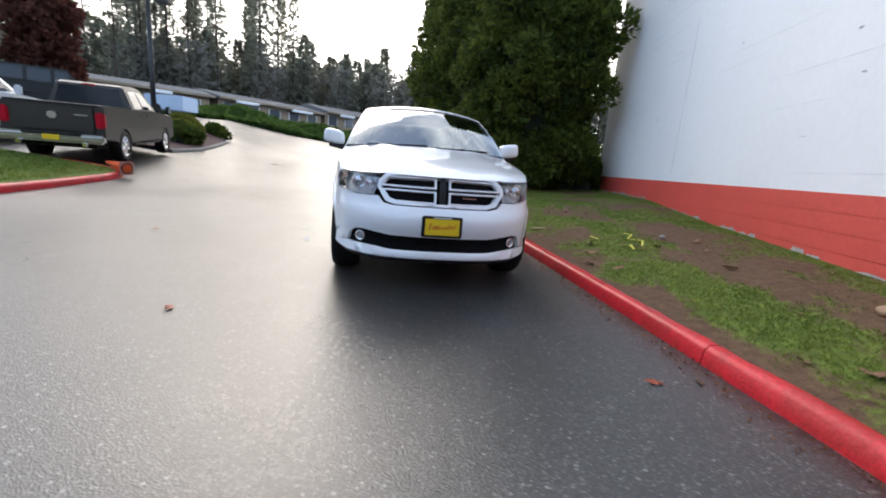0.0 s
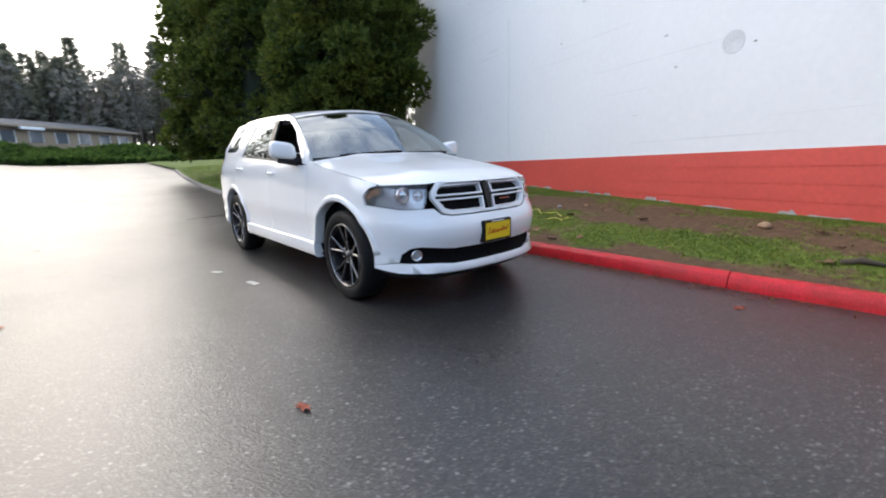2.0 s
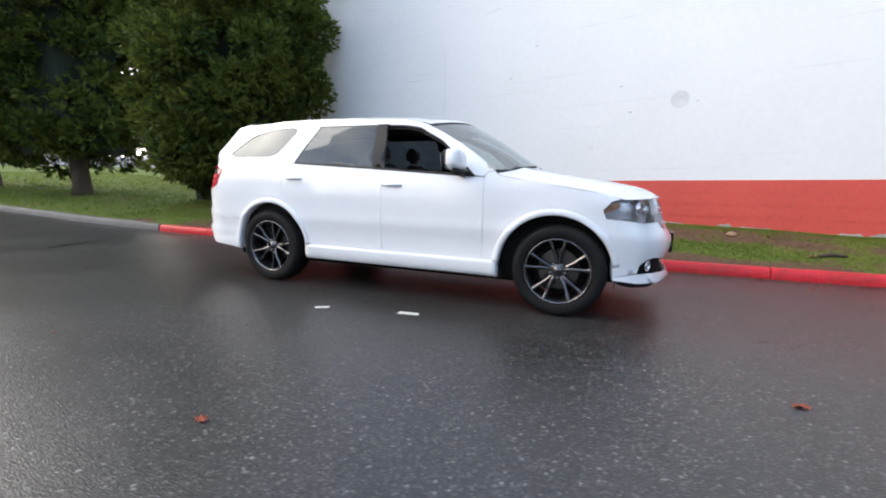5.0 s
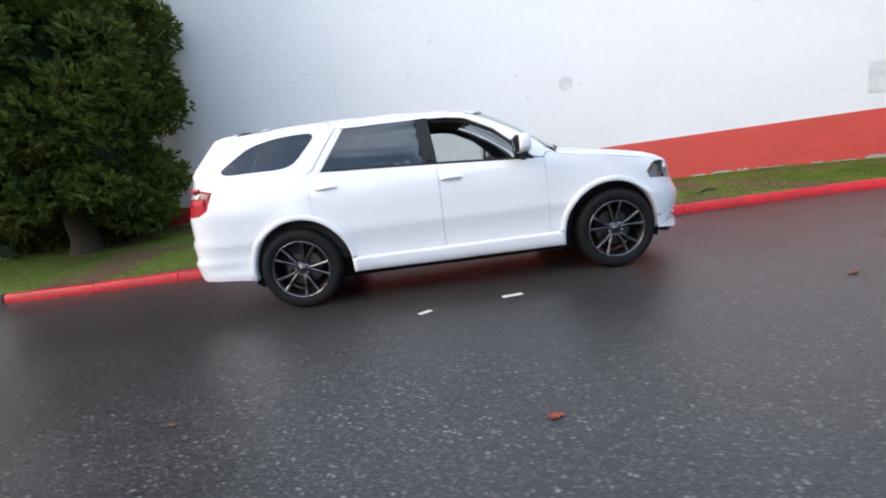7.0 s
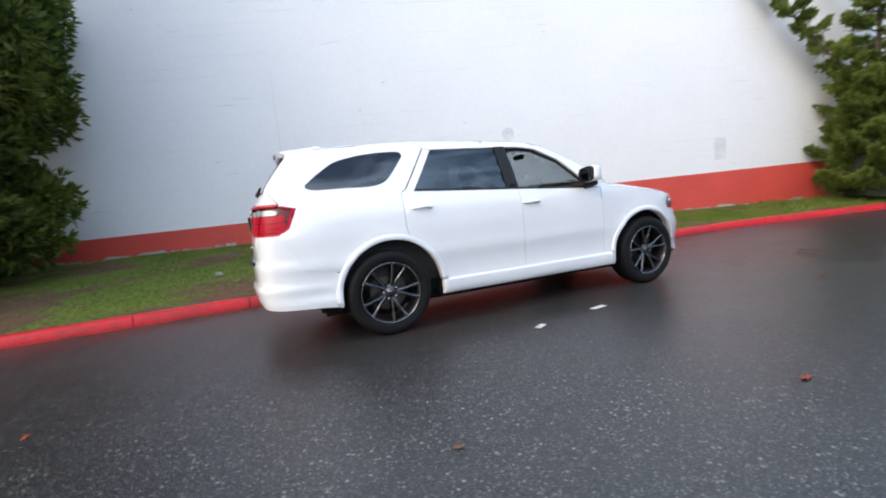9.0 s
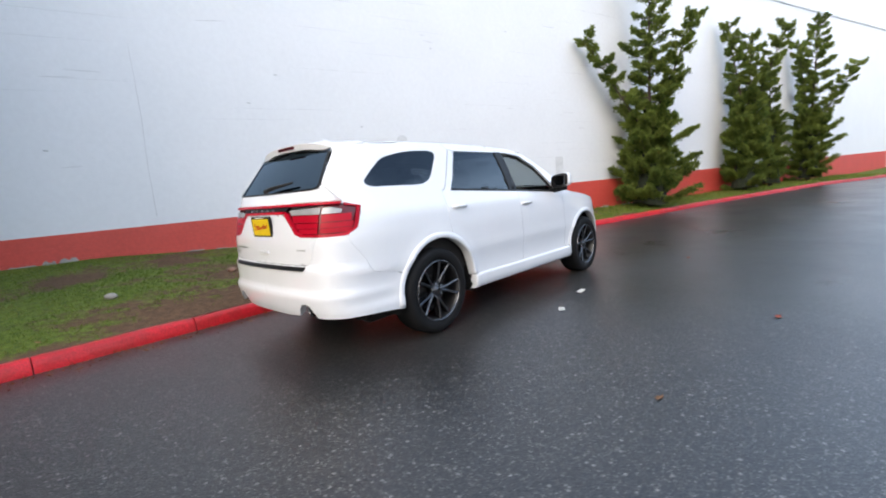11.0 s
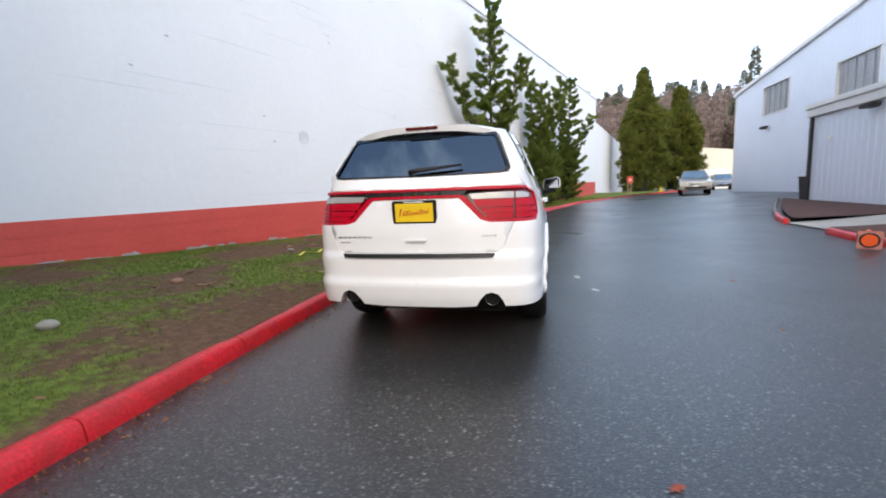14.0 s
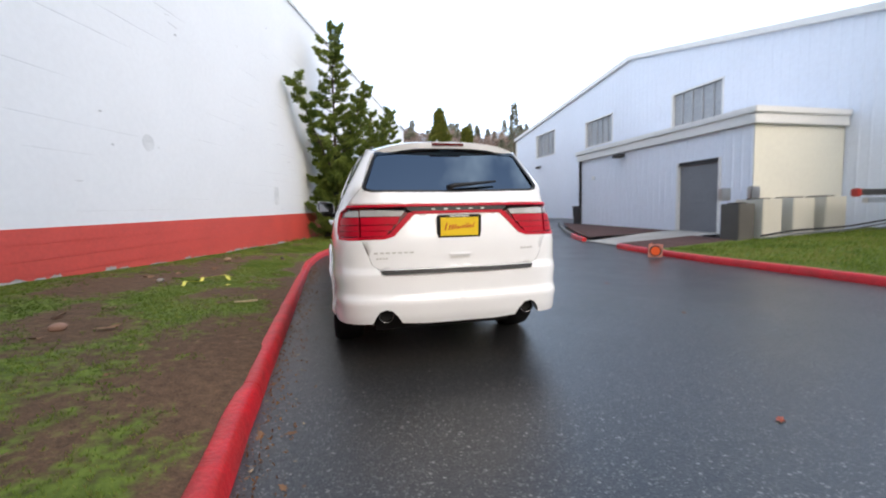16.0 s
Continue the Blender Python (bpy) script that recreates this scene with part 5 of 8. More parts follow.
def ribbed(y0, y1, z0, z1, x, pitch=0.30, depth=0.011, top=None):
    """Ribbed metal siding in a plane x, ribs upright; top: a height function of y."""
    bm = bmesh.new()
    ys, xs = [], []
    y = y0
    while y < y1 - 1e-6:
        for dy, dx in ((0, 0), (0.05, 0), (0.07, depth), (0.11, depth), (0.13, 0)):
            if y + dy < y1:
                ys.append(y + dy), xs.append(x + dx)
        y += pitch
    ys.append(y1), xs.append(x)
    rows = [(bm.verts.new((a, b, z0(b) if callable(z0) else z0)), bm.verts.new((a, b, top(b) if top else z1))) for a, b in zip(xs, ys)]
    for p, q in zip(rows, rows[1:]):
        bm.faces.new((p[0], q[0], q[1], p[1]))
    return bm


def gable(y):
    return line([(-28.5, 7.05), (-13.9, 8.75), (2.5, 5.2)], y)


wall_w = thing("wall_west", "tall pale blue ribbed metal building with a low gable roof", "building", kind="structure")
WINS = [(-24.8, -21.9, 5.1, 6.8), (-18.1, -15.4, 4.87, 6.43), (-11.1, -8.4, 4.7, 6.22)]
cuts = [-28.5, -24.8, -21.9, -18.1, -15.4, -11.1, -8.4, 2.5]
for a, b in zip(cuts, cuts[1:]):
    w = [q for q in WINS if q[0] == a]
    if w:
        part("siding", ribbed(a, b, 0.0, w[0][2], MAIN_X), METAL_WALL, wall_w)
        part("siding", ribbed(a, b, w[0][3], 0, MAIN_X, top=gable), METAL_WALL, wall_w)
    else:
        part("siding", ribbed(a, b, 0.0, 0, MAIN_X, top=gable), METAL_WALL, wall_w)
core = bmesh.new()
for yy in (-28.5, -13.9, 2.5):
    for xx, zz in ((MAIN_X - 0.25, -0.2), (MAIN_X - 0.25, gable(yy)), (MAIN_X - 22, gable(yy)), (MAIN_X - 22, -0.2)):
        core.verts.new((xx, yy, zz))
core.verts.ensure_lookup_table()
for k in range(2):
    for i in range(4):
        core.faces.new([core.verts[j] for j in (4 * k + i, 4 * k + (i + 1) % 4, 4 * k + 4 + (i + 1) % 4, 4 * k + 4 + i)])
core.faces.new([core.verts[i] for i in (0, 1, 2, 3)]), core.faces.new([core.verts[i] for i in (11, 10, 9, 8)])
part("building_core", core, METAL_WALL, wall_w)
for y0, y1 in ((-28.7, -13.9), (-13.9, 2.7)):
    fb = bmesh.new()
    vs = [fb.verts.new((x, y, gable(y) + dz)) for y in (y0, y1) for x, dz in ((MAIN_X + 0.16, -0.06), (MAIN_X + 0.16, 0.16), (MAIN_X - 22, 0.16), (MAIN_X - 22, -0.06))]
    for q in ((0, 1, 2, 3), (7, 6, 5, 4), (0, 4, 5, 1), (1, 5, 6, 2), (2, 6, 7, 3), (3, 7, 4, 0)):
        fb.faces.new([vs[i] for i in q])
    part("roof_edge", fb, FASCIA, wall_w, "grey metal roof edge")
part("corner_trim", box(MAIN_X - 0.02, MAIN_X + 0.05, -28.56, -28.4, 0, 7.05), FASCIA, wall_w)
for i, (y0, y1, z0, z1) in enumerate(WINS):
    win = thing("window_%d" % (i + 1), "large grid window with dark panes high in the metal wall", "window", kind="structure")
    fr = bmesh.new()
    for a, b, c, d in ((y0, y1, z0, z0 + 0.06), (y0, y1, z1 - 0.06, z1), (y0, y0 + 0.07, z0 + 0.06, z1 - 0.06), (y1 - 0.07, y1, z0 + 0.06, z1 - 0.06)):
        box(MAIN_X - 0.14, MAIN_X + 0.03, a, b, c, d, 0, fr)
    part("window_frame", fr, FASCIA, win)
    n = 5
    for k in range(1, n):
        yy = y0 + (y1 - y0) * k / n
        part("mullion", box(MAIN_X - 0.10, MAIN_X - 0.05, yy - 0.02, yy + 0.02, z0 + 0.06, z1 - 0.06), MILKY_BAR, win)
    for k in range(n):
        ya, yb = y0 + (y1 - y0) * k / n, y0 + (y1 - y0) * (k + 1) / n
        part("pane", box(MAIN_X - 0.12, MAIN_X - 0.105, ya + 0.0, yb - 0.0, z0 + 0.03, z1 - 0.03), MILKY_PANE, win)
for y, z in ((-24.0, 4.4),):
    fl = thing("wall_lamp", "small dark floodlight on the metal wall", "lamp", at=pose(MAIN_X, y, z))
    part("arm", box(-0.01, 0.2, -0.03, 0.03, 0.02, 0.08, 0.01), DARK, fl)
    part("lamp_head", box(0.1, 0.42, -0.16, 0.16, -0.12, 0.04, 0.03), DARK, fl)

annex = thing("annex", "low flat-roofed annex with pale blue siding and a cream end wall", "building", kind="structure")
part("siding", ribbed(-13.0, -6.93, 0.0, 3.5, ANNEX_X), METAL_WALL, annex)
part("siding", ribbed(-6.93, -5.2, 2.66, 3.5, ANNEX_X), METAL_WALL, annex)
part("siding", ribbed(-5.2, -4.15, 0.0, 3.5, ANNEX_X), METAL_WALL, annex)
part("annex_core", box(MAIN_X + 0.03, ANNEX_X - 0.28, -12.98, -4.17, -0.2, 3.55), METAL_WALL, annex)
part("end_wall", box(MAIN_X + 0.06, ANNEX_X - 0.005, -4.165, -4.12, -0.1, 3.55), CREAM, annex, "cream-painted end wall")
part("back_wall", box(MAIN_X + 0.06, ANNEX_X - 0.005, -13.03, -12.985, -0.1, 3.55), METAL_WALL, annex)
part("fascia", box(MAIN_X + 0.06, ANNEX_X + 0.14, -13.15, -4.0, 3.46, 3.74, 0.015), FASCIA, annex, "pale metal fascia")
part("fascia_cap", box(MAIN_X + 0.06, ANNEX_X + 0.2, -13.22, -3.94, 3.74, 3.92, 0.02), FASCIA, annex)
part("downpipe", box(ANNEX_X + 0.03, ANNEX_X + 0.12, -13.02, -12.9, 0.2, 3.46, 0.01), DARK, annex, "dark downpipe")
door = thing("door_1", "grey metal door in the annex wall", "door", kind="structure")
part("door_leaf", box(ANNEX_X - 0.12, ANNEX_X - 0.06, -6.86, -5.27, 0.30, 2.58), DOOR_GREY, door)
for k in range(1, 9):
    part("door_rib", box(ANNEX_X - 0.06, ANNEX_X - 0.048, -6.84, -5.29, 0.30 + k * 0.253, 0.315 + k * 0.253), DOOR_GREY, door)
part("door_frame", box(ANNEX_X - 0.25, ANNEX_X + 0.03, -6.95, -6.86, 0.2, 2.68), FASCIA, door)
part("door_frame", box(ANNEX_X - 0.25, ANNEX_X + 0.03, -5.27, -5.18, 0.2, 2.68), FASCIA, door)
part("door_head", box(ANNEX_X - 0.25, ANNEX_X + 0.03, -6.86, -5.27, 2.58, 2.68), DARK, door)
fl = thing("wall_lamp", "dark floodlight under the annex fascia", "lamp", at=pose(ANNEX_X, -9.8, 3.36))
part("arm", box(-0.01, 0.25, -0.03, 0.03, -0.02, 0.05, 0.01), DARK, fl)
part("lamp_head", box(0.1, 0.45, -0.2, 0.2, -0.12, 0.0, 0.03), DARK, fl)
bx = thing("wall_fixture", "small white junction box on the siding", "fixture", at=pose(ANNEX_X, -11.9, 2.6))
part("cover", box(0.0, 0.10, -0.08, 0.08, -0.08, 0.08, 0.02), WHITE_TRIM, bx)
bin_ = thing("trash_bin", "black plastic bin beside the annex", "bin", at=pose(-11.0, -13.9, ground_z(-11, -13.9)))
bb = box(-0.3, 0.3, -0.3, 0.3, 0.0, 0.9, 0.03)
for v in bb.verts:
    v.co.x *= 0.85 + 0.17 * v.co.z / 0.9
    v.co.y *= 0.85 + 0.17 * v.co.z / 0.9
part("bin_body", bb, DARK, bin_)
part("bin_lid", box(-0.33, 0.33, -0.34, 0.33, 0.9, 0.96, 0.02), DARK, bin_)
part("bin_handle", tube([(-0.25, 0.36, 0.88), (0.25, 0.36, 0.88)], 0.02), DARK, bin_)


# cooling units on a pad by the cream wall
AC = material("beige_unit_paint", (0.52, 0.50, 0.44), 0.5, vary=0.06, scale=5)
thing("concrete_pad", "bare concrete pad under the cooling units", "pad", me=from_bm("pad", box(-13.6, -8.2, -4.1, -2.75, 0.02, 0.26, 0.01), CONCRETE), kind="structure")


UNIT_DARK = material("brown_grey_unit", (0.085, 0.08, 0.075), 0.6, vary=0.2, scale=12)


def cooling_unit(x, w, d, h, dark):
    mat = UNIT_DARK if dark else AC
    u = thing("cooling_unit", "tall dark grille-sided cooling unit on a concrete pad" if dark else "beige cooling unit with louvred sides on a concrete pad", "cooling unit", at=pose(x, -3.4, 0.26), group="cooling units by the annex")
    part("casing", box(-w / 2, w / 2, -d / 2, d / 2, 0.03, h, 0.015), mat, u)
    for k in range(9):
        z = 0.1 + (h - 0.2) * k / 9
        part("louvre", box(-w / 2 + 0.04, w / 2 - 0.04, d / 2, d / 2 + 0.012, z, z + 0.03), mat, u)
    f = lathe([(min(w, d) * 0.42, h), (min(w, d) * 0.42, h + 0.03), (min(w, d) * 0.38, h + 0.03), (min(w, d) * 0.36, h + 0.005)], 20)
    part("fan_grille", f, DARK, u, "dark round fan grille")


for x, w, d, h, dk in ((-9.15, 0.5, 0.55, 0.98, True), (-9.82, 0.62, 0.80, 1.08, False), (-10.85, 0.72, 0.80, 1.1, False), (-11.95, 0.72, 0.80, 1.12, False)):
    cooling_unit(x, w, d, h, dk)
for x, z in ((-9.4, 1.5), (-10.4, 1.55)):
    bxx = thing("meter_box", "small grey electric box on the cream wall", "box", at=pose(x, -4.11, z))
    part("case", box(-0.16, 0.16, 0.0, 0.14, -0.17, 0.17, 0.02), STEEL, bxx)
pipes = thing("pipe_run", "grey insulated pipes running past the cooling units", "pipes")
for k, (z, y) in enumerate(((0.52, -2.85), (0.44, -2.80), (0.34, -2.78))):
    part("pipe", tube([(-9.3, y, z - 0.1), (-10.2, y, z), (-12.2, y, z + 0.06), (-13.6, y, z + 0.2)], 0.024, 8), DOOR_GREY if k else DARK, pipes, smooth=True)
# lift boom parked on the lawn edge
boom = thing("lift_boom", "dark folded boom of a lift parked beside the units", "lift", at=pose(-12.6, -1.9, 0.25))
part("boom_arm", box(-2.2, 1.7, -0.09, 0.09, 1.12, 1.26, 0.02), DARK, boom)
part("boom_arm", box(-2.2, 1.4, -0.07, 0.07, 0.94, 1.06, 0.02), STEEL, boom)
part("boom_head", box(1.64, 1.74, -0.1, 0.1, 1.08, 1.28, 0.03), material("red_cap", (0.4, 0.03, 0.02), 0.5), boom, "red boom head")
part("boom_leg", tube([(-0.2, 0, 0.0), (-1.6, 0, 1.0)], 0.06), DARK, boom)
part("boom_leg", tube([(-2.1, 0, 0.0), (-1.7, 0, 1.0)], 0.06), DARK, boom)

# kerbed island: mulch, concrete walk, lawn
ISLE = [(-6.62, -4.85), (-6.45, -3.4), (-6.28, -1.6), (-6.22, 0.2), (-6.18, 2.0), (-6.12, 3.6), (-6.1, 4.6), (-6.25, 5.2), (-6.7, 5.55), (-7.6, 5.7), (-9.5, 5.75)]
kerb("kerb_west", [(a, b) for a, b in reversed(ISLE)], [0, 2.2, 4.4, 6.4, 8.4, 10.4, 12.4, 14.4, 15.5], "red-painted kerb round a grass island")


def isle_z(x, y):
    return ground_z(x, y) + 0.12 + 0.05 * step(-6.5, -10, x) + 0.015 * noise.noise(Vector((x, y, 1)))


def isle_x(y):
    return line([(b, a) for a, b in ISLE[:8]], y)


def patch(name, ys, xa, xb, zf, mat, cols=24, label="", category="", kind="structure"):
    verts, w = [], cols + 1
    for y in ys:
        a, b = xa(y), xb(y)
        verts += [(a + (b - a) * i / cols, y, zf(a + (b - a) * i / cols, y)) for i in range(w)]
    faces = [(j * w + i, j * w + i + 1, (j + 1) * w + i + 1, (j + 1) * w + i) for j in range(len(ys) - 1) for i in range(cols)]
    return thing(name, label, category, kind=kind, me=mesh_of(name, verts, faces, mat, True))


_isle = patch("lawn_island", np.linspace(-3.4, 5.55, 50), lambda y: -13.8, lambda y: isle_x(min(y, 5.0)) - 0.08 - 0.9 * max(0, y - 5.0), isle_z, SOIL, 30, "short green lawn on the kerbed island", "lawn")
_isle.data.attributes.new("moss", "FLOAT", "POINT").data.foreach_set("value", [0.75] * len(_isle.data.vertices))
patch("mulch_bed", np.linspace(-4.9, -2.6, 20), lambda y: -9.2, lambda y: isle_x(y) - 0.1, lambda x, y: isle_z(x, y) + 0.012 - 0.10 * step(-3.4, -2.8, y), MULCH, 24, "dark bark mulch bed by the kerb", "mulch")
patch("walkway", np.linspace(-6.9, -4.9, 10), lambda y: -10.45, lambda y: -6.9, lambda x, y: ground_z(x, y) + 0.03 + 0.12 * step(-7, -10, x), CONCRETE, 12, "pale concrete walk up to the grey door", "walkway")
BED = [(-7.0, -6.95), (-7.25, -7.8), (-8.2, -10.2), (-9.6, -13.2), (-10.6, -15.2)]
kerb("kerb_bed", [(a, b) for a, b in reversed(BED)], [0, 3, 5.6, 7.4, 9.2], "weathered grey kerb with a red painted end", KERB_GREY)
patch("mulch_bed", np.linspace(-14.8, -6.95, 24), lambda y: -10.45, lambda y: line([(b, a) for a, b in reversed(BED)], y) - 0.1, lambda x, y: ground_z(x, y) + 0.13, MULCH, 16, "dark red bark mulch along the annex", "mulch")
part("kerb_end", kerb_piece([Vector((-7.55, -8.6)), Vector((-7.22, -7.8)), Vector((-6.98, -6.93))], height=0.134, width=0.139), KERB_RED, bpy.data.objects["kerb_bed"], "red painted kerb end")

# ---- trees ----
def foliage(name, dark, light, dry=None, rough=0.65, through=0.4):
    """Leaf colour that changes from spray to spray and in broad patches."""
    m = bpy.data.materials.new(name)
    m.use_nodes = True
    n, l = m.node_tree.nodes, m.node_tree.links
    b = n["Principled BSDF"]
    b.inputs["Roughness"].default_value = rough
    b.inputs["Specular IOR Level"].default_value = 0.25
    g, co, no = n.new("ShaderNodeNewGeometry"), n.new("ShaderNodeTexCoord"), n.new("ShaderNodeTexNoise")
    no.inputs["Scale"].default_value, no.inputs["Detail"].default_value = 1.3, 3
    l.new(co.outputs["Object"], no.inputs["Vector"])
    ad = n.new("ShaderNodeMath")
    ad.operation = "MULTIPLY_ADD"
    ad.inputs[1].default_value = 0.5
    l.new(g.outputs["Random Per Island"], ad.inputs[0])
    l.new(no.outputs["Fac"], ad.inputs[2])
    r = n.new("ShaderNodeValToRGB")
    r.color_ramp.elements[0].position, r.color_ramp.elements[1].position = 0.45, 0.95
    r.color_ramp.elements[0].color, r.color_ramp.elements[1].color = (*dark, 1), (*light, 1)
    if dry:
        e = r.color_ramp.elements.new(1.0)
        r.color_ramp.elements[1].position = 0.88
        e.color = (*dry, 1)
    l.new(ad.outputs[0], r.inputs["Fac"])
    l.new(r.outputs["Color"], b.inputs["Base Color"])
    thin, both = n.new("ShaderNodeBsdfTranslucent"), n.new("ShaderNodeMixShader")      # light through the leaves
    both.inputs["Fac"].default_value = through
    l.new(r.outputs["Color"], thin.inputs["Color"])
    l.new(b.outputs["BSDF"], both.inputs[1]), l.new(thin.outputs["BSDF"], both.inputs[2])
    l.new(both.outputs["Shader"], n["Material Output"].inputs["Surface"])
    return m


LEAF_DARK = foliage("dark_cypress_leaf", (0.018, 0.042, 0.010), (0.13, 0.16, 0.028))
LEAF_GREEN = foliage("juniper_leaf", (0.048, 0.094, 0.022), (0.245, 0.30, 0.065))
LEAF_HEDGE = foliage("hedge_cypress_leaf", (0.06, 0.09, 0.018), (0.20, 0.205, 0.04))
# Paler than fir needles: the haze of distance is put into this colour.
LEAF_FAR = foliage("hazed_fir_leaf", (0.13, 0.135, 0.095), (0.27, 0.27, 0.20), through=0.5)
# Brown twigs lightened to carry the far hillside's haze in their colour.
LEAF_BROWN = foliage("hazed_bare_twigs", (0.22, 0.165, 0.14), (0.38, 0.29, 0.25), through=0.5)
LEAF_GREY = foliage("grey_bare_twigs", (0.13, 0.125, 0.105), (0.25, 0.24, 0.21), through=0.5)
LEAF_RED = foliage("red_brown_leaf", (0.06, 0.022, 0.016), (0.14, 0.05, 0.035))
LEAF_IVY = foliage("ivy_leaf", (0.025, 0.055, 0.012), (0.10, 0.16, 0.03))
LEAF_SHRUB = foliage("shrub_leaf", (0.06, 0.08, 0.014), (0.22, 0.22, 0.04))
DRY_LEAF = foliage("fallen_leaf", (0.10, 0.04, 0.015), (0.30, 0.15, 0.06))


def sprays(name, centres, dirs, mat, blades=6, length=0.12, width=0.035, spread=0.8, seed=1):
    """One mesh of leaf sprays: at each centre a fan of narrow blades about its direction. Blades are flat kites of two triangles."""
    rg = np.random.default_rng(seed)
    c = np.repeat(np.asarray(centres, float), blades, axis=0)
    d = np.repeat(np.asarray(dirs, float), blades, axis=0)
    k = len(c)
    d = d + rg.normal(0, spread, (k, 3)) * 0.6
    d /= np.linalg.norm(d, axis=1, keepdims=True) + 1e-9
    s = np.cross(d, rg.normal(0, 1, (k, 3)))
    s /= np.linalg.norm(s, axis=1, keepdims=True) + 1e-9
    ln = length * rg.uniform(0.55, 1.3, (k, 1))
    wd = width * rg.uniform(0.6, 1.3, (k, 1))
    v = np.stack([c, c + d * ln * 0.55 + s * wd, c + d * ln, c + d * ln * 0.55 - s * wd], axis=1).reshape(-1, 3)
    me = bpy.data.meshes.new(name)
    me.vertices.add(len(v))
    me.vertices.foreach_set("co", v.ravel())
    me.loops.add(k * 4)
    me.loops.foreach_set("vertex_index", np.arange(k * 4, dtype=np.int32))
    me.polygons.add(k)
    me.polygons.foreach_set("loop_start", np.arange(k, dtype=np.int32) * 4)
    me.polygons.foreach_set("loop_total", np.full(k, 4, dtype=np.int32))
    me.materials.append(mat)
    me.update()
    me.validate()
    return me


def clump_points(clumps, per, seed):
    """Spray roots and directions in the shells of clumps (centre, radius, flatness)."""
    rg = np.random.default_rng(seed)
    cs, ds = [], []
    for (c, r, flat) in clumps:
        n = max(3, int(per * (r / 0.4) ** 2))
        u = rg.normal(0, 1, (n, 3))
        u /= np.linalg.norm(u, axis=1, keepdims=True)
        rr = r * rg.uniform(0.45, 1.0, (n, 1))
        off = u * rr * np.array([1, 1, flat])
        cs.append(np.asarray(c) + off)
        ds.append(u + np.array([0, 0, 0.25]))
    return np.concatenate(cs), np.concatenate(ds)


def column_crown(h0, h1, radius, seed, clump_r=0.5, count=260, lean=(0, 0)):
    """Clumps over a ragged column or cone; radius is a function of 0..1 up the crown."""
    rg = random.Random(seed)
    out = []
    for i in range(count):
        t = rg.random() ** 0.85
        a = rg.uniform(0, 2 * math.pi)
        lobe = 1 + 0.14 * math.sin(3 * a + seed) + 0.12 * math.sin(5 * a + 7 * t + seed)
        r = radius(t) * lobe * rg.uniform(0.62, 1.05)
        z = h0 + (h1 - h0) * t + rg.uniform(-0.3, 0.3)
        out.append(((r * math.cos(a) + lean[0] * t, r * math.sin(a) + lean[1] * t, z), clump_r * rg.uniform(0.6, 1.35) * (0.5 + 0.5 * min(1, radius(t) / max(radius(0.4), 0.1))), 0.75))
    return out


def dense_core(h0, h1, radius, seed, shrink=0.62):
    """A near-black shell for a crown's inside, its shade put into the colour."""
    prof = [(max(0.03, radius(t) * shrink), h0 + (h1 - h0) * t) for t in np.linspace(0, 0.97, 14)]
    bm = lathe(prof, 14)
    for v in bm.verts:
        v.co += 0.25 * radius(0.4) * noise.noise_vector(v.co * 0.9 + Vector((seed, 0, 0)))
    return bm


def big_conifer(x, y, h, r, label, seed, per=46, count=300, h0=1.5, blades=6, length=0.17, group="", leaf=None, skirt=0.75):
    z = lawn_z(x, y)
    tree = thing("tree", label, "tree", at=pose(x, y, z), group=group)
    leaf = leaf or LEAF_DARK

    def radius(t):
        return r * min(1, skirt + (1 - skirt) * min(1, t / 0.25)) * (1 - max(0, t - 0.35) / 0.65) ** 0.7 if t < 1 else 0.02
    bm = tube([(0, 0, -0.2), (0.04, 0, 0.3), (0, 0.05, 1.5), (0, 0, h * 0.55), (0, 0, h * 0.95)], [0.34, 0.25, 0.22, 0.15, 0.03], 10)
    for v in bm.verts:
        v.co += 0.03 * noise.noise_vector(v.co * 3)
    part("trunk", bm, BARK, tree, smooth=True)
    rg = random.Random(seed)
    for k in range(7):
        a = rg.uniform(0, 6.28)
        zz = rg.uniform(0.9, 2.2)
        q = r * rg.uniform(0.5, 0.9)
        part("limb", tube([(0, 0, zz), (q * 0.5 * math.cos(a), q * 0.5 * math.sin(a), zz + 0.15), (q * math.cos(a), q * math.sin(a), zz - 0.25)], [0.06, 0.04, 0.015], 6), BARK, tree)
    cl = column_crown(h0, h, radius, seed, 0.55, count)
    c, d = clump_points(cl, per, seed)
    part("crown", sprays("crown", c, d, leaf, blades, length, length * 0.17, 0.8, seed), leaf, tree)
    part("crown_shade_core", dense_core(h0 + 0.4, h, radius, seed), BLACK_GREEN, tree)
    return tree


# Near-black leaf colour: shade inside crowns and under ivy is painted in.
BLACK_GREEN = material("painted_leaf_shade", (0.012, 0.018, 0.009), 0.95, vary=0.4, scale=10, bump=0.8, bump_scale=12)
big_conifer(4.05, 7.35, 11.5, 1.72, "tall dark green cypress with ragged foliage beside the white wall", 3, per=80, count=480, h0=0.65, skirt=0.9, group="tall cypresses by the drive")
big_conifer(4.1, 14.2, 14.0, 2.2, "tall very dark cypress standing on the lawn", 11, per=46, count=400, h0=1.1, skirt=0.85, length=0.22, group="tall cypresses by the drive")
big_conifer(4.0, 19.4, 14.0, 2.3, "tall very dark cypress standing on the lawn", 17, per=40, count=380, h0=1.1, skirt=0.85, length=0.26, group="tall cypresses by the drive")


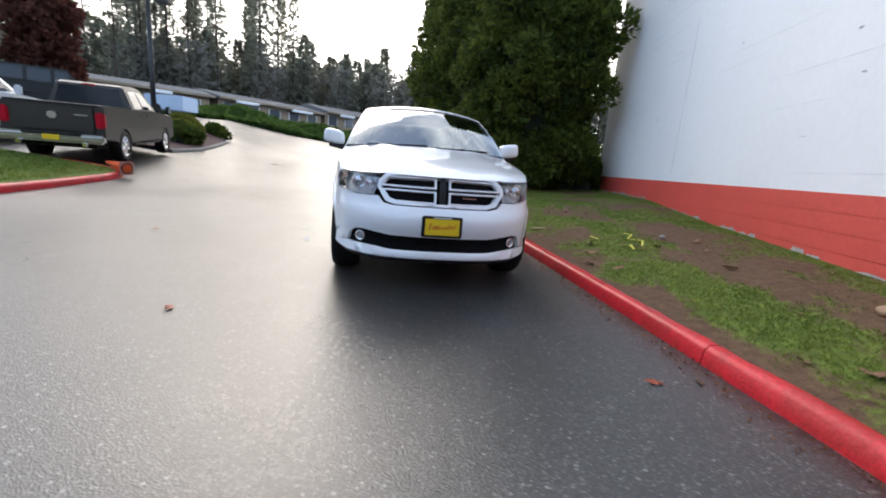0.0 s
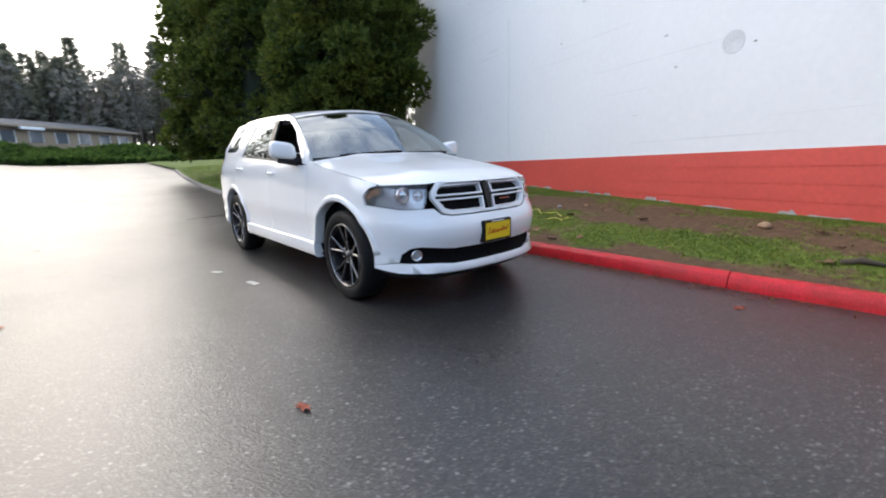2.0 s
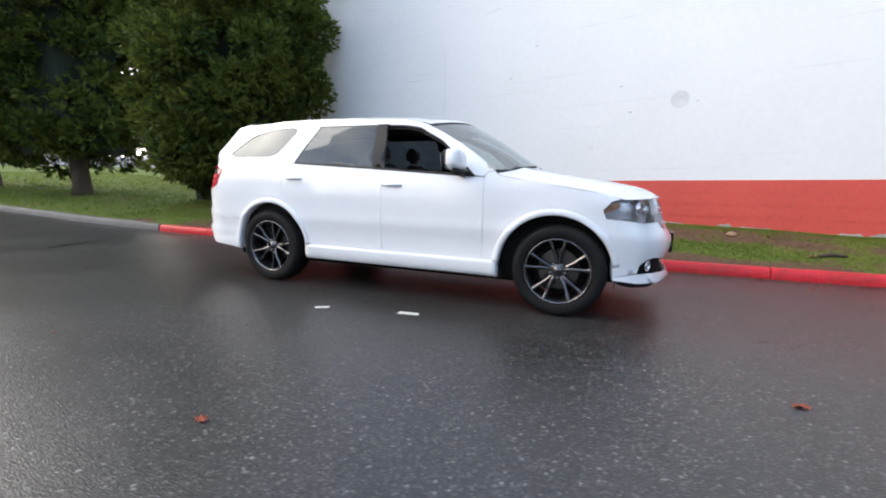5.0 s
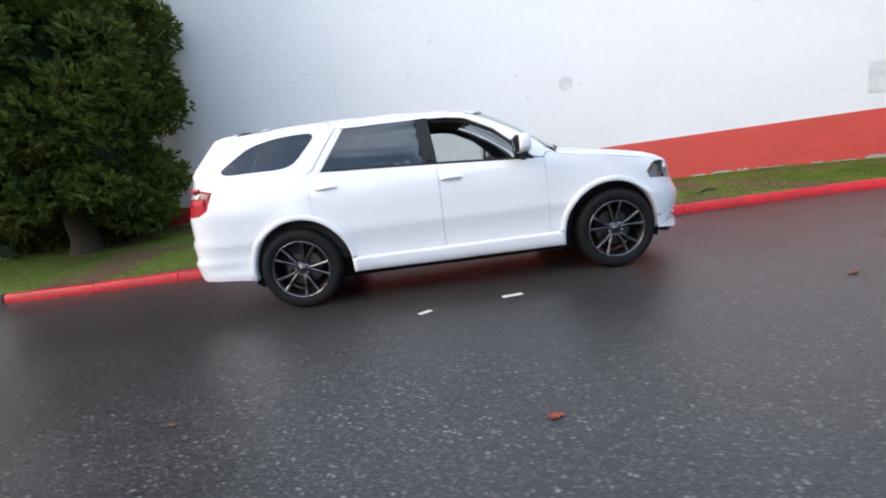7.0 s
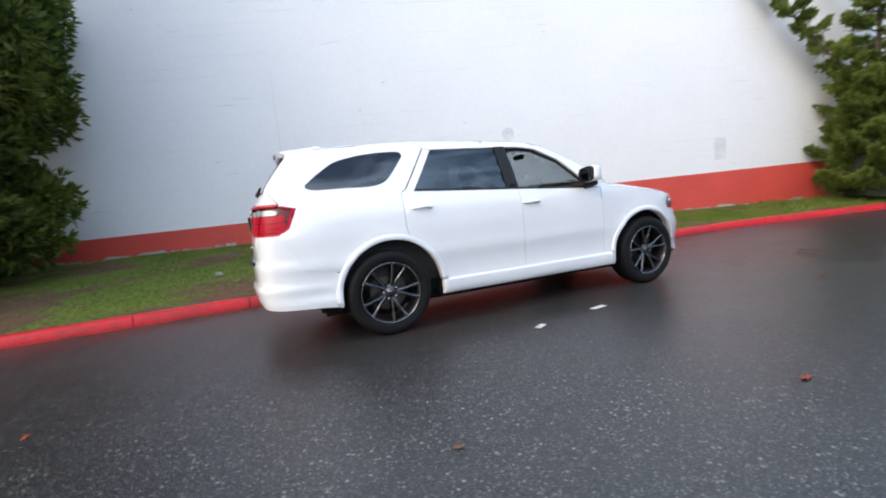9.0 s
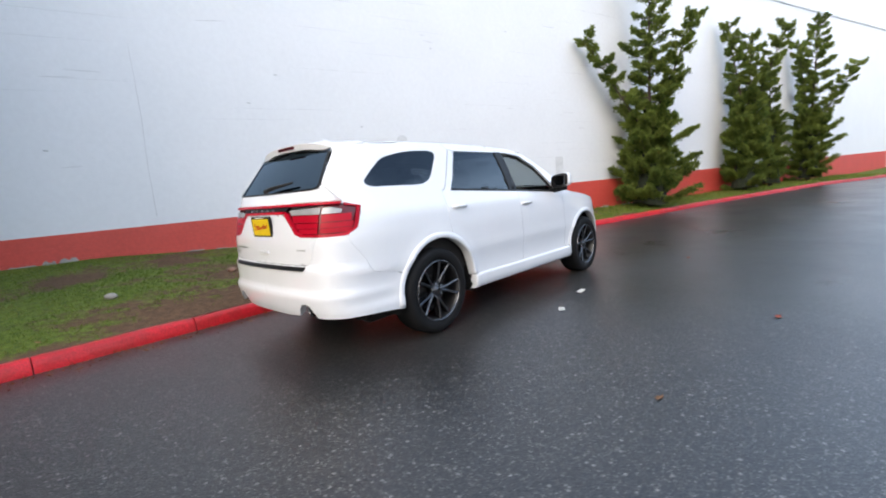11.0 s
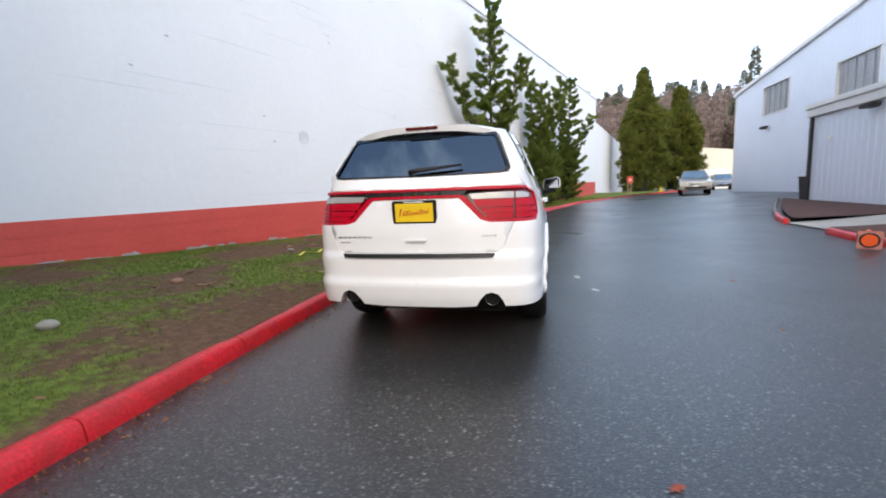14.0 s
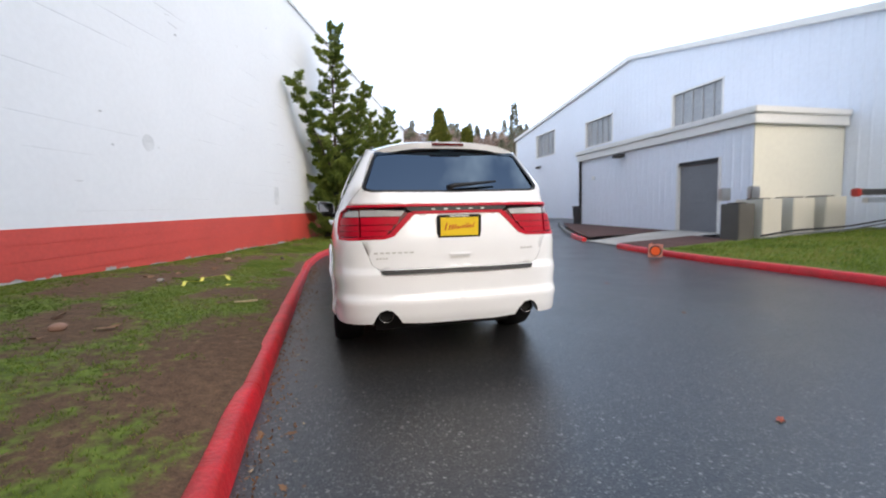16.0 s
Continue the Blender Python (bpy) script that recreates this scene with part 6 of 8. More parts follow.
def juniper(x, y, tops, seed, label, base_r=0.95, group="junipers along the white wall"):
    """An upswept juniper: leaders (tip x, y, z, side reach) carrying rising branches, each a plume of spiky shoots."""
    tree = thing("tree", label, "tree", at=pose(x, y, lawn_z(x, y)), group=group)
    rg = random.Random(seed)
    room = (wall_x(y) - x) * 0.9
    cs, ds = [], []

    def shoot(p, d, ln, thick):
        """A tapering plume of needles along a rising line."""
        n = max(6, int(ln * 215 * thick / 0.1))
        for k in range(n):
            s = (k + rg.random()) / n
            r = thick * (1.15 - s) * rg.uniform(0.2, 1.0)
            a = rg.uniform(0, 6.28)
            o = Vector((math.cos(a), math.sin(a), rg.uniform(-0.6, 0.6)))
            q = p + d * ln * s + o * r
            if q.x < room + (q.y * WALL_B):
                cs.append(tuple(q)), ds.append(tuple(d * 0.9 + o * 0.65))

    def branch(p, a, ln, rise, thick):
        d = Vector((math.cos(a), math.sin(a), rise)).normalized()
        e = p + d * ln
        mid = p.lerp(e, 0.5) - Vector((0, 0, 0.10 * ln))
        part("branch", tube([tuple(p), tuple(mid), tuple(e)], [0.02, 0.014, 0.005], 5), BARK, tree)
        m = max(3, int(ln / 0.11))
        for k in range(m):
            s = 0.25 + 0.75 * (k + 1) / m
            q = p.lerp(mid, s * 2) if s < 0.5 else mid.lerp(e, s * 2 - 1)
            b = a + rg.choice((-1, 1)) * rg.uniform(0.3, 1.1)
            shoot(q, Vector((math.cos(b), math.sin(b), rise + rg.uniform(0.0, 0.7))).normalized(), rg.uniform(0.14, 0.30) * (1.25 - 0.6 * s), thick)
        shoot(mid.lerp(e, 0.5), Vector((math.cos(a), math.sin(a), rise + 0.6)).normalized(), 0.3, thick * 0.9)

    for j, (tx, ty, tz, rr) in enumerate(tops):
        fork = 0.0 if j == 0 else 0.30
        pts = [Vector((0, 0, tz * fork)), Vector((tx * 0.18, ty * 0.18, tz * (fork + (1 - fork) * 0.33))), Vector((tx * 0.6, ty * 0.6, tz * (fork + (1 - fork) * 0.66))), Vector((tx, ty, tz))]
        part("leader", tube([tuple(p) for p in pts], [0.09, 0.06, 0.035, 0.008] if j == 0 else [0.05, 0.035, 0.022, 0.006], 7), BARK, tree)
        n = int(tz * (1 - fork) * (11 if j == 0 else 9))
        for i in range(n):
            t = (i + rg.random()) / n
            k = min(2, int(t * 3))
            p = pts[k].lerp(pts[k + 1], t * 3 - k)
            a = i * 2.4 + rg.uniform(-0.5, 0.5)
            reach = rr * (1 - 0.78 * t) * rg.uniform(0.6, 1.25)
            if rg.random() < 0.12:
                reach *= 1.5
            branch(p, a, max(0.22, reach), rg.uniform(0.1, 0.7), 0.105 + 0.06 * (1 - t))
        shoot(pts[2].lerp(pts[3], 0.5), (pts[3] - pts[2]).normalized(), (pts[3] - pts[2]).length * 0.55, 0.09)
    for i in range(int(70 * base_r)):          # the bushy foot
        t = rg.random()
        branch(Vector((0, 0, 0.15 + 2.7 * t)), rg.uniform(0, 6.28), base_r * rg.uniform(0.55, 1.05) * (1 - 0.3 * t), rg.uniform(0.15, 0.6), 0.13)
    part("crown", sprays("crown", np.array(cs), np.array(ds), LEAF_GREEN, 3, 0.085, 0.014, 0.55, seed), LEAF_GREEN, tree)
    part("crown_shade_core", dense_core(0.15, 3.2, lambda t: base_r * (1 - 0.8 * t), seed, 0.5), BLACK_GREEN, tree)


juniper(0.95, -10.5, [(0.0, -0.1, 7.4, 1.4), (1.15, 1.9, 5.0, 0.35), (-1.15, -0.3, 5.5, 0.35)], 5, "upswept green juniper with open leaders against the white wall", 1.05)
juniper(-0.7, -17.0, [(-0.15, 0.0, 5.9, 1.0), (0.55, 0.7, 6.4, 0.55), (-1.15, -0.5, 6.1, 0.6)], 8, "many-topped green juniper against the white wall", 0.95)
juniper(-2.4, -23.4, [(-0.2, 0.0, 7.3, 1.25), (0.5, 0.8, 6.4, 0.35), (-1.6, -0.4, 5.2, 0.4)], 13, "slim upswept juniper against the white wall", 0.95)
juniper(-1.3, -19.5, [(0.1, 0.1, 5.0, 0.55)], 21, "small juniper with browned tips against the white wall", 0.7)


def hedge_tree(x, y, h, r, seed, label):
    tree = thing("tree", label, "tree", at=pose(x, y, ground_z(x, y)), group="clipped cypresses at the drive's end")

    def radius(t):
        return r * (0.92 + 0.08 * min(1, t / 0.2)) * (1 - 0.8 * step(0.5, 0.93, t)) if t < 0.97 else 0.05
    cl = column_crown(0.3, h, radius, seed, 0.55, 560)
    c, d = clump_points(cl, 34, seed)
    part("crown", sprays("crown", c, d + np.array([0, 0, 0.5]), LEAF_HEDGE, 6, 0.26, 0.05, 0.7, seed), LEAF_HEDGE, tree)
    part("crown_shade_core", dense_core(0.1, h, radius, seed, 0.68), BLACK_GREEN, tree)
    part("trunk", tube([(0, 0, -0.2), (0, 0, h * 0.6)], [0.25, 0.1], 8), BARK, tree)


hedge_tree(-12.2, -49.5, 13.8, 2.1, 31, "tall clipped conical cypress browned at the top")
hedge_tree(-18.6, -58.5, 13.3, 2.3, 37, "tall clipped conical cypress browned at the top")


def wood(name, spots, mat, label, category, seed, cone=True, per=90, length=1.0):
    """Far trees as one mass: (x, y, z, height, radius) each."""
    rg = np.random.default_rng(seed)
    cs, ds, stems = [], [], bmesh.new()
    for x, y, z, h, r in spots:
        n = int(per * h / 18)
        t = rg.random(n) ** (0.8 if cone else 1.0)
        a = rg.uniform(0, 2 * np.pi, n)
        if cone:
            q = r * (1 - t) ** 0.9 * rg.uniform(0.25, 1.0, n)
            zz = z + h * (0.12 + 0.88 * t)
        else:
            q = r * np.sqrt(1 - (1.6 * t - 0.8) ** 2) * rg.uniform(0.2, 1, n)
            zz = z + h * (0.2 + 0.8 * t)
        cs.append(np.stack([x + q * np.cos(a), y + q * np.sin(a), zz], 1))
        ds.append(np.stack([np.cos(a), np.sin(a), np.full(n, -0.15 if cone else 0.8)], 1))
        tube([(x, y, z - 1), (x, y, z + h * 0.9)], [0.3, 0.05], 5, stems)
    ob = thing(name, label, category, kind="stuff")
    part("leaves", sprays("leaves", np.concatenate(cs), np.concatenate(ds), mat, 3, length, length * 0.2, 0.7, seed), mat, ob)
    part("stems", stems, BARK, ob)


_r = random.Random(77)
spots = []
for i in range(270):                     # fir wood behind the shops
    x, y = _r.uniform(-75, 62), _r.uniform(88, 135)
    spots.append((x, y, 5.0, _r.uniform(11, 18), _r.uniform(2.2, 4.0)))
wood("fir_wood", spots, LEAF_FAR, "dark fir wood behind the low shops with mist in its leaf colour", "woods", 4, True, 420, 0.95)
spots = [(_r.uniform(-54, -18), _r.uniform(84, 104), 5.0, _r.uniform(28, 42), _r.uniform(1.8, 3.0)) for i in range(26)] + [(_r.uniform(-62, -34), _r.uniform(60, 75), 5.0, _r.uniform(20, 30), _r.uniform(1.8, 2.8)) for i in range(12)]
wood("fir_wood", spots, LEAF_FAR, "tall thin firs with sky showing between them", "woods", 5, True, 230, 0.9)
spots = [(_r.uniform(-70, 34), _r.uniform(80, 110), 5.0, _r.uniform(9, 15), _r.uniform(2, 4)) for i in range(50)]
wood("bare_wood", spots, LEAF_GREY, "grey-brown leafless trees among the firs", "woods", 6, False, 300, 0.8)


def hill_z(x, y):
    return ground_z(x, -90) + 0.30 * max(0.0, -92 - y) + 1.5 * noise.noise(Vector((x * 0.03, y * 0.03, 4)))


# Lighter than soil: distance mist is mixed into the hillside colour.
HILL_SOIL = material("hazed_brown_hillside", (0.20, 0.145, 0.115), 0.95, vary=0.3, scale=0.5, second=(0.15, 0.13, 0.09))
thing("hillside", "brown wooded hillside past the drive's end", "hill", kind="structure", me=sheet("hillside", list(np.linspace(-130, 60, 40)), list(np.linspace(-200, -90, 24)), lambda x, y: hill_z(x, y) - 0.4 - 6 * step(-93, -90, y), HILL_SOIL))
spots = [(x, y, hill_z(x, y), _r.uniform(10, 17), _r.uniform(2.0, 3.4)) for x, y in [(_r.uniform(-110, 40), _r.uniform(-185, -110)) for i in range(110)]]
spots.append((-44, -100, 2.0, 27, 3.0))
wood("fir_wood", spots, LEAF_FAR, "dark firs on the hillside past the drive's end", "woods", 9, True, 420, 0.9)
spots = [(x, y, hill_z(x, y), _r.uniform(8, 13), _r.uniform(2.5, 4.2)) for x, y in [(_r.uniform(-100, 30), _r.uniform(-165, -98)) for i in range(300)]]
wood("bare_wood", spots, LEAF_BROWN, "reddish-brown bare trees on the hillside", "woods", 12, False, 380, 0.9)
spots = [(_r.uniform(34, 90), _r.uniform(20, 80), 1.0, _r.uniform(10, 20), _r.uniform(2.5, 4)) for i in range(30)]
wood("fir_wood", spots, LEAF_FAR, "dark firs beyond the lawn", "woods", 15, True, 300, 0.9)
spots = [(-75 + _r.uniform(-15, 15), _r.uniform(-40, 60), 1.0, _r.uniform(12, 22), _r.uniform(3, 5)) for i in range(40)]
wood("fir_wood", spots, LEAF_FAR, "dark firs west of the metal building", "woods", 19, True, 300, 0.9)

# ---- other vehicles, shops, planted bank, street things ----
def paint(name, color, rough=0.35, coat=0.8, metal=0.0):
    return material(name, color, rough, metal, vary=0.03, scale=3, coat=coat)


TRUCK_PAINT = paint("taupe_metal_paint", (0.034, 0.029, 0.025), 0.5, 0.12, 0.2)
JEEP_PAINT = paint("black_green_paint", (0.008, 0.010, 0.009), 0.7, 0.0)
SILVER_PAINT = paint("champagne_silver_paint", (0.36, 0.34, 0.30), 0.35, 0.8, 0.5)
PALE_BLUE = material("pale_blue_panel", (0.50, 0.60, 0.72), 0.6, vary=0.05)
CAR_GLASS = material("dark_side_glass", (0.015, 0.02, 0.026), 0.08, vary=0.1, spec=0.35)
# Blue base colour stands in for the sky mirrored in the windscreen.
CAR_GLASS_BLUE = material("painted_sky_windscreen", (0.2, 0.34, 0.48), 0.06, vary=0.2, coat=0.5)


def simple_wheel(parent, x, y, r, w, sd, rim=None):
    wh = new("wheel")
    wh.parent = parent
    wh.matrix_basis = pose(x, y, r)
    ax = Matrix.Rotation(radians(90 * sd), 4, "Y")
    t = lathe([(r * 0.62, -w / 2), (r * 0.93, -w / 2), (r, -w / 3), (r, w / 3), (r * 0.93, w / 2), (r * 0.64, w / 2 - 0.01)], 28, closed=True)
    t.transform(ax)
    part("tyre", t, TYRE, wh, smooth=True)
    q = lathe([(r * 0.66, -w / 4), (r * 0.66, w / 2 - 0.015), (r * 0.6, w / 2 - 0.01), (r * 0.56, w / 2 - 0.05), (r * 0.2, w / 2 - 0.04), (r * 0.16, w / 2 - 0.01), (0.005, w / 2 - 0.008)], 28)
    q.transform(ax)
    rm = part("rim", q, rim or STEEL, wh, smooth=True)
    for k in range(5):
        a = 2 * math.pi * k / 5
        s = box(r * 0.18, r * 0.6, -0.035, 0.035, w / 2 - 0.04, w / 2 - 0.012, 0.008)
        s.transform(ax @ Matrix.Rotation(a, 4, "Z"))
        part("spoke", s, rim or STEEL, rm)


def prism(profile, half, top_half=None, belt=None, bevel=0.03):
    """A body from a side profile of (y, z), narrowing above the belt line to top_half."""
    bm = bmesh.new()
    rows = []
    zt = max(z for _, z in profile)
    for sx in (1, -1):
        row = []
        for y, z in profile:
            h = half if not belt or z <= belt else half + (top_half - half) * (z - belt) / (zt - belt)
            row.append(bm.verts.new((sx * h, y, z)))
        rows.append(row)
    n = len(profile)
    for i in range(n):
        bm.faces.new((rows[0][i], rows[0][(i + 1) % n], rows[1][(i + 1) % n], rows[1][i]))
    bm.faces.new(rows[0][::-1]), bm.faces.new(rows[1])
    if bevel:
        bmesh.ops.bevel(bm, geom=bm.edges[:], offset=bevel, segments=2, affect="EDGES", clamp_overlap=True)
    return bm


def side_pane(parent, pts, half, top_half, belt, zt, mat, name="side_window", lift=0.006):
    for sx in (1, -1):
        bm = bmesh.new()
        vs = []
        for d in (lift, -0.03):
            for y, z in pts:
                h = half if z <= belt else half + (top_half - half) * (z - belt) / (zt - belt)
                vs.append(bm.verts.new((sx * (h + d), y, z)))
        n = len(pts)
        bm.faces.new(vs[:n])
        for i in range(n):
            bm.faces.new((vs[i], vs[(i + 1) % n], vs[n + (i + 1) % n], vs[n + i]))
        part(name, bm, mat, parent)


def arch_cut(y, r, n=9):
    return [(y + r * math.cos(math.pi * k / n), 0.40 + r * math.sin(math.pi * k / n)) for k in range(n + 1)]


def pickup(at, mat, label, canopy=True):
    """A crew-cab pickup, front towards +y, rear axle at the origin."""
    t = thing("pickup_truck", label, "truck", at=at, group="parked pickups")
    lower = [(-1.22, 0.62), (-0.52, 0.55)] + [(-0.47, 0.5)] + list(reversed(arch_cut(0.0, 0.47))) + [(0.52, 0.5), (3.05, 0.5)] + list(reversed(arch_cut(3.57, 0.47))) + [(4.12, 0.5), (4.5, 0.55), (4.55, 1.0), (4.45, 1.2), (3.0, 1.32), (2.6, 1.34), (-1.22, 1.34)]
    part("body", prism(lower, 0.99, bevel=0.025), mat, t)
    cab = [(0.72, 1.30), (0.80, 1.90), (1.0, 1.96), (1.9, 1.97), (2.15, 1.90), (2.85, 1.32)]
    part("cab", prism(cab, 0.97, 0.72, 1.34), mat, t)
    side_pane(t, [(0.92, 1.38), (1.0, 1.82), (1.55, 1.84), (1.57, 1.38)], 0.97, 0.72, 1.34, 1.97, CAR_GLASS)
    side_pane(t, [(1.65, 1.38), (1.63, 1.84), (2.0, 1.83), (2.5, 1.40)], 0.97, 0.72, 1.34, 1.97, CAR_GLASS)
    rw = bmesh.new()
    vs = [rw.verts.new(q) for q in ((-0.78, 0.705, 1.40), (0.78, 0.705, 1.40), (0.66, 0.775, 1.84), (-0.66, 0.775, 1.84))]
    rw.faces.new(vs)
    bmesh.ops.solidify(rw, geom=rw.faces[:], thickness=0.02)
    part("rear_window", rw, CAR_GLASS, t)
    part("cab_light", box(-0.14, 0.14, 0.74, 0.79, 1.88, 1.92, 0.006), TAIL_RED, t)
    part("bed_cover", box(-0.93, 0.93, -1.20, 0.70, 1.34, 1.385, 0.02), DARK, t, "black bed cover")
    part("tailgate", box(-0.80, 0.80, -1.255, -1.215, 0.74, 1.33, 0.02), mat, t)
    part("tailgate_emblem", box(-0.09, 0.09, -1.268, -1.25, 1.02, 1.17, 0.03), STEEL, t, "bright emblem plate")
    part("tailgate_badge", box(0.42, 0.68, -1.262, -1.25, 1.12, 1.15, 0.004), STEEL, t)
    part("rear_bumper", box(-1.0, 1.0, -1.42, -1.20, 0.50, 0.70, 0.05, segments=3), STEEL, t, "chrome step bumper")
    part("bumper_step", box(-0.55, 0.55, -1.43, -1.22, 0.665, 0.715, 0.015), DARK, t)
    for sd in (1, -1):
        part("tail_light", box(sd * 0.90 - 0.09, sd * 0.90 + 0.095, -1.26, -1.10, 0.86, 1.22, 0.03), TAIL_RED, t, "red tail light")
        part("exhaust_tip", tube([(sd * 0.62, -1.25, 0.47), (sd * 0.62, -1.42, 0.47)], 0.05, 14), CHROME, t)
        part("door_handle", box(sd * 1.0 - 0.015, sd * 1.0 + 0.02, 1.1, 1.28, 1.18, 1.22, 0.01), mat, t)
        part("door_handle", box(sd * 1.0 - 0.015, sd * 1.0 + 0.02, 2.05 - 0.3, 2.05 - 0.12, 1.18, 1.22, 0.01), mat, t)
        part("mirror", box(sd * 1.1 - 0.09, sd * 1.1 + 0.09, 2.38, 2.5, 1.32, 1.6, 0.04), mat, t)
        part("side_step", box(sd * 0.93 - 0.06, sd * 0.93 + 0.06, 0.7, 2.9, 0.40, 0.45, 0.015), DARK, t)
        part("headlight", box(sd * 0.85 - 0.13, sd * 0.85 + 0.13, 4.40, 4.52, 0.95, 1.15, 0.03), TAIL_CLEAR, t)
        for y in (0.0, 3.57):
            simple_wheel(t, sd * 0.86, y, 0.405, 0.27, sd, CHROME)
            part("wheel_well", box(sd * 0.70 - 0.2, sd * 0.70 + 0.2, y - 0.46, y + 0.46, 0.42, 0.86), BLACK, t)
    part("licence_plate", box(-0.16, 0.16, -1.435, -1.415, 0.545, 0.665, 0.004), YELLOW, t, "yellow dealer plate")
    part("underbody", box(-0.75, 0.75, -1.1, 4.3, 0.38, 0.56), BLACK, t)
    return t


_tilt = math.degrees(math.atan2(ground_z(-8.6, 10.5) - ground_z(-8.04, 6.9), 3.6))
pickup(pose(-8.04, 6.87, ground_z(-8.0, 6.9) - 0.02, rx=_tilt, rz=8.7), TRUCK_PAINT, "taupe crew-cab pickup with chrome bumper and yellow plate")
pickup(pose(-11.35, 6.2, ground_z(-11.3, 6.2), rx=_tilt, rz=8.7), paint("white_truck_paint", (0.72, 0.73, 0.75)), "white pickup with chrome bumper parked on the slope")


def boxy_suv(at):
    s = thing("off_road_car", "black boxy off-road car with a pale hood reflection", "car", at=at)
    low = [(-2.0, 0.55), (-1.75, 0.5)] + list(reversed(arch_cut(-1.25, 0.45))) + [(-0.75, 0.5), (0.75, 0.5)] + list(reversed(arch_cut(1.3, 0.45))) + [(1.8, 0.5), (2.1, 0.6), (2.1, 1.12), (0.75, 1.2), (-2.0, 1.2)]
    part("body", prism(low, 0.84), JEEP_PAINT, s)
    part("hard_top", prism([(-1.98, 1.18), (-1.9, 1.82), (0.25, 1.84), (0.7, 1.19)], 0.82, 0.72, 1.2), JEEP_PAINT, s)
    for a, b in ((-1.85, -1.05), (-0.95, -0.25), (-0.15, 0.35)):
        side_pane(s, [(a, 1.28), (a + 0.03, 1.74), (b - (0.1 if b > 0 else 0), 1.74), (b, 1.28)], 0.82, 0.72, 1.2, 1.84, CAR_GLASS)
    for sd in (1, -1):
        for y in (-1.25, 1.3):
            simple_wheel(s, sd * 0.78, y, 0.41, 0.26, sd)
            part("fender_flare", box(sd * 0.88 - 0.06, sd * 0.88 + 0.06, y - 0.5, y + 0.5, 0.84, 0.9, 0.02), DARK, s)
    part("spare_wheel", lathe([(0.38, 0), (0.40, 0.06), (0.40, 0.2), (0.34, 0.24)], 24), TYRE, s).matrix_basis = pose(0, -2.0, 1.0, rx=90)


boxy_suv(pose(-13.4, 15.0, ground_z(-13.9, 15.0), rz=-60))


def sedan(at, mat, label):
    """A parked saloon, front towards +y, its middle at the origin."""
    s = thing("car", label, "car", at=at, group="cars at the drive's end")
    low = [(-2.35, 0.35), (-1.9, 0.3)] + list(reversed(arch_cut(-1.4, 0.38))) + [(-0.98, 0.28), (0.98, 0.28)] + list(reversed(arch_cut(1.4, 0.38))) + [(1.9, 0.28), (2.38, 0.32), (2.42, 0.6), (2.32, 0.78), (1.0, 0.97), (-1.75, 1.0), (-2.32, 0.92)]
    part("body", prism(low, 0.90, bevel=0.05), mat, s)
    part("cabin", prism([(-1.75, 0.97), (-1.05, 1.40), (-0.2, 1.46), (0.35, 1.42), (1.15, 0.95)], 0.86, 0.60, 0.99), mat, s)
    side_pane(s, [(-1.35, 1.02), (-0.95, 1.35), (-0.25, 1.38), (-0.25, 1.02)], 0.86, 0.60, 0.99, 1.46, CAR_GLASS)
    side_pane(s, [(-0.18, 1.02), (-0.18, 1.38), (0.25, 1.36), (0.85, 1.02)], 0.86, 0.60, 0.99, 1.46, CAR_GLASS)
    w = bmesh.new()
    w.faces.new([w.verts.new(q) for q in ((-0.76, 1.10, 1.0), (0.76, 1.10, 1.0), (0.60, 0.38, 1.415), (-0.60, 0.38, 1.415))])
    bmesh.ops.solidify(w, geom=w.faces[:], thickness=-0.02)
    part("windscreen", w, CAR_GLASS_BLUE, s)
    part("grille", box(-0.42, 0.42, 2.36, 2.43, 0.56, 0.70, 0.02), CHROME, s)
    part("lower_grille", box(-0.6, 0.6, 2.36, 2.425, 0.36, 0.48, 0.02), DARK, s)
    part("licence_plate", box(-0.15, 0.15, 2.42, 2.44, 0.47, 0.56), WHITE_TRIM, s)
    for sd in (1, -1):
        part("headlight", box(sd * 0.68 - 0.17, sd * 0.68 + 0.17, 2.2, 2.385, 0.60, 0.76, 0.04), TAIL_CLEAR, s)
        part("mirror", box(sd * 0.98 - 0.09, sd * 0.98 + 0.09, 0.72, 0.86, 0.98, 1.12, 0.04), mat, s)
        for y in (-1.4, 1.4):
            simple_wheel(s, sd * 0.80, y, 0.33, 0.21, sd)
            part("wheel_well", box(sd * 0.72 - 0.14, sd * 0.72 + 0.14, y - 0.36, y + 0.36, 0.36, 0.7), BLACK, s)


sedan(pose(-11.3, -28.3, ground_z(-11.3, -28), rz=-14) @ Matrix.Diagonal((1.03, 1.0, 1.13, 1)), SILVER_PAINT, "champagne silver saloon parked facing up the drive")
sedan(pose(-17.3, -40.0, ground_z(-17.3, -40), rz=-14), paint("grey_paint", (0.3, 0.31, 0.33)), "grey car parked behind the silver saloon")

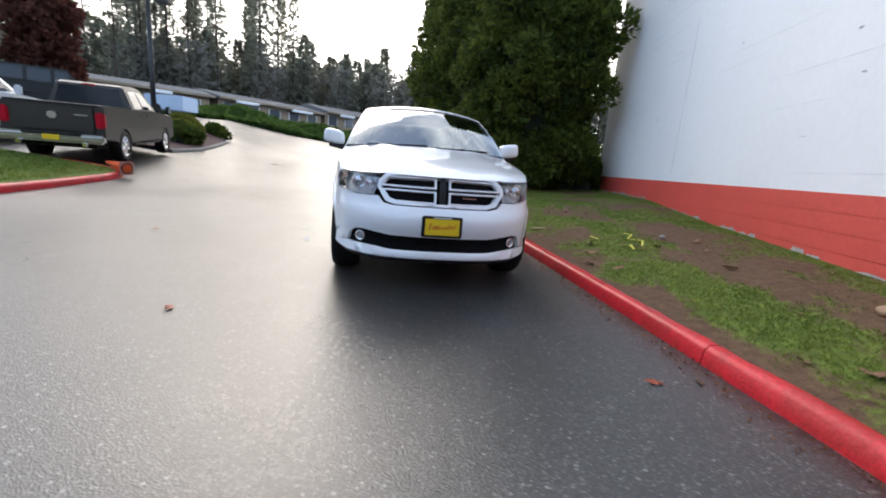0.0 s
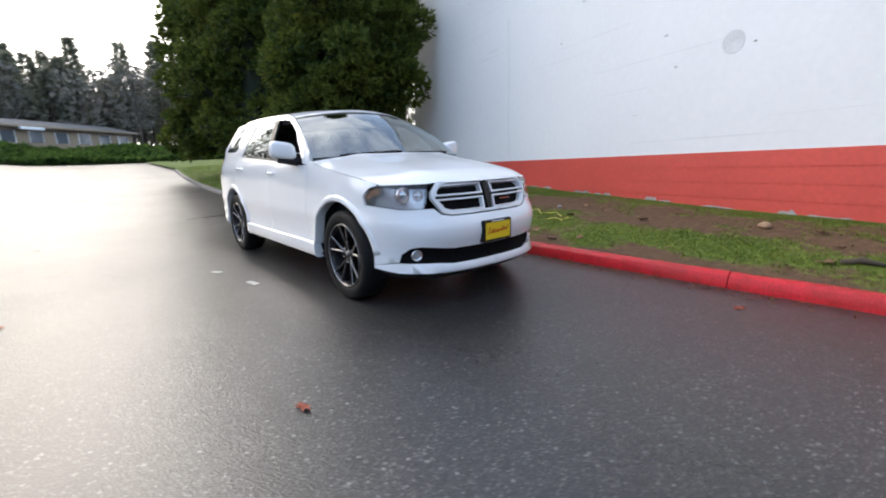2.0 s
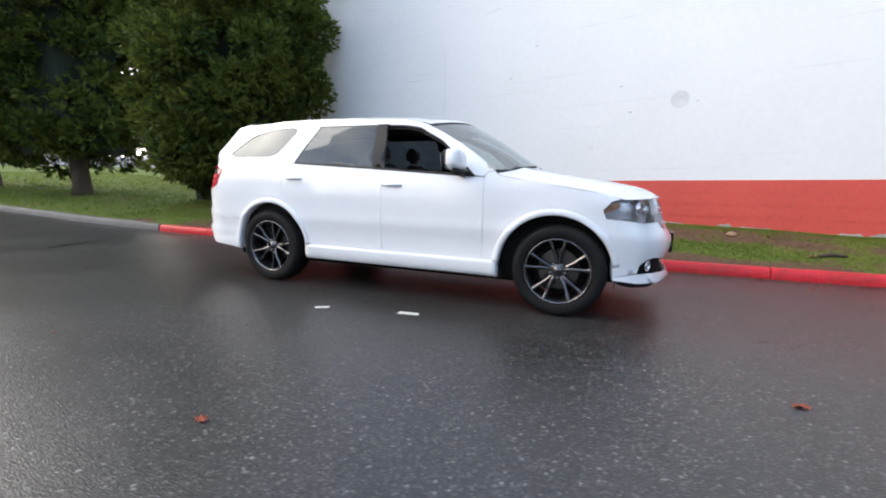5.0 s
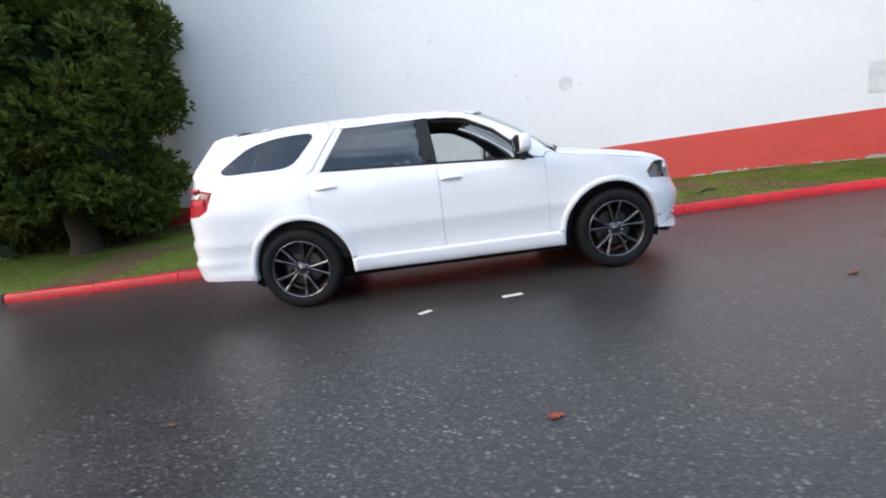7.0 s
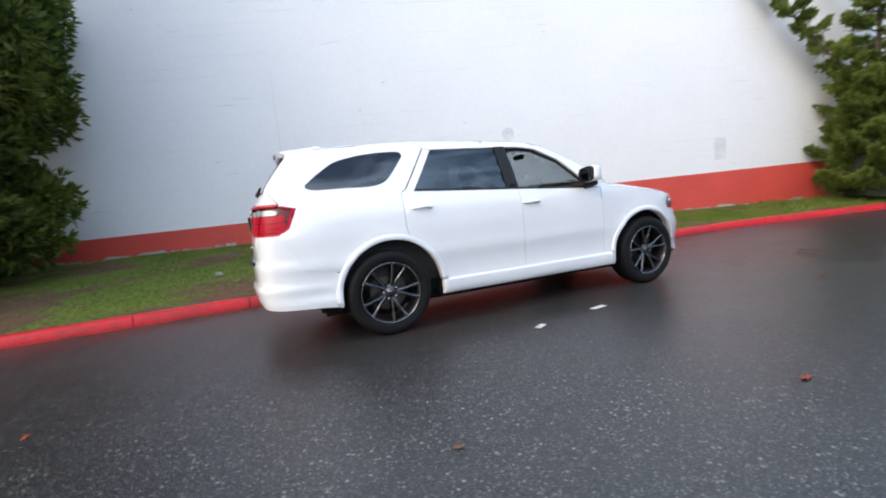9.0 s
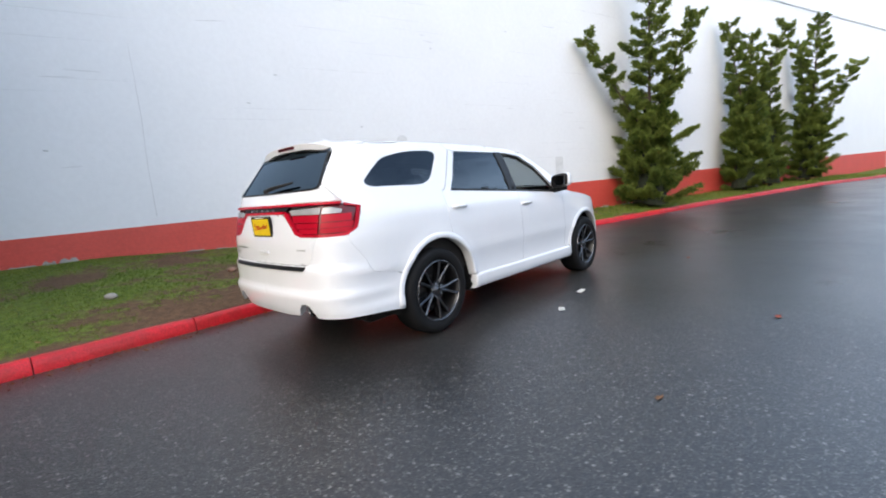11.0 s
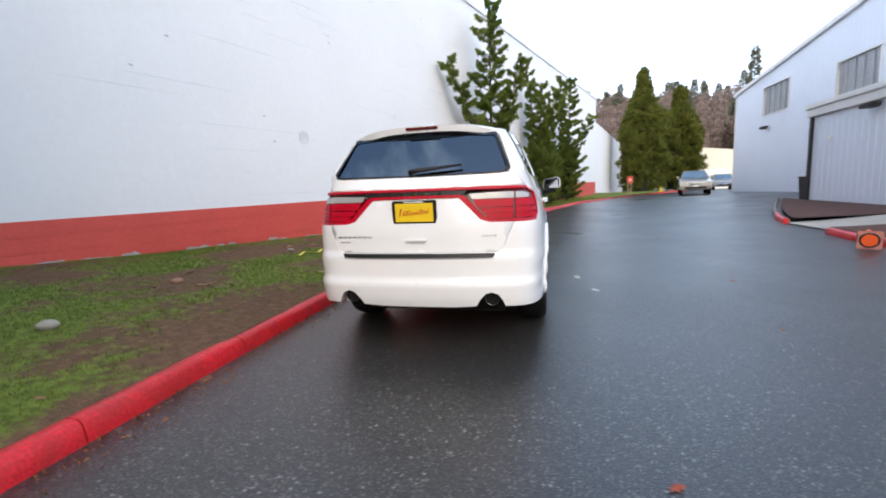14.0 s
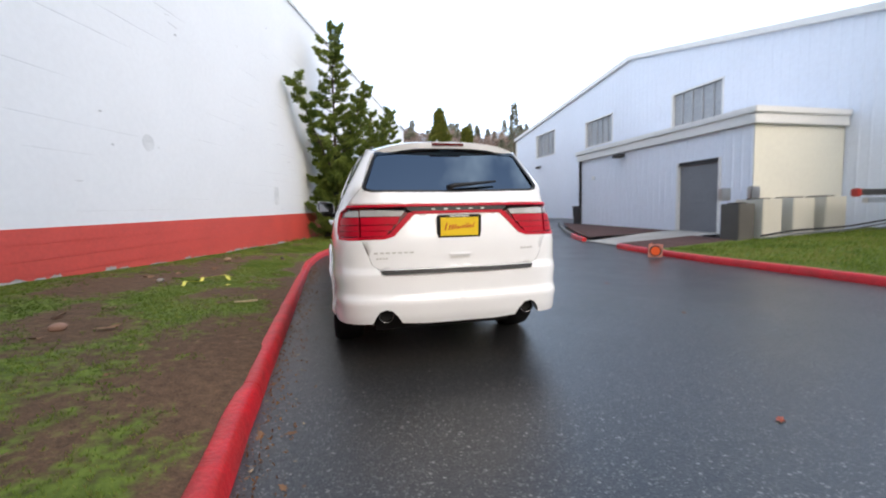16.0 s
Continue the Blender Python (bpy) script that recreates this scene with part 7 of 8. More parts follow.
# white shed at the drive's end
shed = thing("shed", "low white shed with a garage door beyond the parked cars", "building", kind="structure")
sp = bmesh.new()
prof = [(-36, 0), (-36, 4.6), (-27.5, 5.8), (-20.5, 6.6), (-18.5, 6.2), (-18.5, 0)]
ra = [sp.verts.new((x, -63, z)) for x, z in prof]
rb_ = [sp.verts.new((x, -80, z)) for x, z in prof]
sp.faces.new(ra), sp.faces.new(rb_[::-1])
for i in range(len(prof)):
    j = (i + 1) % len(prof)
    sp.faces.new((ra[i], rb_[i], rb_[j], ra[j]))
part("shed_wall", sp, CREAM, shed)
part("shed_door", box(-26.5, -23.0, -63.02, -62.9, 0.0, 3.2), WHITE_TRIM, shed, "white garage door")
part("door_lintel", box(-26.7, -22.8, -63.02, -62.85, 3.2, 3.4), FASCIA, shed)

# hydrant, sign post
hy = thing("hydrant", "small yellow fire hydrant behind the kerb", "hydrant", at=pose(-11.9, -39.4, 0.3))
part("barrel", lathe([(0.13, 0), (0.13, 0.06), (0.10, 0.08), (0.10, 0.5), (0.13, 0.52), (0.12, 0.6), (0.05, 0.7), (0.03, 0.74)], 16), YELLOW, hy, smooth=True)
part("nozzle", tube([(-0.18, 0, 0.4), (0.18, 0, 0.4)], 0.055, 10), YELLOW, hy)
sg = thing("sign_post", "red notice board on a wooden post at the wall's end", "sign", at=pose(-8.6, -37.6, 0.3))
part("post", box(-0.09, 0.0, -0.05, 0.05, 0, 1.7, 0.01), TAN_WALL, sg)
part("post", box(-0.35, -0.26, -0.05, 0.05, 0, 1.7, 0.01), TAN_WALL, sg)
part("board", box(-0.42, 0.07, 0.05, 0.08, 1.25, 1.85, 0.01), WALL_RED, sg)
part("board_bar", box(-0.28, -0.07, 0.08, 0.084, 1.48, 1.60), CREAM, sg)


CONE_FOOT = material("cone_foot", (0.50, 0.22, 0.18), 0.6, vary=0.25, scale=25)


def road_cone(at, label):
    """A traffic cone lying on its side."""
    c = thing("traffic_cone", label, "cone", at=at, group="fallen cones")
    part("cone_body", lathe([(0.13, 0.03), (0.125, 0.05), (0.032, 0.66), (0.025, 0.68)], 24), ORANGE, c, smooth=True)
    part("collar", lathe([(0.104, 0.18), (0.085, 0.31)], 24), material("cone_collar", (0.7, 0.68, 0.66), 0.4), c, "pale reflective collar", smooth=True)
    b = box(-0.155, 0.155, -0.155, 0.155, 0.0, 0.03, 0.015)
    part("foot", b, CONE_FOOT, c, "square rubber foot")
    # The hollow's shade is painted as a flat dark disc on the foot.
    part("foot_shade_disc", lathe([(0.128, -0.003), (0.128, 0.004)], 24), DARK, c, "dark disc painted as the shaded hollow under the foot")
    part("foot_ring", lathe([(0.098, -0.008), (0.098, 0.0)], 24), ORANGE, c, "orange underside of the cone")


road_cone(Matrix.Translation((-5.98, -2.55, 0.21)) @ Euler((radians(-82), 0, radians(150))).to_matrix().to_4x4(), "fallen orange traffic cone with its square foot turned up")
road_cone(Matrix.Translation((-6.02, 4.9, 0.22 + ground_z(-6, 4.9))) @ Euler((radians(-82), 0, radians(60))).to_matrix().to_4x4(), "fallen orange traffic cone at the kerb's end")

# lamp post
lp = thing("street_lamp", "tall dark lamp post with two box heads", "lamp", at=pose(-12.0, 19.6, ground_z(-12, 19.6)))
part("pole", tube([(0, 0, -0.3), (0, 0, 6.35)], [0.13, 0.10], 12), DARK, lp, smooth=True)
for sd in (1, -1):
    part("arm", tube([(0, 0, 6.22), (sd * 0.4, 0, 6.25)], 0.04, 8), DARK, lp)
    part("lamp_head", box(sd * 0.7 - 0.32, sd * 0.7 + 0.32, -0.28, 0.28, 6.08, 6.40, 0.05), DARK, lp)
part("footing", lathe([(0.3, -0.2), (0.3, 0.55), (0.26, 0.6)], 16), CONCRETE, lp)

# planted island beside the pickup
PLANT = [(-7.85, 11.6), (-7.75, 13.2), (-7.9, 15.5), (-8.3, 18.5), (-8.9, 21.0), (-10.2, 22.6), (-12.5, 23.2)]
kerb("kerb_planter", [(a, b) for a, b in reversed(PLANT)], [0, 3, 6, 9, 12, 14.8], "grey concrete kerb round a planted island", KERB_GREY)
patch("planter_soil", np.linspace(11.6, 23.0, 24), lambda y: -15.0, lambda y: line([(b, a) for a, b in PLANT], y) - 0.12, lambda x, y: ground_z(x, y) + 0.13 + 0.25 * step(-8.5, -10.5, x) * step(11.5, 13, y), MULCH, 16, "dark bark mulch on the planted island", "mulch")


def shrub(x, y, r, h, leaf, label, seed, per=26, length=0.14, base=None):
    z = ground_z(x, y) + 0.1 if base is None else base
    s = thing("shrub", label, "shrub", at=pose(x, y, z), group="shrubs on the planted island" if base is None else "")
    rg = random.Random(seed)
    cl = []
    for i in range(60):
        a, t = rg.uniform(0, 6.28), rg.random()
        q = r * math.sqrt(max(0.02, 1 - (t * 0.95) ** 2)) * rg.uniform(0.5, 1)
        cl.append(((q * math.cos(a), q * math.sin(a), 0.1 + t * h), 0.22 * r * rg.uniform(0.7, 1.3) + 0.06, 0.8))
    c, d = clump_points(cl, per * 4, seed)
    part("leaves", sprays("leaves", c, d, leaf, 5, length, length * 0.28, 0.8, seed), leaf, s)
    part("crown_shade_core", dense_core(0.0, h, lambda t: r * math.sqrt(max(0.02, 1 - t * t)), seed, 0.7), BLACK_GREEN, s)


shrub(-9.6, 16.4, 0.6, 0.65, LEAF_SHRUB, "rounded yellow-green shrub in the bark mulch", 41)
shrub(-8.75, 15.0, 0.7, 0.65, LEAF_DARK, "low dark green shrub in the bark mulch", 42)
shrub(-10.9, 14.6, 0.7, 0.65, LEAF_SHRUB, "rounded yellow-green shrub in the bark mulch", 43)
shrub(-10.4, 19.0, 0.8, 0.75, LEAF_SHRUB, "broad green shrub on the planted island", 44)
shrub(-12.4, 18.0, 1.0, 0.95, LEAF_IVY, "broad green shrub on the planted island", 45)
shrub(-9.6, 21.2, 0.7, 0.5, LEAF_DARK, "low dark green shrub in the bark mulch", 46)
shrub(5.9, 7.4, 0.8, 1.1, LEAF_DARK, "dark shrub under the cypress by the white wall", 47, base=0.45)
shrub(5.3, 9.2, 1.1, 1.2, LEAF_DARK, "dark shrub under the cypress by the white wall", 48, base=0.5)
shrub(6.6, 8.6, 1.0, 1.3, LEAF_DARK, "dark shrub under the cypress by the white wall", 49, base=0.5)

# ivy bank along the far side of the road
_rg = np.random.default_rng(5)
n = 9000
bx_ = _rg.uniform(-34, 10, n)
by = _rg.uniform(43.0, 48.0, n)
bz = np.array([ground_z(a, b) for a, b in zip(bx_, by)]) + 0.25 * np.sin(bx_ * 0.7) * np.sin(by * 1.1) + _rg.uniform(0, 0.35, n)
iv = thing("ivy_bank", "bright green ivy bank along the far edge of the road", "ivy", kind="stuff")
part("leaves", sprays("leaves", np.stack([bx_, by, bz], 1), np.tile([0, -0.4, 0.8], (n, 1)), LEAF_IVY, 5, 0.42, 0.14, 0.9, 5), LEAF_IVY, iv)
# Ground sheet coloured near-black, standing in for the shade between ivy leaves.
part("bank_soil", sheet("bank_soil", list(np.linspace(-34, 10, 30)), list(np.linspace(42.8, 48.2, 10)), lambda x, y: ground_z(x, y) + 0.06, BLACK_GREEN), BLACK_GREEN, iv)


def shop(x0, y0, x1, y1, z0, z1, label, awn):
    """A long low shop unit between two front corners, with a shallow shingle roof."""
    d = Vector((x1 - x0, y1 - y0, 0))
    ln = d.length
    s = thing("shop", label, "building", at=Matrix.Translation((x0, y0, z0)) @ Matrix.Rotation(math.atan2(d.y, d.x), 4, "Z"), group="row of low shops")
    h = z1 - z0
    eave = h * 0.62
    part("wall", box(0, ln, 0, 9, -2.5, eave), TAN_WALL, s)
    rf = bmesh.new()
    pr = [(-1.0, eave - 0.12), (-1.0, eave + 0.1), (4.5, h), (10, eave + 0.1), (10, eave - 0.12)]
    a = [rf.verts.new((-0.4, y, z)) for y, z in pr]
    b = [rf.verts.new((ln + 0.4, y, z)) for y, z in pr]
    rf.faces.new(a), rf.faces.new(b[::-1])
    for i in range(5):
        j = (i + 1) % 5
        rf.faces.new((a[i], b[i], b[j], a[j]))
    part("roof", rf, ROOF_GREY, s, "grey shingle roof")
    part("fascia", box(-0.4, ln + 0.4, -1.04, -0.98, eave - 0.15, eave + 0.12), TAN_WALL, s)
    k = int(ln / 3)
    for i in range(k):
        xx = (i + 0.2) * ln / k
        w = new("window")
        w.parent = s
        part("pane", box(xx, xx + 1.7, -0.04, 0.0, 0.2, eave - 0.5), WINDOW_GLASS, w)
        part("frame", box(xx - 0.08, xx, -0.07, 0.0, 0.15, eave - 0.45), WHITE_TRIM, w)
        part("frame", box(xx + 1.7, xx + 1.78, -0.07, 0.0, 0.15, eave - 0.45), WHITE_TRIM, w)
    for f, wd in awn:
        part("awning", box(ln * f, ln * f + wd, -1.4, -1.06, eave - 0.45, eave - 0.1, 0.03), WHITE_TRIM, s, "white awning")
    return s


shop(-31.8, 44.5, -20.6, 52.6, 4.2, 6.9, "long low tan shop with a grey shingle roof", ((0.55, 2.0),))
shop(-20.2, 54.4, -9.2, 67.2, 4.3, 7.2, "low tan shop with white awnings and a grey roof", ((0.1, 3.2), (0.62, 3.6)))
shop(-8.6, 67.6, 6.0, 82.5, 4.4, 7.8, "low tan shop with a grey shingle roof", ((0.1, 3.0),))
tr = thing("trailer", "pale blue box trailer parked before the shops", "trailer", at=pose(-17.4, 33.2, ground_z(-17.4, 33) + 0.05, rz=-14))
part("box_body", box(-1.7, 1.6, 0, 2.0, 0.45, 1.6, 0.06), PALE_BLUE, tr)
for x in (-0.6, 0.4):
    simple_wheel(tr, x, 0.05, 0.35, 0.2, 1)

# red-leaved tree
rt = thing("tree", "tree with dull red-brown leaves behind the parked cars", "tree", at=pose(-20, 24.6, ground_z(-20, 24.6)))
part("trunk", tube([(0, 0, -0.3), (0, 0, 2.0), (0.1, 0, 5.5)], [0.16, 0.12, 0.03], 8), BARK, rt)
_rr = random.Random(9)
cl = [((1.5 * math.sqrt(_rr.random()) * math.cos(a), 1.5 * math.sqrt(_rr.random()) * math.sin(a), 1.4 + 5.4 * _rr.random()), 0.6, 0.9) for a in [_rr.uniform(0, 6.28) for _ in range(90)]]
c, d = clump_points(cl, 22, 9)
part("crown", sprays("crown", c, d, LEAF_RED, 5, 0.28, 0.09, 0.8, 9), LEAF_RED, rt)
copy_thing(rt, pose(-24, 23, ground_z(-24, 23), rz=70))
# lane line on the upper road
ROAD_WHITE = material("worn_road_paint", (0.55, 0.54, 0.5), 0.7, vary=0.3, scale=12)
for x0, y0, x1, y1 in ((-4.6, 22.0, -5.1, 26.5), (-2.9, 30.0, -2.2, 33.0)):
    bm = bmesh.new()
    vs = []
    for k in range(9):
        x, y = x0 + (x1 - x0) * k / 8, y0 + (y1 - y0) * k / 8
        vs.append([bm.verts.new((x + o, y, ground_z(x, y) + 0.006)) for o in (-0.09, 0.09)])
    for a, b in zip(vs, vs[1:]):
        bm.faces.new((a[0], a[1], b[1], b[0]))
    thing("lane_line", "worn white lane line on the asphalt", "road marking", kind="structure", me=from_bm("lane_line", bm, ROAD_WHITE))

# ---- wall marks, litter, leaves, grass ----
def on_wall(y, z, d=0.0):
    """A pose on the white wall's face: local x along it to the north, y out of it, z up."""
    ang = math.atan2(1, WALL_B)
    n = Vector((-1, WALL_B, 0)).normalized()
    p = Vector((wall_x(y), y, z)) + n * d
    t = Vector((WALL_B, 1, 0)).normalized()
    return Matrix(((t.x, n.x, 0, p.x), (t.y, n.y, 0, p.y), (0, 0, 1, p.z), (0, 0, 0, 1)))


PATCH = material("grey_filler", (0.64, 0.65, 0.66), 0.8, vary=0.22, scale=14, bump=0.5)
v = thing("wall_patch", "round painted-over vent in the white wall", "vent", at=on_wall(-2.78, 2.49))
bm = lathe([(0.142, 0.0), (0.139, 0.006), (0.131, 0.006), (0.126, 0.003)], 28)
bm.transform(Matrix.Rotation(radians(-90), 4, "X"))
part("rim", bm, PATCH, v)
bm = lathe([(0.128, 0.003), (0.05, 0.006), (0.002, 0.006)], 28)
bm.transform(Matrix.Rotation(radians(-90), 4, "X"))
part("cover", bm, PATCH, v)
v = thing("wall_patch", "rectangular painted-over hatch in the white wall", "hatch", at=on_wall(-7.82, 1.78))
part("cover", box(-0.15, 0.15, 0.0, 0.012, -0.26, 0.26, 0.004), PATCH, v)
CRACK = material("dark_crack", (0.52, 0.52, 0.53), 0.9, vary=0.3, scale=30)
j = thing("wall_joint", "thin dark upright joint in the white wall", "joint", at=on_wall(2.03, 1.2))
part("joint_line", tube([(0.0, 0.002, 0.0), (0.015, 0.002, 0.9), (-0.005, 0.002, 1.7), (0.02, 0.002, 2.9)], [0.004, 0.003, 0.0035, 0.002], 5), CRACK, j)
_r = random.Random(12)
marks = thing("wall_scars", "scratches and chipped spots on the white wall paint", "scars", kind="stuff")
bm = bmesh.new()
for i in range(46):
    y, z = _r.uniform(-13, 7), _r.uniform(1.35, 6.8)
    ln, tilt = _r.choice((0.05, 0.08, 0.15, 0.3, 0.5)), _r.uniform(-0.10, 0.06)
    m = on_wall(y, z)
    pts = [m @ Vector((ln * (t - 0.5), 0.0008, tilt * ln * (t - 0.5) + 0.006 * _r.uniform(-1, 1))) for t in (0, 0.3, 0.6, 1)]
    tube([tuple(p) for p in pts], [0.001, 0.0045 if ln > 0.1 else 0.012, 0.004 if ln > 0.1 else 0.012, 0.001], 4, bm)
part("scratches", bm, CRACK, marks)
bm = bmesh.new()                          # faint raised courses in the white blockwork
for k in range(26):
    z0 = 0.203 * (k + 1)
    for i in range(3):
        a = _r.uniform(-14, 5)
        b = a + _r.uniform(0.4, 2.2)
        pts = [on_wall(y, band_top(y) + z0, 0.0004).translation for y in np.linspace(a, b, 4)]
        tube([tuple(p) for p in pts], [0.0008, 0.003, 0.003, 0.0008], 4, bm)
part("course_lines", bm, PATCH, marks)
bare = thing("bare_footing", "chipped bare concrete along the foot of the red wall", "concrete", kind="stuff")
bm = bmesh.new()
y = -12.0
while y < 7.2:
    ln = _r.uniform(0.15, 0.7)
    if _r.random() < 0.72:
        z0 = wall_foot(y)
        hh = _r.uniform(0.015, 0.06)
        m = on_wall(y, z0)
        n = 6
        top = [bm.verts.new(m @ Vector((ln * k / n, 0.012, hh * (0.35 + _r.random()) if 0 < k < n else -0.02))) for k in range(n + 1)]
        foot = [bm.verts.new(m @ Vector((ln * k / n, 0.03, -0.12))) for k in range(n + 1)]
        for k in range(n):
            bm.faces.new((foot[k], foot[k + 1], top[k + 1], top[k]))
    y += ln
part("chips", bm, BLOCK_GREY, bare)
wl_ = thing("wall_light", "small pale lamp high on the white wall", "lamp", at=on_wall(6.4, 5.5))
part("lamp_case", box(-0.12, 0.12, 0, 0.2, -0.1, 0.1, 0.03), FASCIA, wl_)


# stone, sticks, tape, scraps
def pebble(x, y, r, label, mat):
    z = lawn_z(x, y)
    bm = bmesh.new()
    bmesh.ops.create_icosphere(bm, subdivisions=3, radius=r)
    for q in bm.verts:
        q.co = Vector((q.co.x * 1.25, q.co.y * 0.95, q.co.z * 0.7)) + 0.12 * r * noise.noise_vector(q.co * (1.5 / r) + Vector((x, y, 0)))
    thing("stone", label, "stone", at=pose(x, y, z + r * 0.45, rz=40), me=from_bm("stone", bm, mat, True))


STONE = material("grey_stone", (0.3, 0.28, 0.25), 0.8, vary=0.2, scale=20, bump=0.4)
pebble(2.79, 3.26, 0.06, "fist-sized grey stone lying on the lawn", STONE)
pebble(3.1, 1.75, 0.05, "small reddish stone lying on the lawn", material("red_stone", (0.3, 0.17, 0.12), 0.8, vary=0.2, scale=20))
pebble(3.1, -3.55, 0.06, "small tan stone lying on the lawn", material("tan_stone", (0.32, 0.2, 0.12), 0.8, vary=0.2, scale=20))
pebble(3.3, -0.8, 0.04, "small dark stone lying on the lawn", STONE)
TAPE = material("yellow_tape", (0.72, 0.66, 0.08), 0.5, vary=0.1, scale=20)
tp = thing("tape_strip", "crumpled yellow tape strip on the lawn", "tape")
for x0, y0, pts in ((2.5, -1.1, ((0, 0), (0.08, -0.12), (0.05, -0.24), (0.16, -0.3), (0.3, -0.22))), (2.75, -1.2, ((0, 0), (0.1, 0.15), (0.05, 0.4), (0.2, 0.55), (0.15, 0.8))), (2.45, -0.7, ((0, 0), (-0.05, 0.15), (0.05, 0.2)))):
    bm = bmesh.new()
    rows = []
    for k, (a, b) in enumerate(pts):
        zz = lawn_z(x0 + a, y0 + b) + 0.012 + 0.02 * (k % 2)
        rows.append([bm.verts.new((x0 + a + o, y0 + b + o * 0.5, zz + abs(o) * 0.4)) for o in (-0.02, 0.02)])
    for a, b in zip(rows, rows[1:]):
        bm.faces.new((a[0], a[1], b[1], b[0]))
    part("tape", bm, TAPE, tp)
wd = thing("wood_scrap", "pale splintered wood scrap on the lawn", "wood", at=pose(2.02, 0.35, lawn_z(2.02, 0.35) + 0.014, rz=15), me=from_bm("wood_scrap", box(-0.14, 0.14, -0.022, 0.022, -0.008, 0.008, 0.004), material("pale_wood", (0.5, 0.4, 0.24), 0.8, vary=0.2, scale=30)))
st = thing("stick", "short dark stick lying in the grass", "stick", me=from_bm("stick", tube([(2.15, -4.3, lawn_z(2.15, -4.3) + 0.02), (2.2, -4.42, lawn_z(2.2, -4.42) + 0.035), (2.18, -4.58, lawn_z(2.18, -4.58) + 0.02)], [0.02, 0.028, 0.014], 8), BARK, True))


def leaf_mesh(name, mat, size, seed, curl=1.0):
    """A curled lobed leaf."""
    rg = random.Random(seed)
    bm = bmesh.new()
    c = bm.verts.new((0, 0, 0.1 * size * curl))
    ring = []
    for k in range(14):
        a = 2 * math.pi * k / 14
        r = size * (0.5 if k % 2 else 0.95) * (1.1 - 0.35 * abs(math.sin(a))) * rg.uniform(0.8, 1.15)
        ring.append(bm.verts.new((r * math.cos(a), r * math.sin(a) * 0.75, size * curl * rg.uniform(0.02, 0.28))))
    for k in range(14):
        bm.faces.new((c, ring[k], ring[(k + 1) % 14]))
    return from_bm(name, bm, mat, True)


RED_LEAF = material("wet_red_leaf", (0.30, 0.06, 0.025), 0.6, vary=0.3, scale=40)
PAPER = material("wet_paper", (0.55, 0.54, 0.5), 0.7, vary=0.15, scale=40)
BROWN_LEAF = material("brown_leaf", (0.2, 0.1, 0.045), 0.7, vary=0.35, scale=40, obj_random=0.35)
for x, y, s, mt, lb in ((-1.867, -2.89, 0.065, RED_LEAF, "flat red maple leaf on the wet asphalt"), (-3.15, -0.21, 0.06, RED_LEAF, "flat red maple leaf on the wet asphalt"), (-2.77, 1.75, 0.045, BROWN_LEAF, "small brown leaf on the wet asphalt"),
                        (-1.39, 3.92, 0.05, RED_LEAF, "flat red maple leaf on the wet asphalt"), (1.1, -3.9, 0.06, RED_LEAF, "flat red maple leaf by the kerb")):
    thing("leaf", lb, "leaf", at=pose(x, y, 0.002, rz=_r.uniform(0, 360)), me=leaf_mesh("leaf", mt, s, int(x * 100)), group="single leaves on the asphalt")
for x, y, w, h, a in ((-1.33, -0.38, 0.09, 0.032, 8), (-1.48, 0.39, 0.06, 0.03, 30)):
    bm = bmesh.new()
    bmesh.ops.create_grid(bm, x_segments=8, y_segments=3, size=1)
    for q in bm.verts:
        q.co = Vector((q.co.x * h * (1 + 0.3 * noise.noise(q.co * 2)), q.co.y * w * (1 + 0.15 * noise.noise(q.co * 3 + Vector((x, y, 0)))), 0.006 + 0.008 * abs(noise.noise(q.co * 3))))
    thing("paper_scrap", "torn pale scrap of wet paper on the asphalt", "litter", at=pose(x, y, 0, rz=a), me=from_bm("paper_scrap", bm, PAPER), group="paper scraps")

# leaves blown against the kerb and over the lawn
PALE_LEAF = material("pale_dry_leaf", (0.33, 0.25, 0.15), 0.7, vary=0.3, scale=40, obj_random=0.3)
_leaf_meshes = [leaf_mesh("leaf", BROWN_LEAF if i < 3 else PALE_LEAF, s, i, 0.35) for i, s in enumerate((0.016, 0.026, 0.04, 0.014, 0.022))]
_lawn_leaves = [leaf_mesh("leaf", BROWN_LEAF, s, 9 + i) for i, s in enumerate((0.03, 0.05, 0.085))]
for i in range(165):
    if i < 85:
        y = _r.uniform(-6, 6)
        x = kerb_x(y) - abs(_r.gauss(0, 0.13)) - 0.03
        z = 0.003
    else:
        y = _r.uniform(-6, 6)
        x = kerb_x(y) + 0.25 + _r.random() ** 1.3 * (wall_x(y) - kerb_x(y) - 0.5)
        z = lawn_z(x, y) + 0.012
    tagged(new("leaf", _r.choice(_leaf_meshes if i < 85 else _lawn_leaves)), "dry brown fallen leaf by the kerb" if i < 85 else "dry brown fallen leaf on the lawn", "leaf", "fallen leaves").matrix_world = pose(x, y, z, _r.uniform(-12, 12), _r.uniform(-12, 12), _r.uniform(0, 360)) @ Matrix.Diagonal((_r.uniform(0.6, 1.3),) * 3 + (1,))
_n = 1100
gy = np.array([_r.uniform(-7, 7) for _ in range(_n)])
gx = np.array([kerb_x(y) - abs(_r.gauss(0, 0.10)) - 0.01 for y in gy])
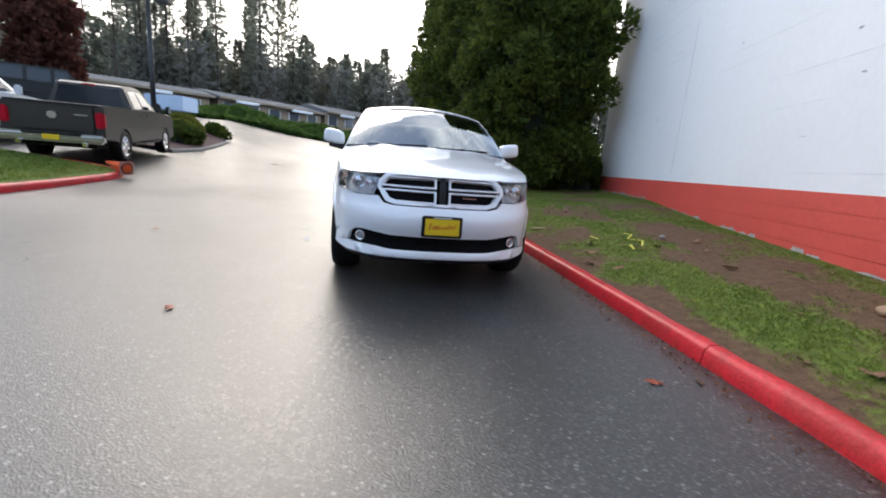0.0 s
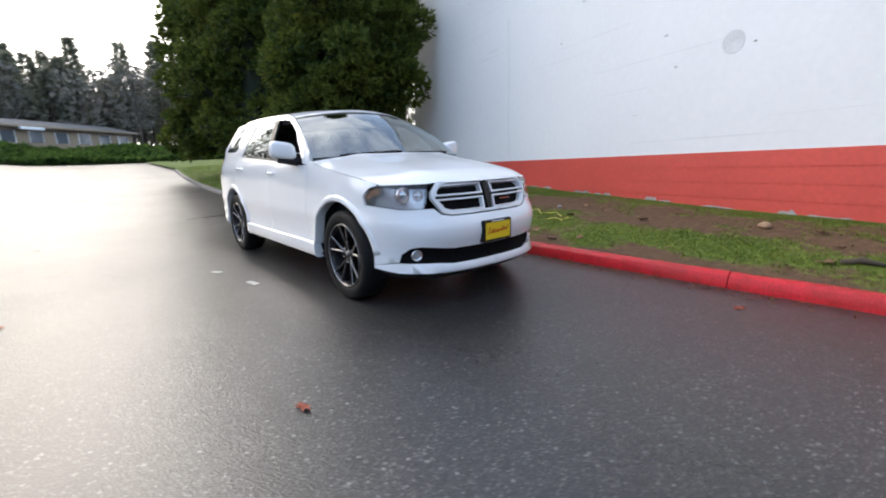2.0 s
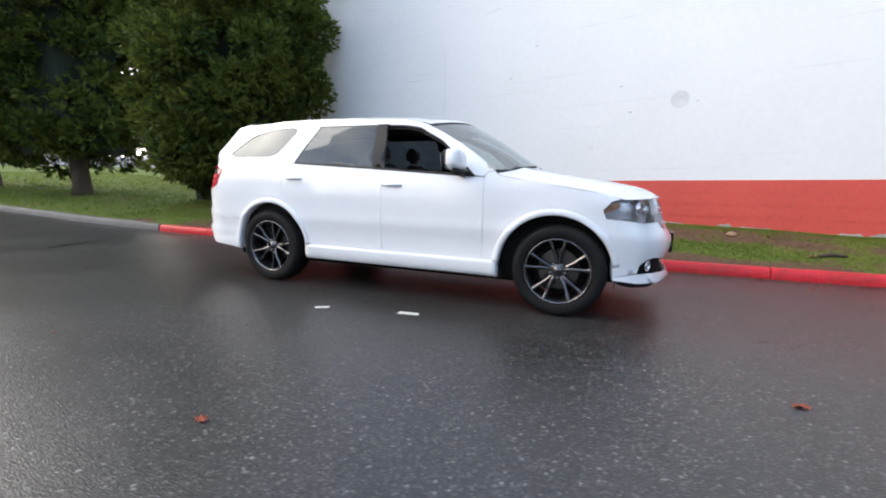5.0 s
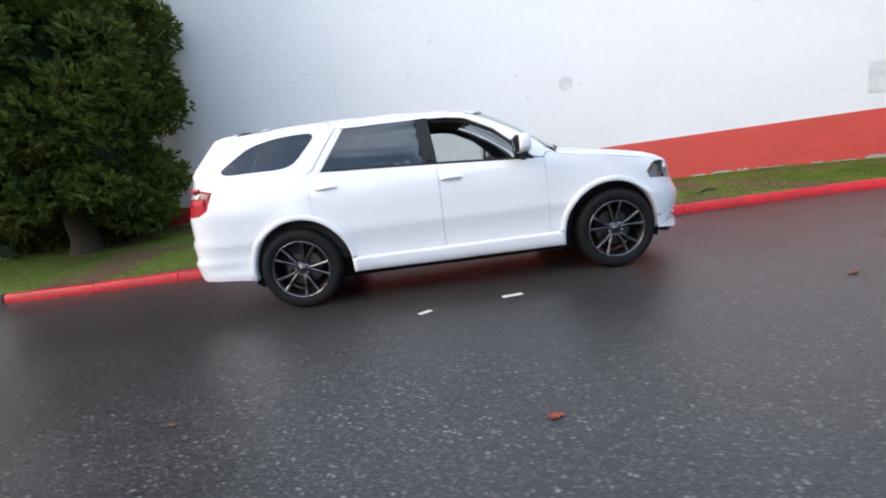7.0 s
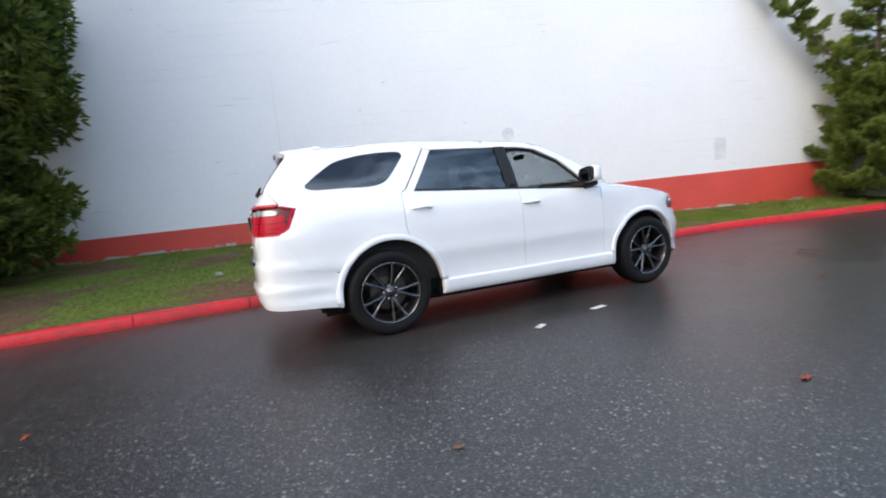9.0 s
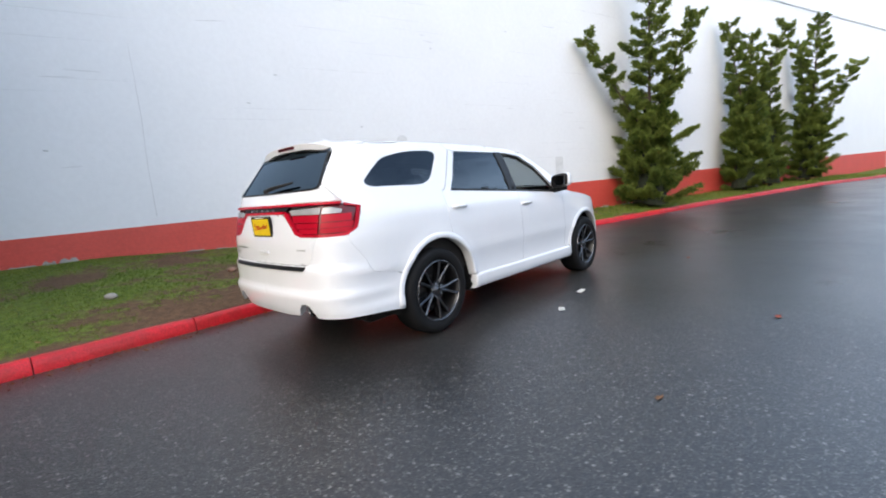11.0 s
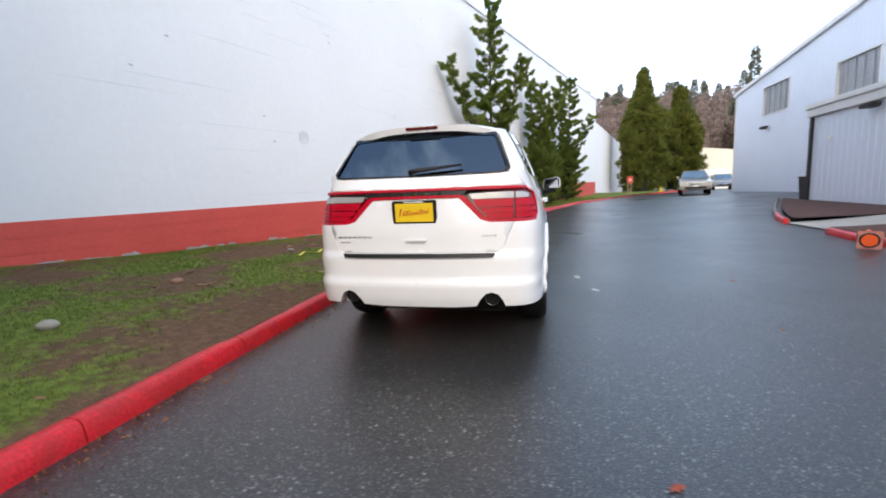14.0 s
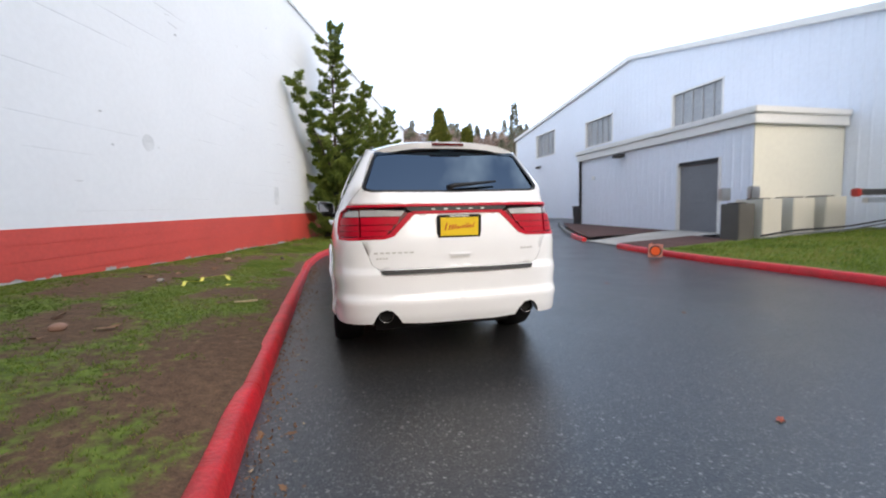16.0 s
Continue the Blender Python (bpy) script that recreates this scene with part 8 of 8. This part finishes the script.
lt = thing("leaf_litter", "fine leaf crumbs and needles along the gutter", "litter", kind="stuff")
part("crumbs", sprays("crumbs", np.stack([gx, gy, np.full(_n, 0.006)], 1), np.tile([0, 0, 0.05], (_n, 1)), DRY_LEAF, 2, 0.026, 0.005, 0.9, 3), DRY_LEAF, lt)


def grass(name, n, spot, label, length, seed, blades=5):
    rg = np.random.default_rng(seed)
    cs = [q for q in (spot(rg) for _ in range(n)) if q is not None]
    g = thing(name, label, "grass", kind="stuff")
    part("blades", sprays("blades", np.array(cs), np.tile([0, 0, 1.0], (len(cs), 1)), GRASS_LEAF, blades, length, length * 0.07, 0.75, seed), GRASS_LEAF, g)


GRASS_LEAF = foliage("grass_blade", (0.065, 0.11, 0.016), (0.19, 0.26, 0.04), (0.27, 0.24, 0.08))


def near_spot(rg):
    y = rg.uniform(-8, 8.5)
    a, b = kerb_x(y) + 0.17, wall_x(min(y, 7.5)) - 0.05
    x = a + (b - a) * rg.random()
    if moss(x, y) + 0.5 * rg.random() < 0.75:
        return None
    return (x, y, lawn_z(x, y) - 0.004)


def far_spot(rg):
    y = rg.uniform(8, 30) if rg.random() < 0.75 else rg.uniform(-30, -8)
    a = kerb_x(y) + 0.17
    b = wall_x(y) if y < 8 else 14
    x = a + (b - a) * rg.random()
    return (x, y, lawn_z(x, y) - 0.004)


def isle_spot(rg):
    x, y = rg.uniform(-13, -6.4), rg.uniform(-2.9, 5.3)
    return None if x > isle_x(y) - 0.2 else (x, y, isle_z(x, y))


grass("grass", 80000, near_spot, "short mossy grass growing in ragged patches", 0.024, 1)
grass("grass", 16000, far_spot, "short green grass under the trees", 0.085, 2, 4)
grass("grass", 15000, isle_spot, "short bright green grass on the island", 0.07, 3, 4)
# sealed saw-cut across the drive
dr = thing("road_seam", "dark sealed seam across the asphalt", "road seam", kind="structure")
part("seam", tube([(-0.75, 6.1, -0.004), (-0.3, 6.2, -0.004), (0.25, 6.3, -0.003)], [0.012, 0.02, 0.012], 6), BLACK, dr)
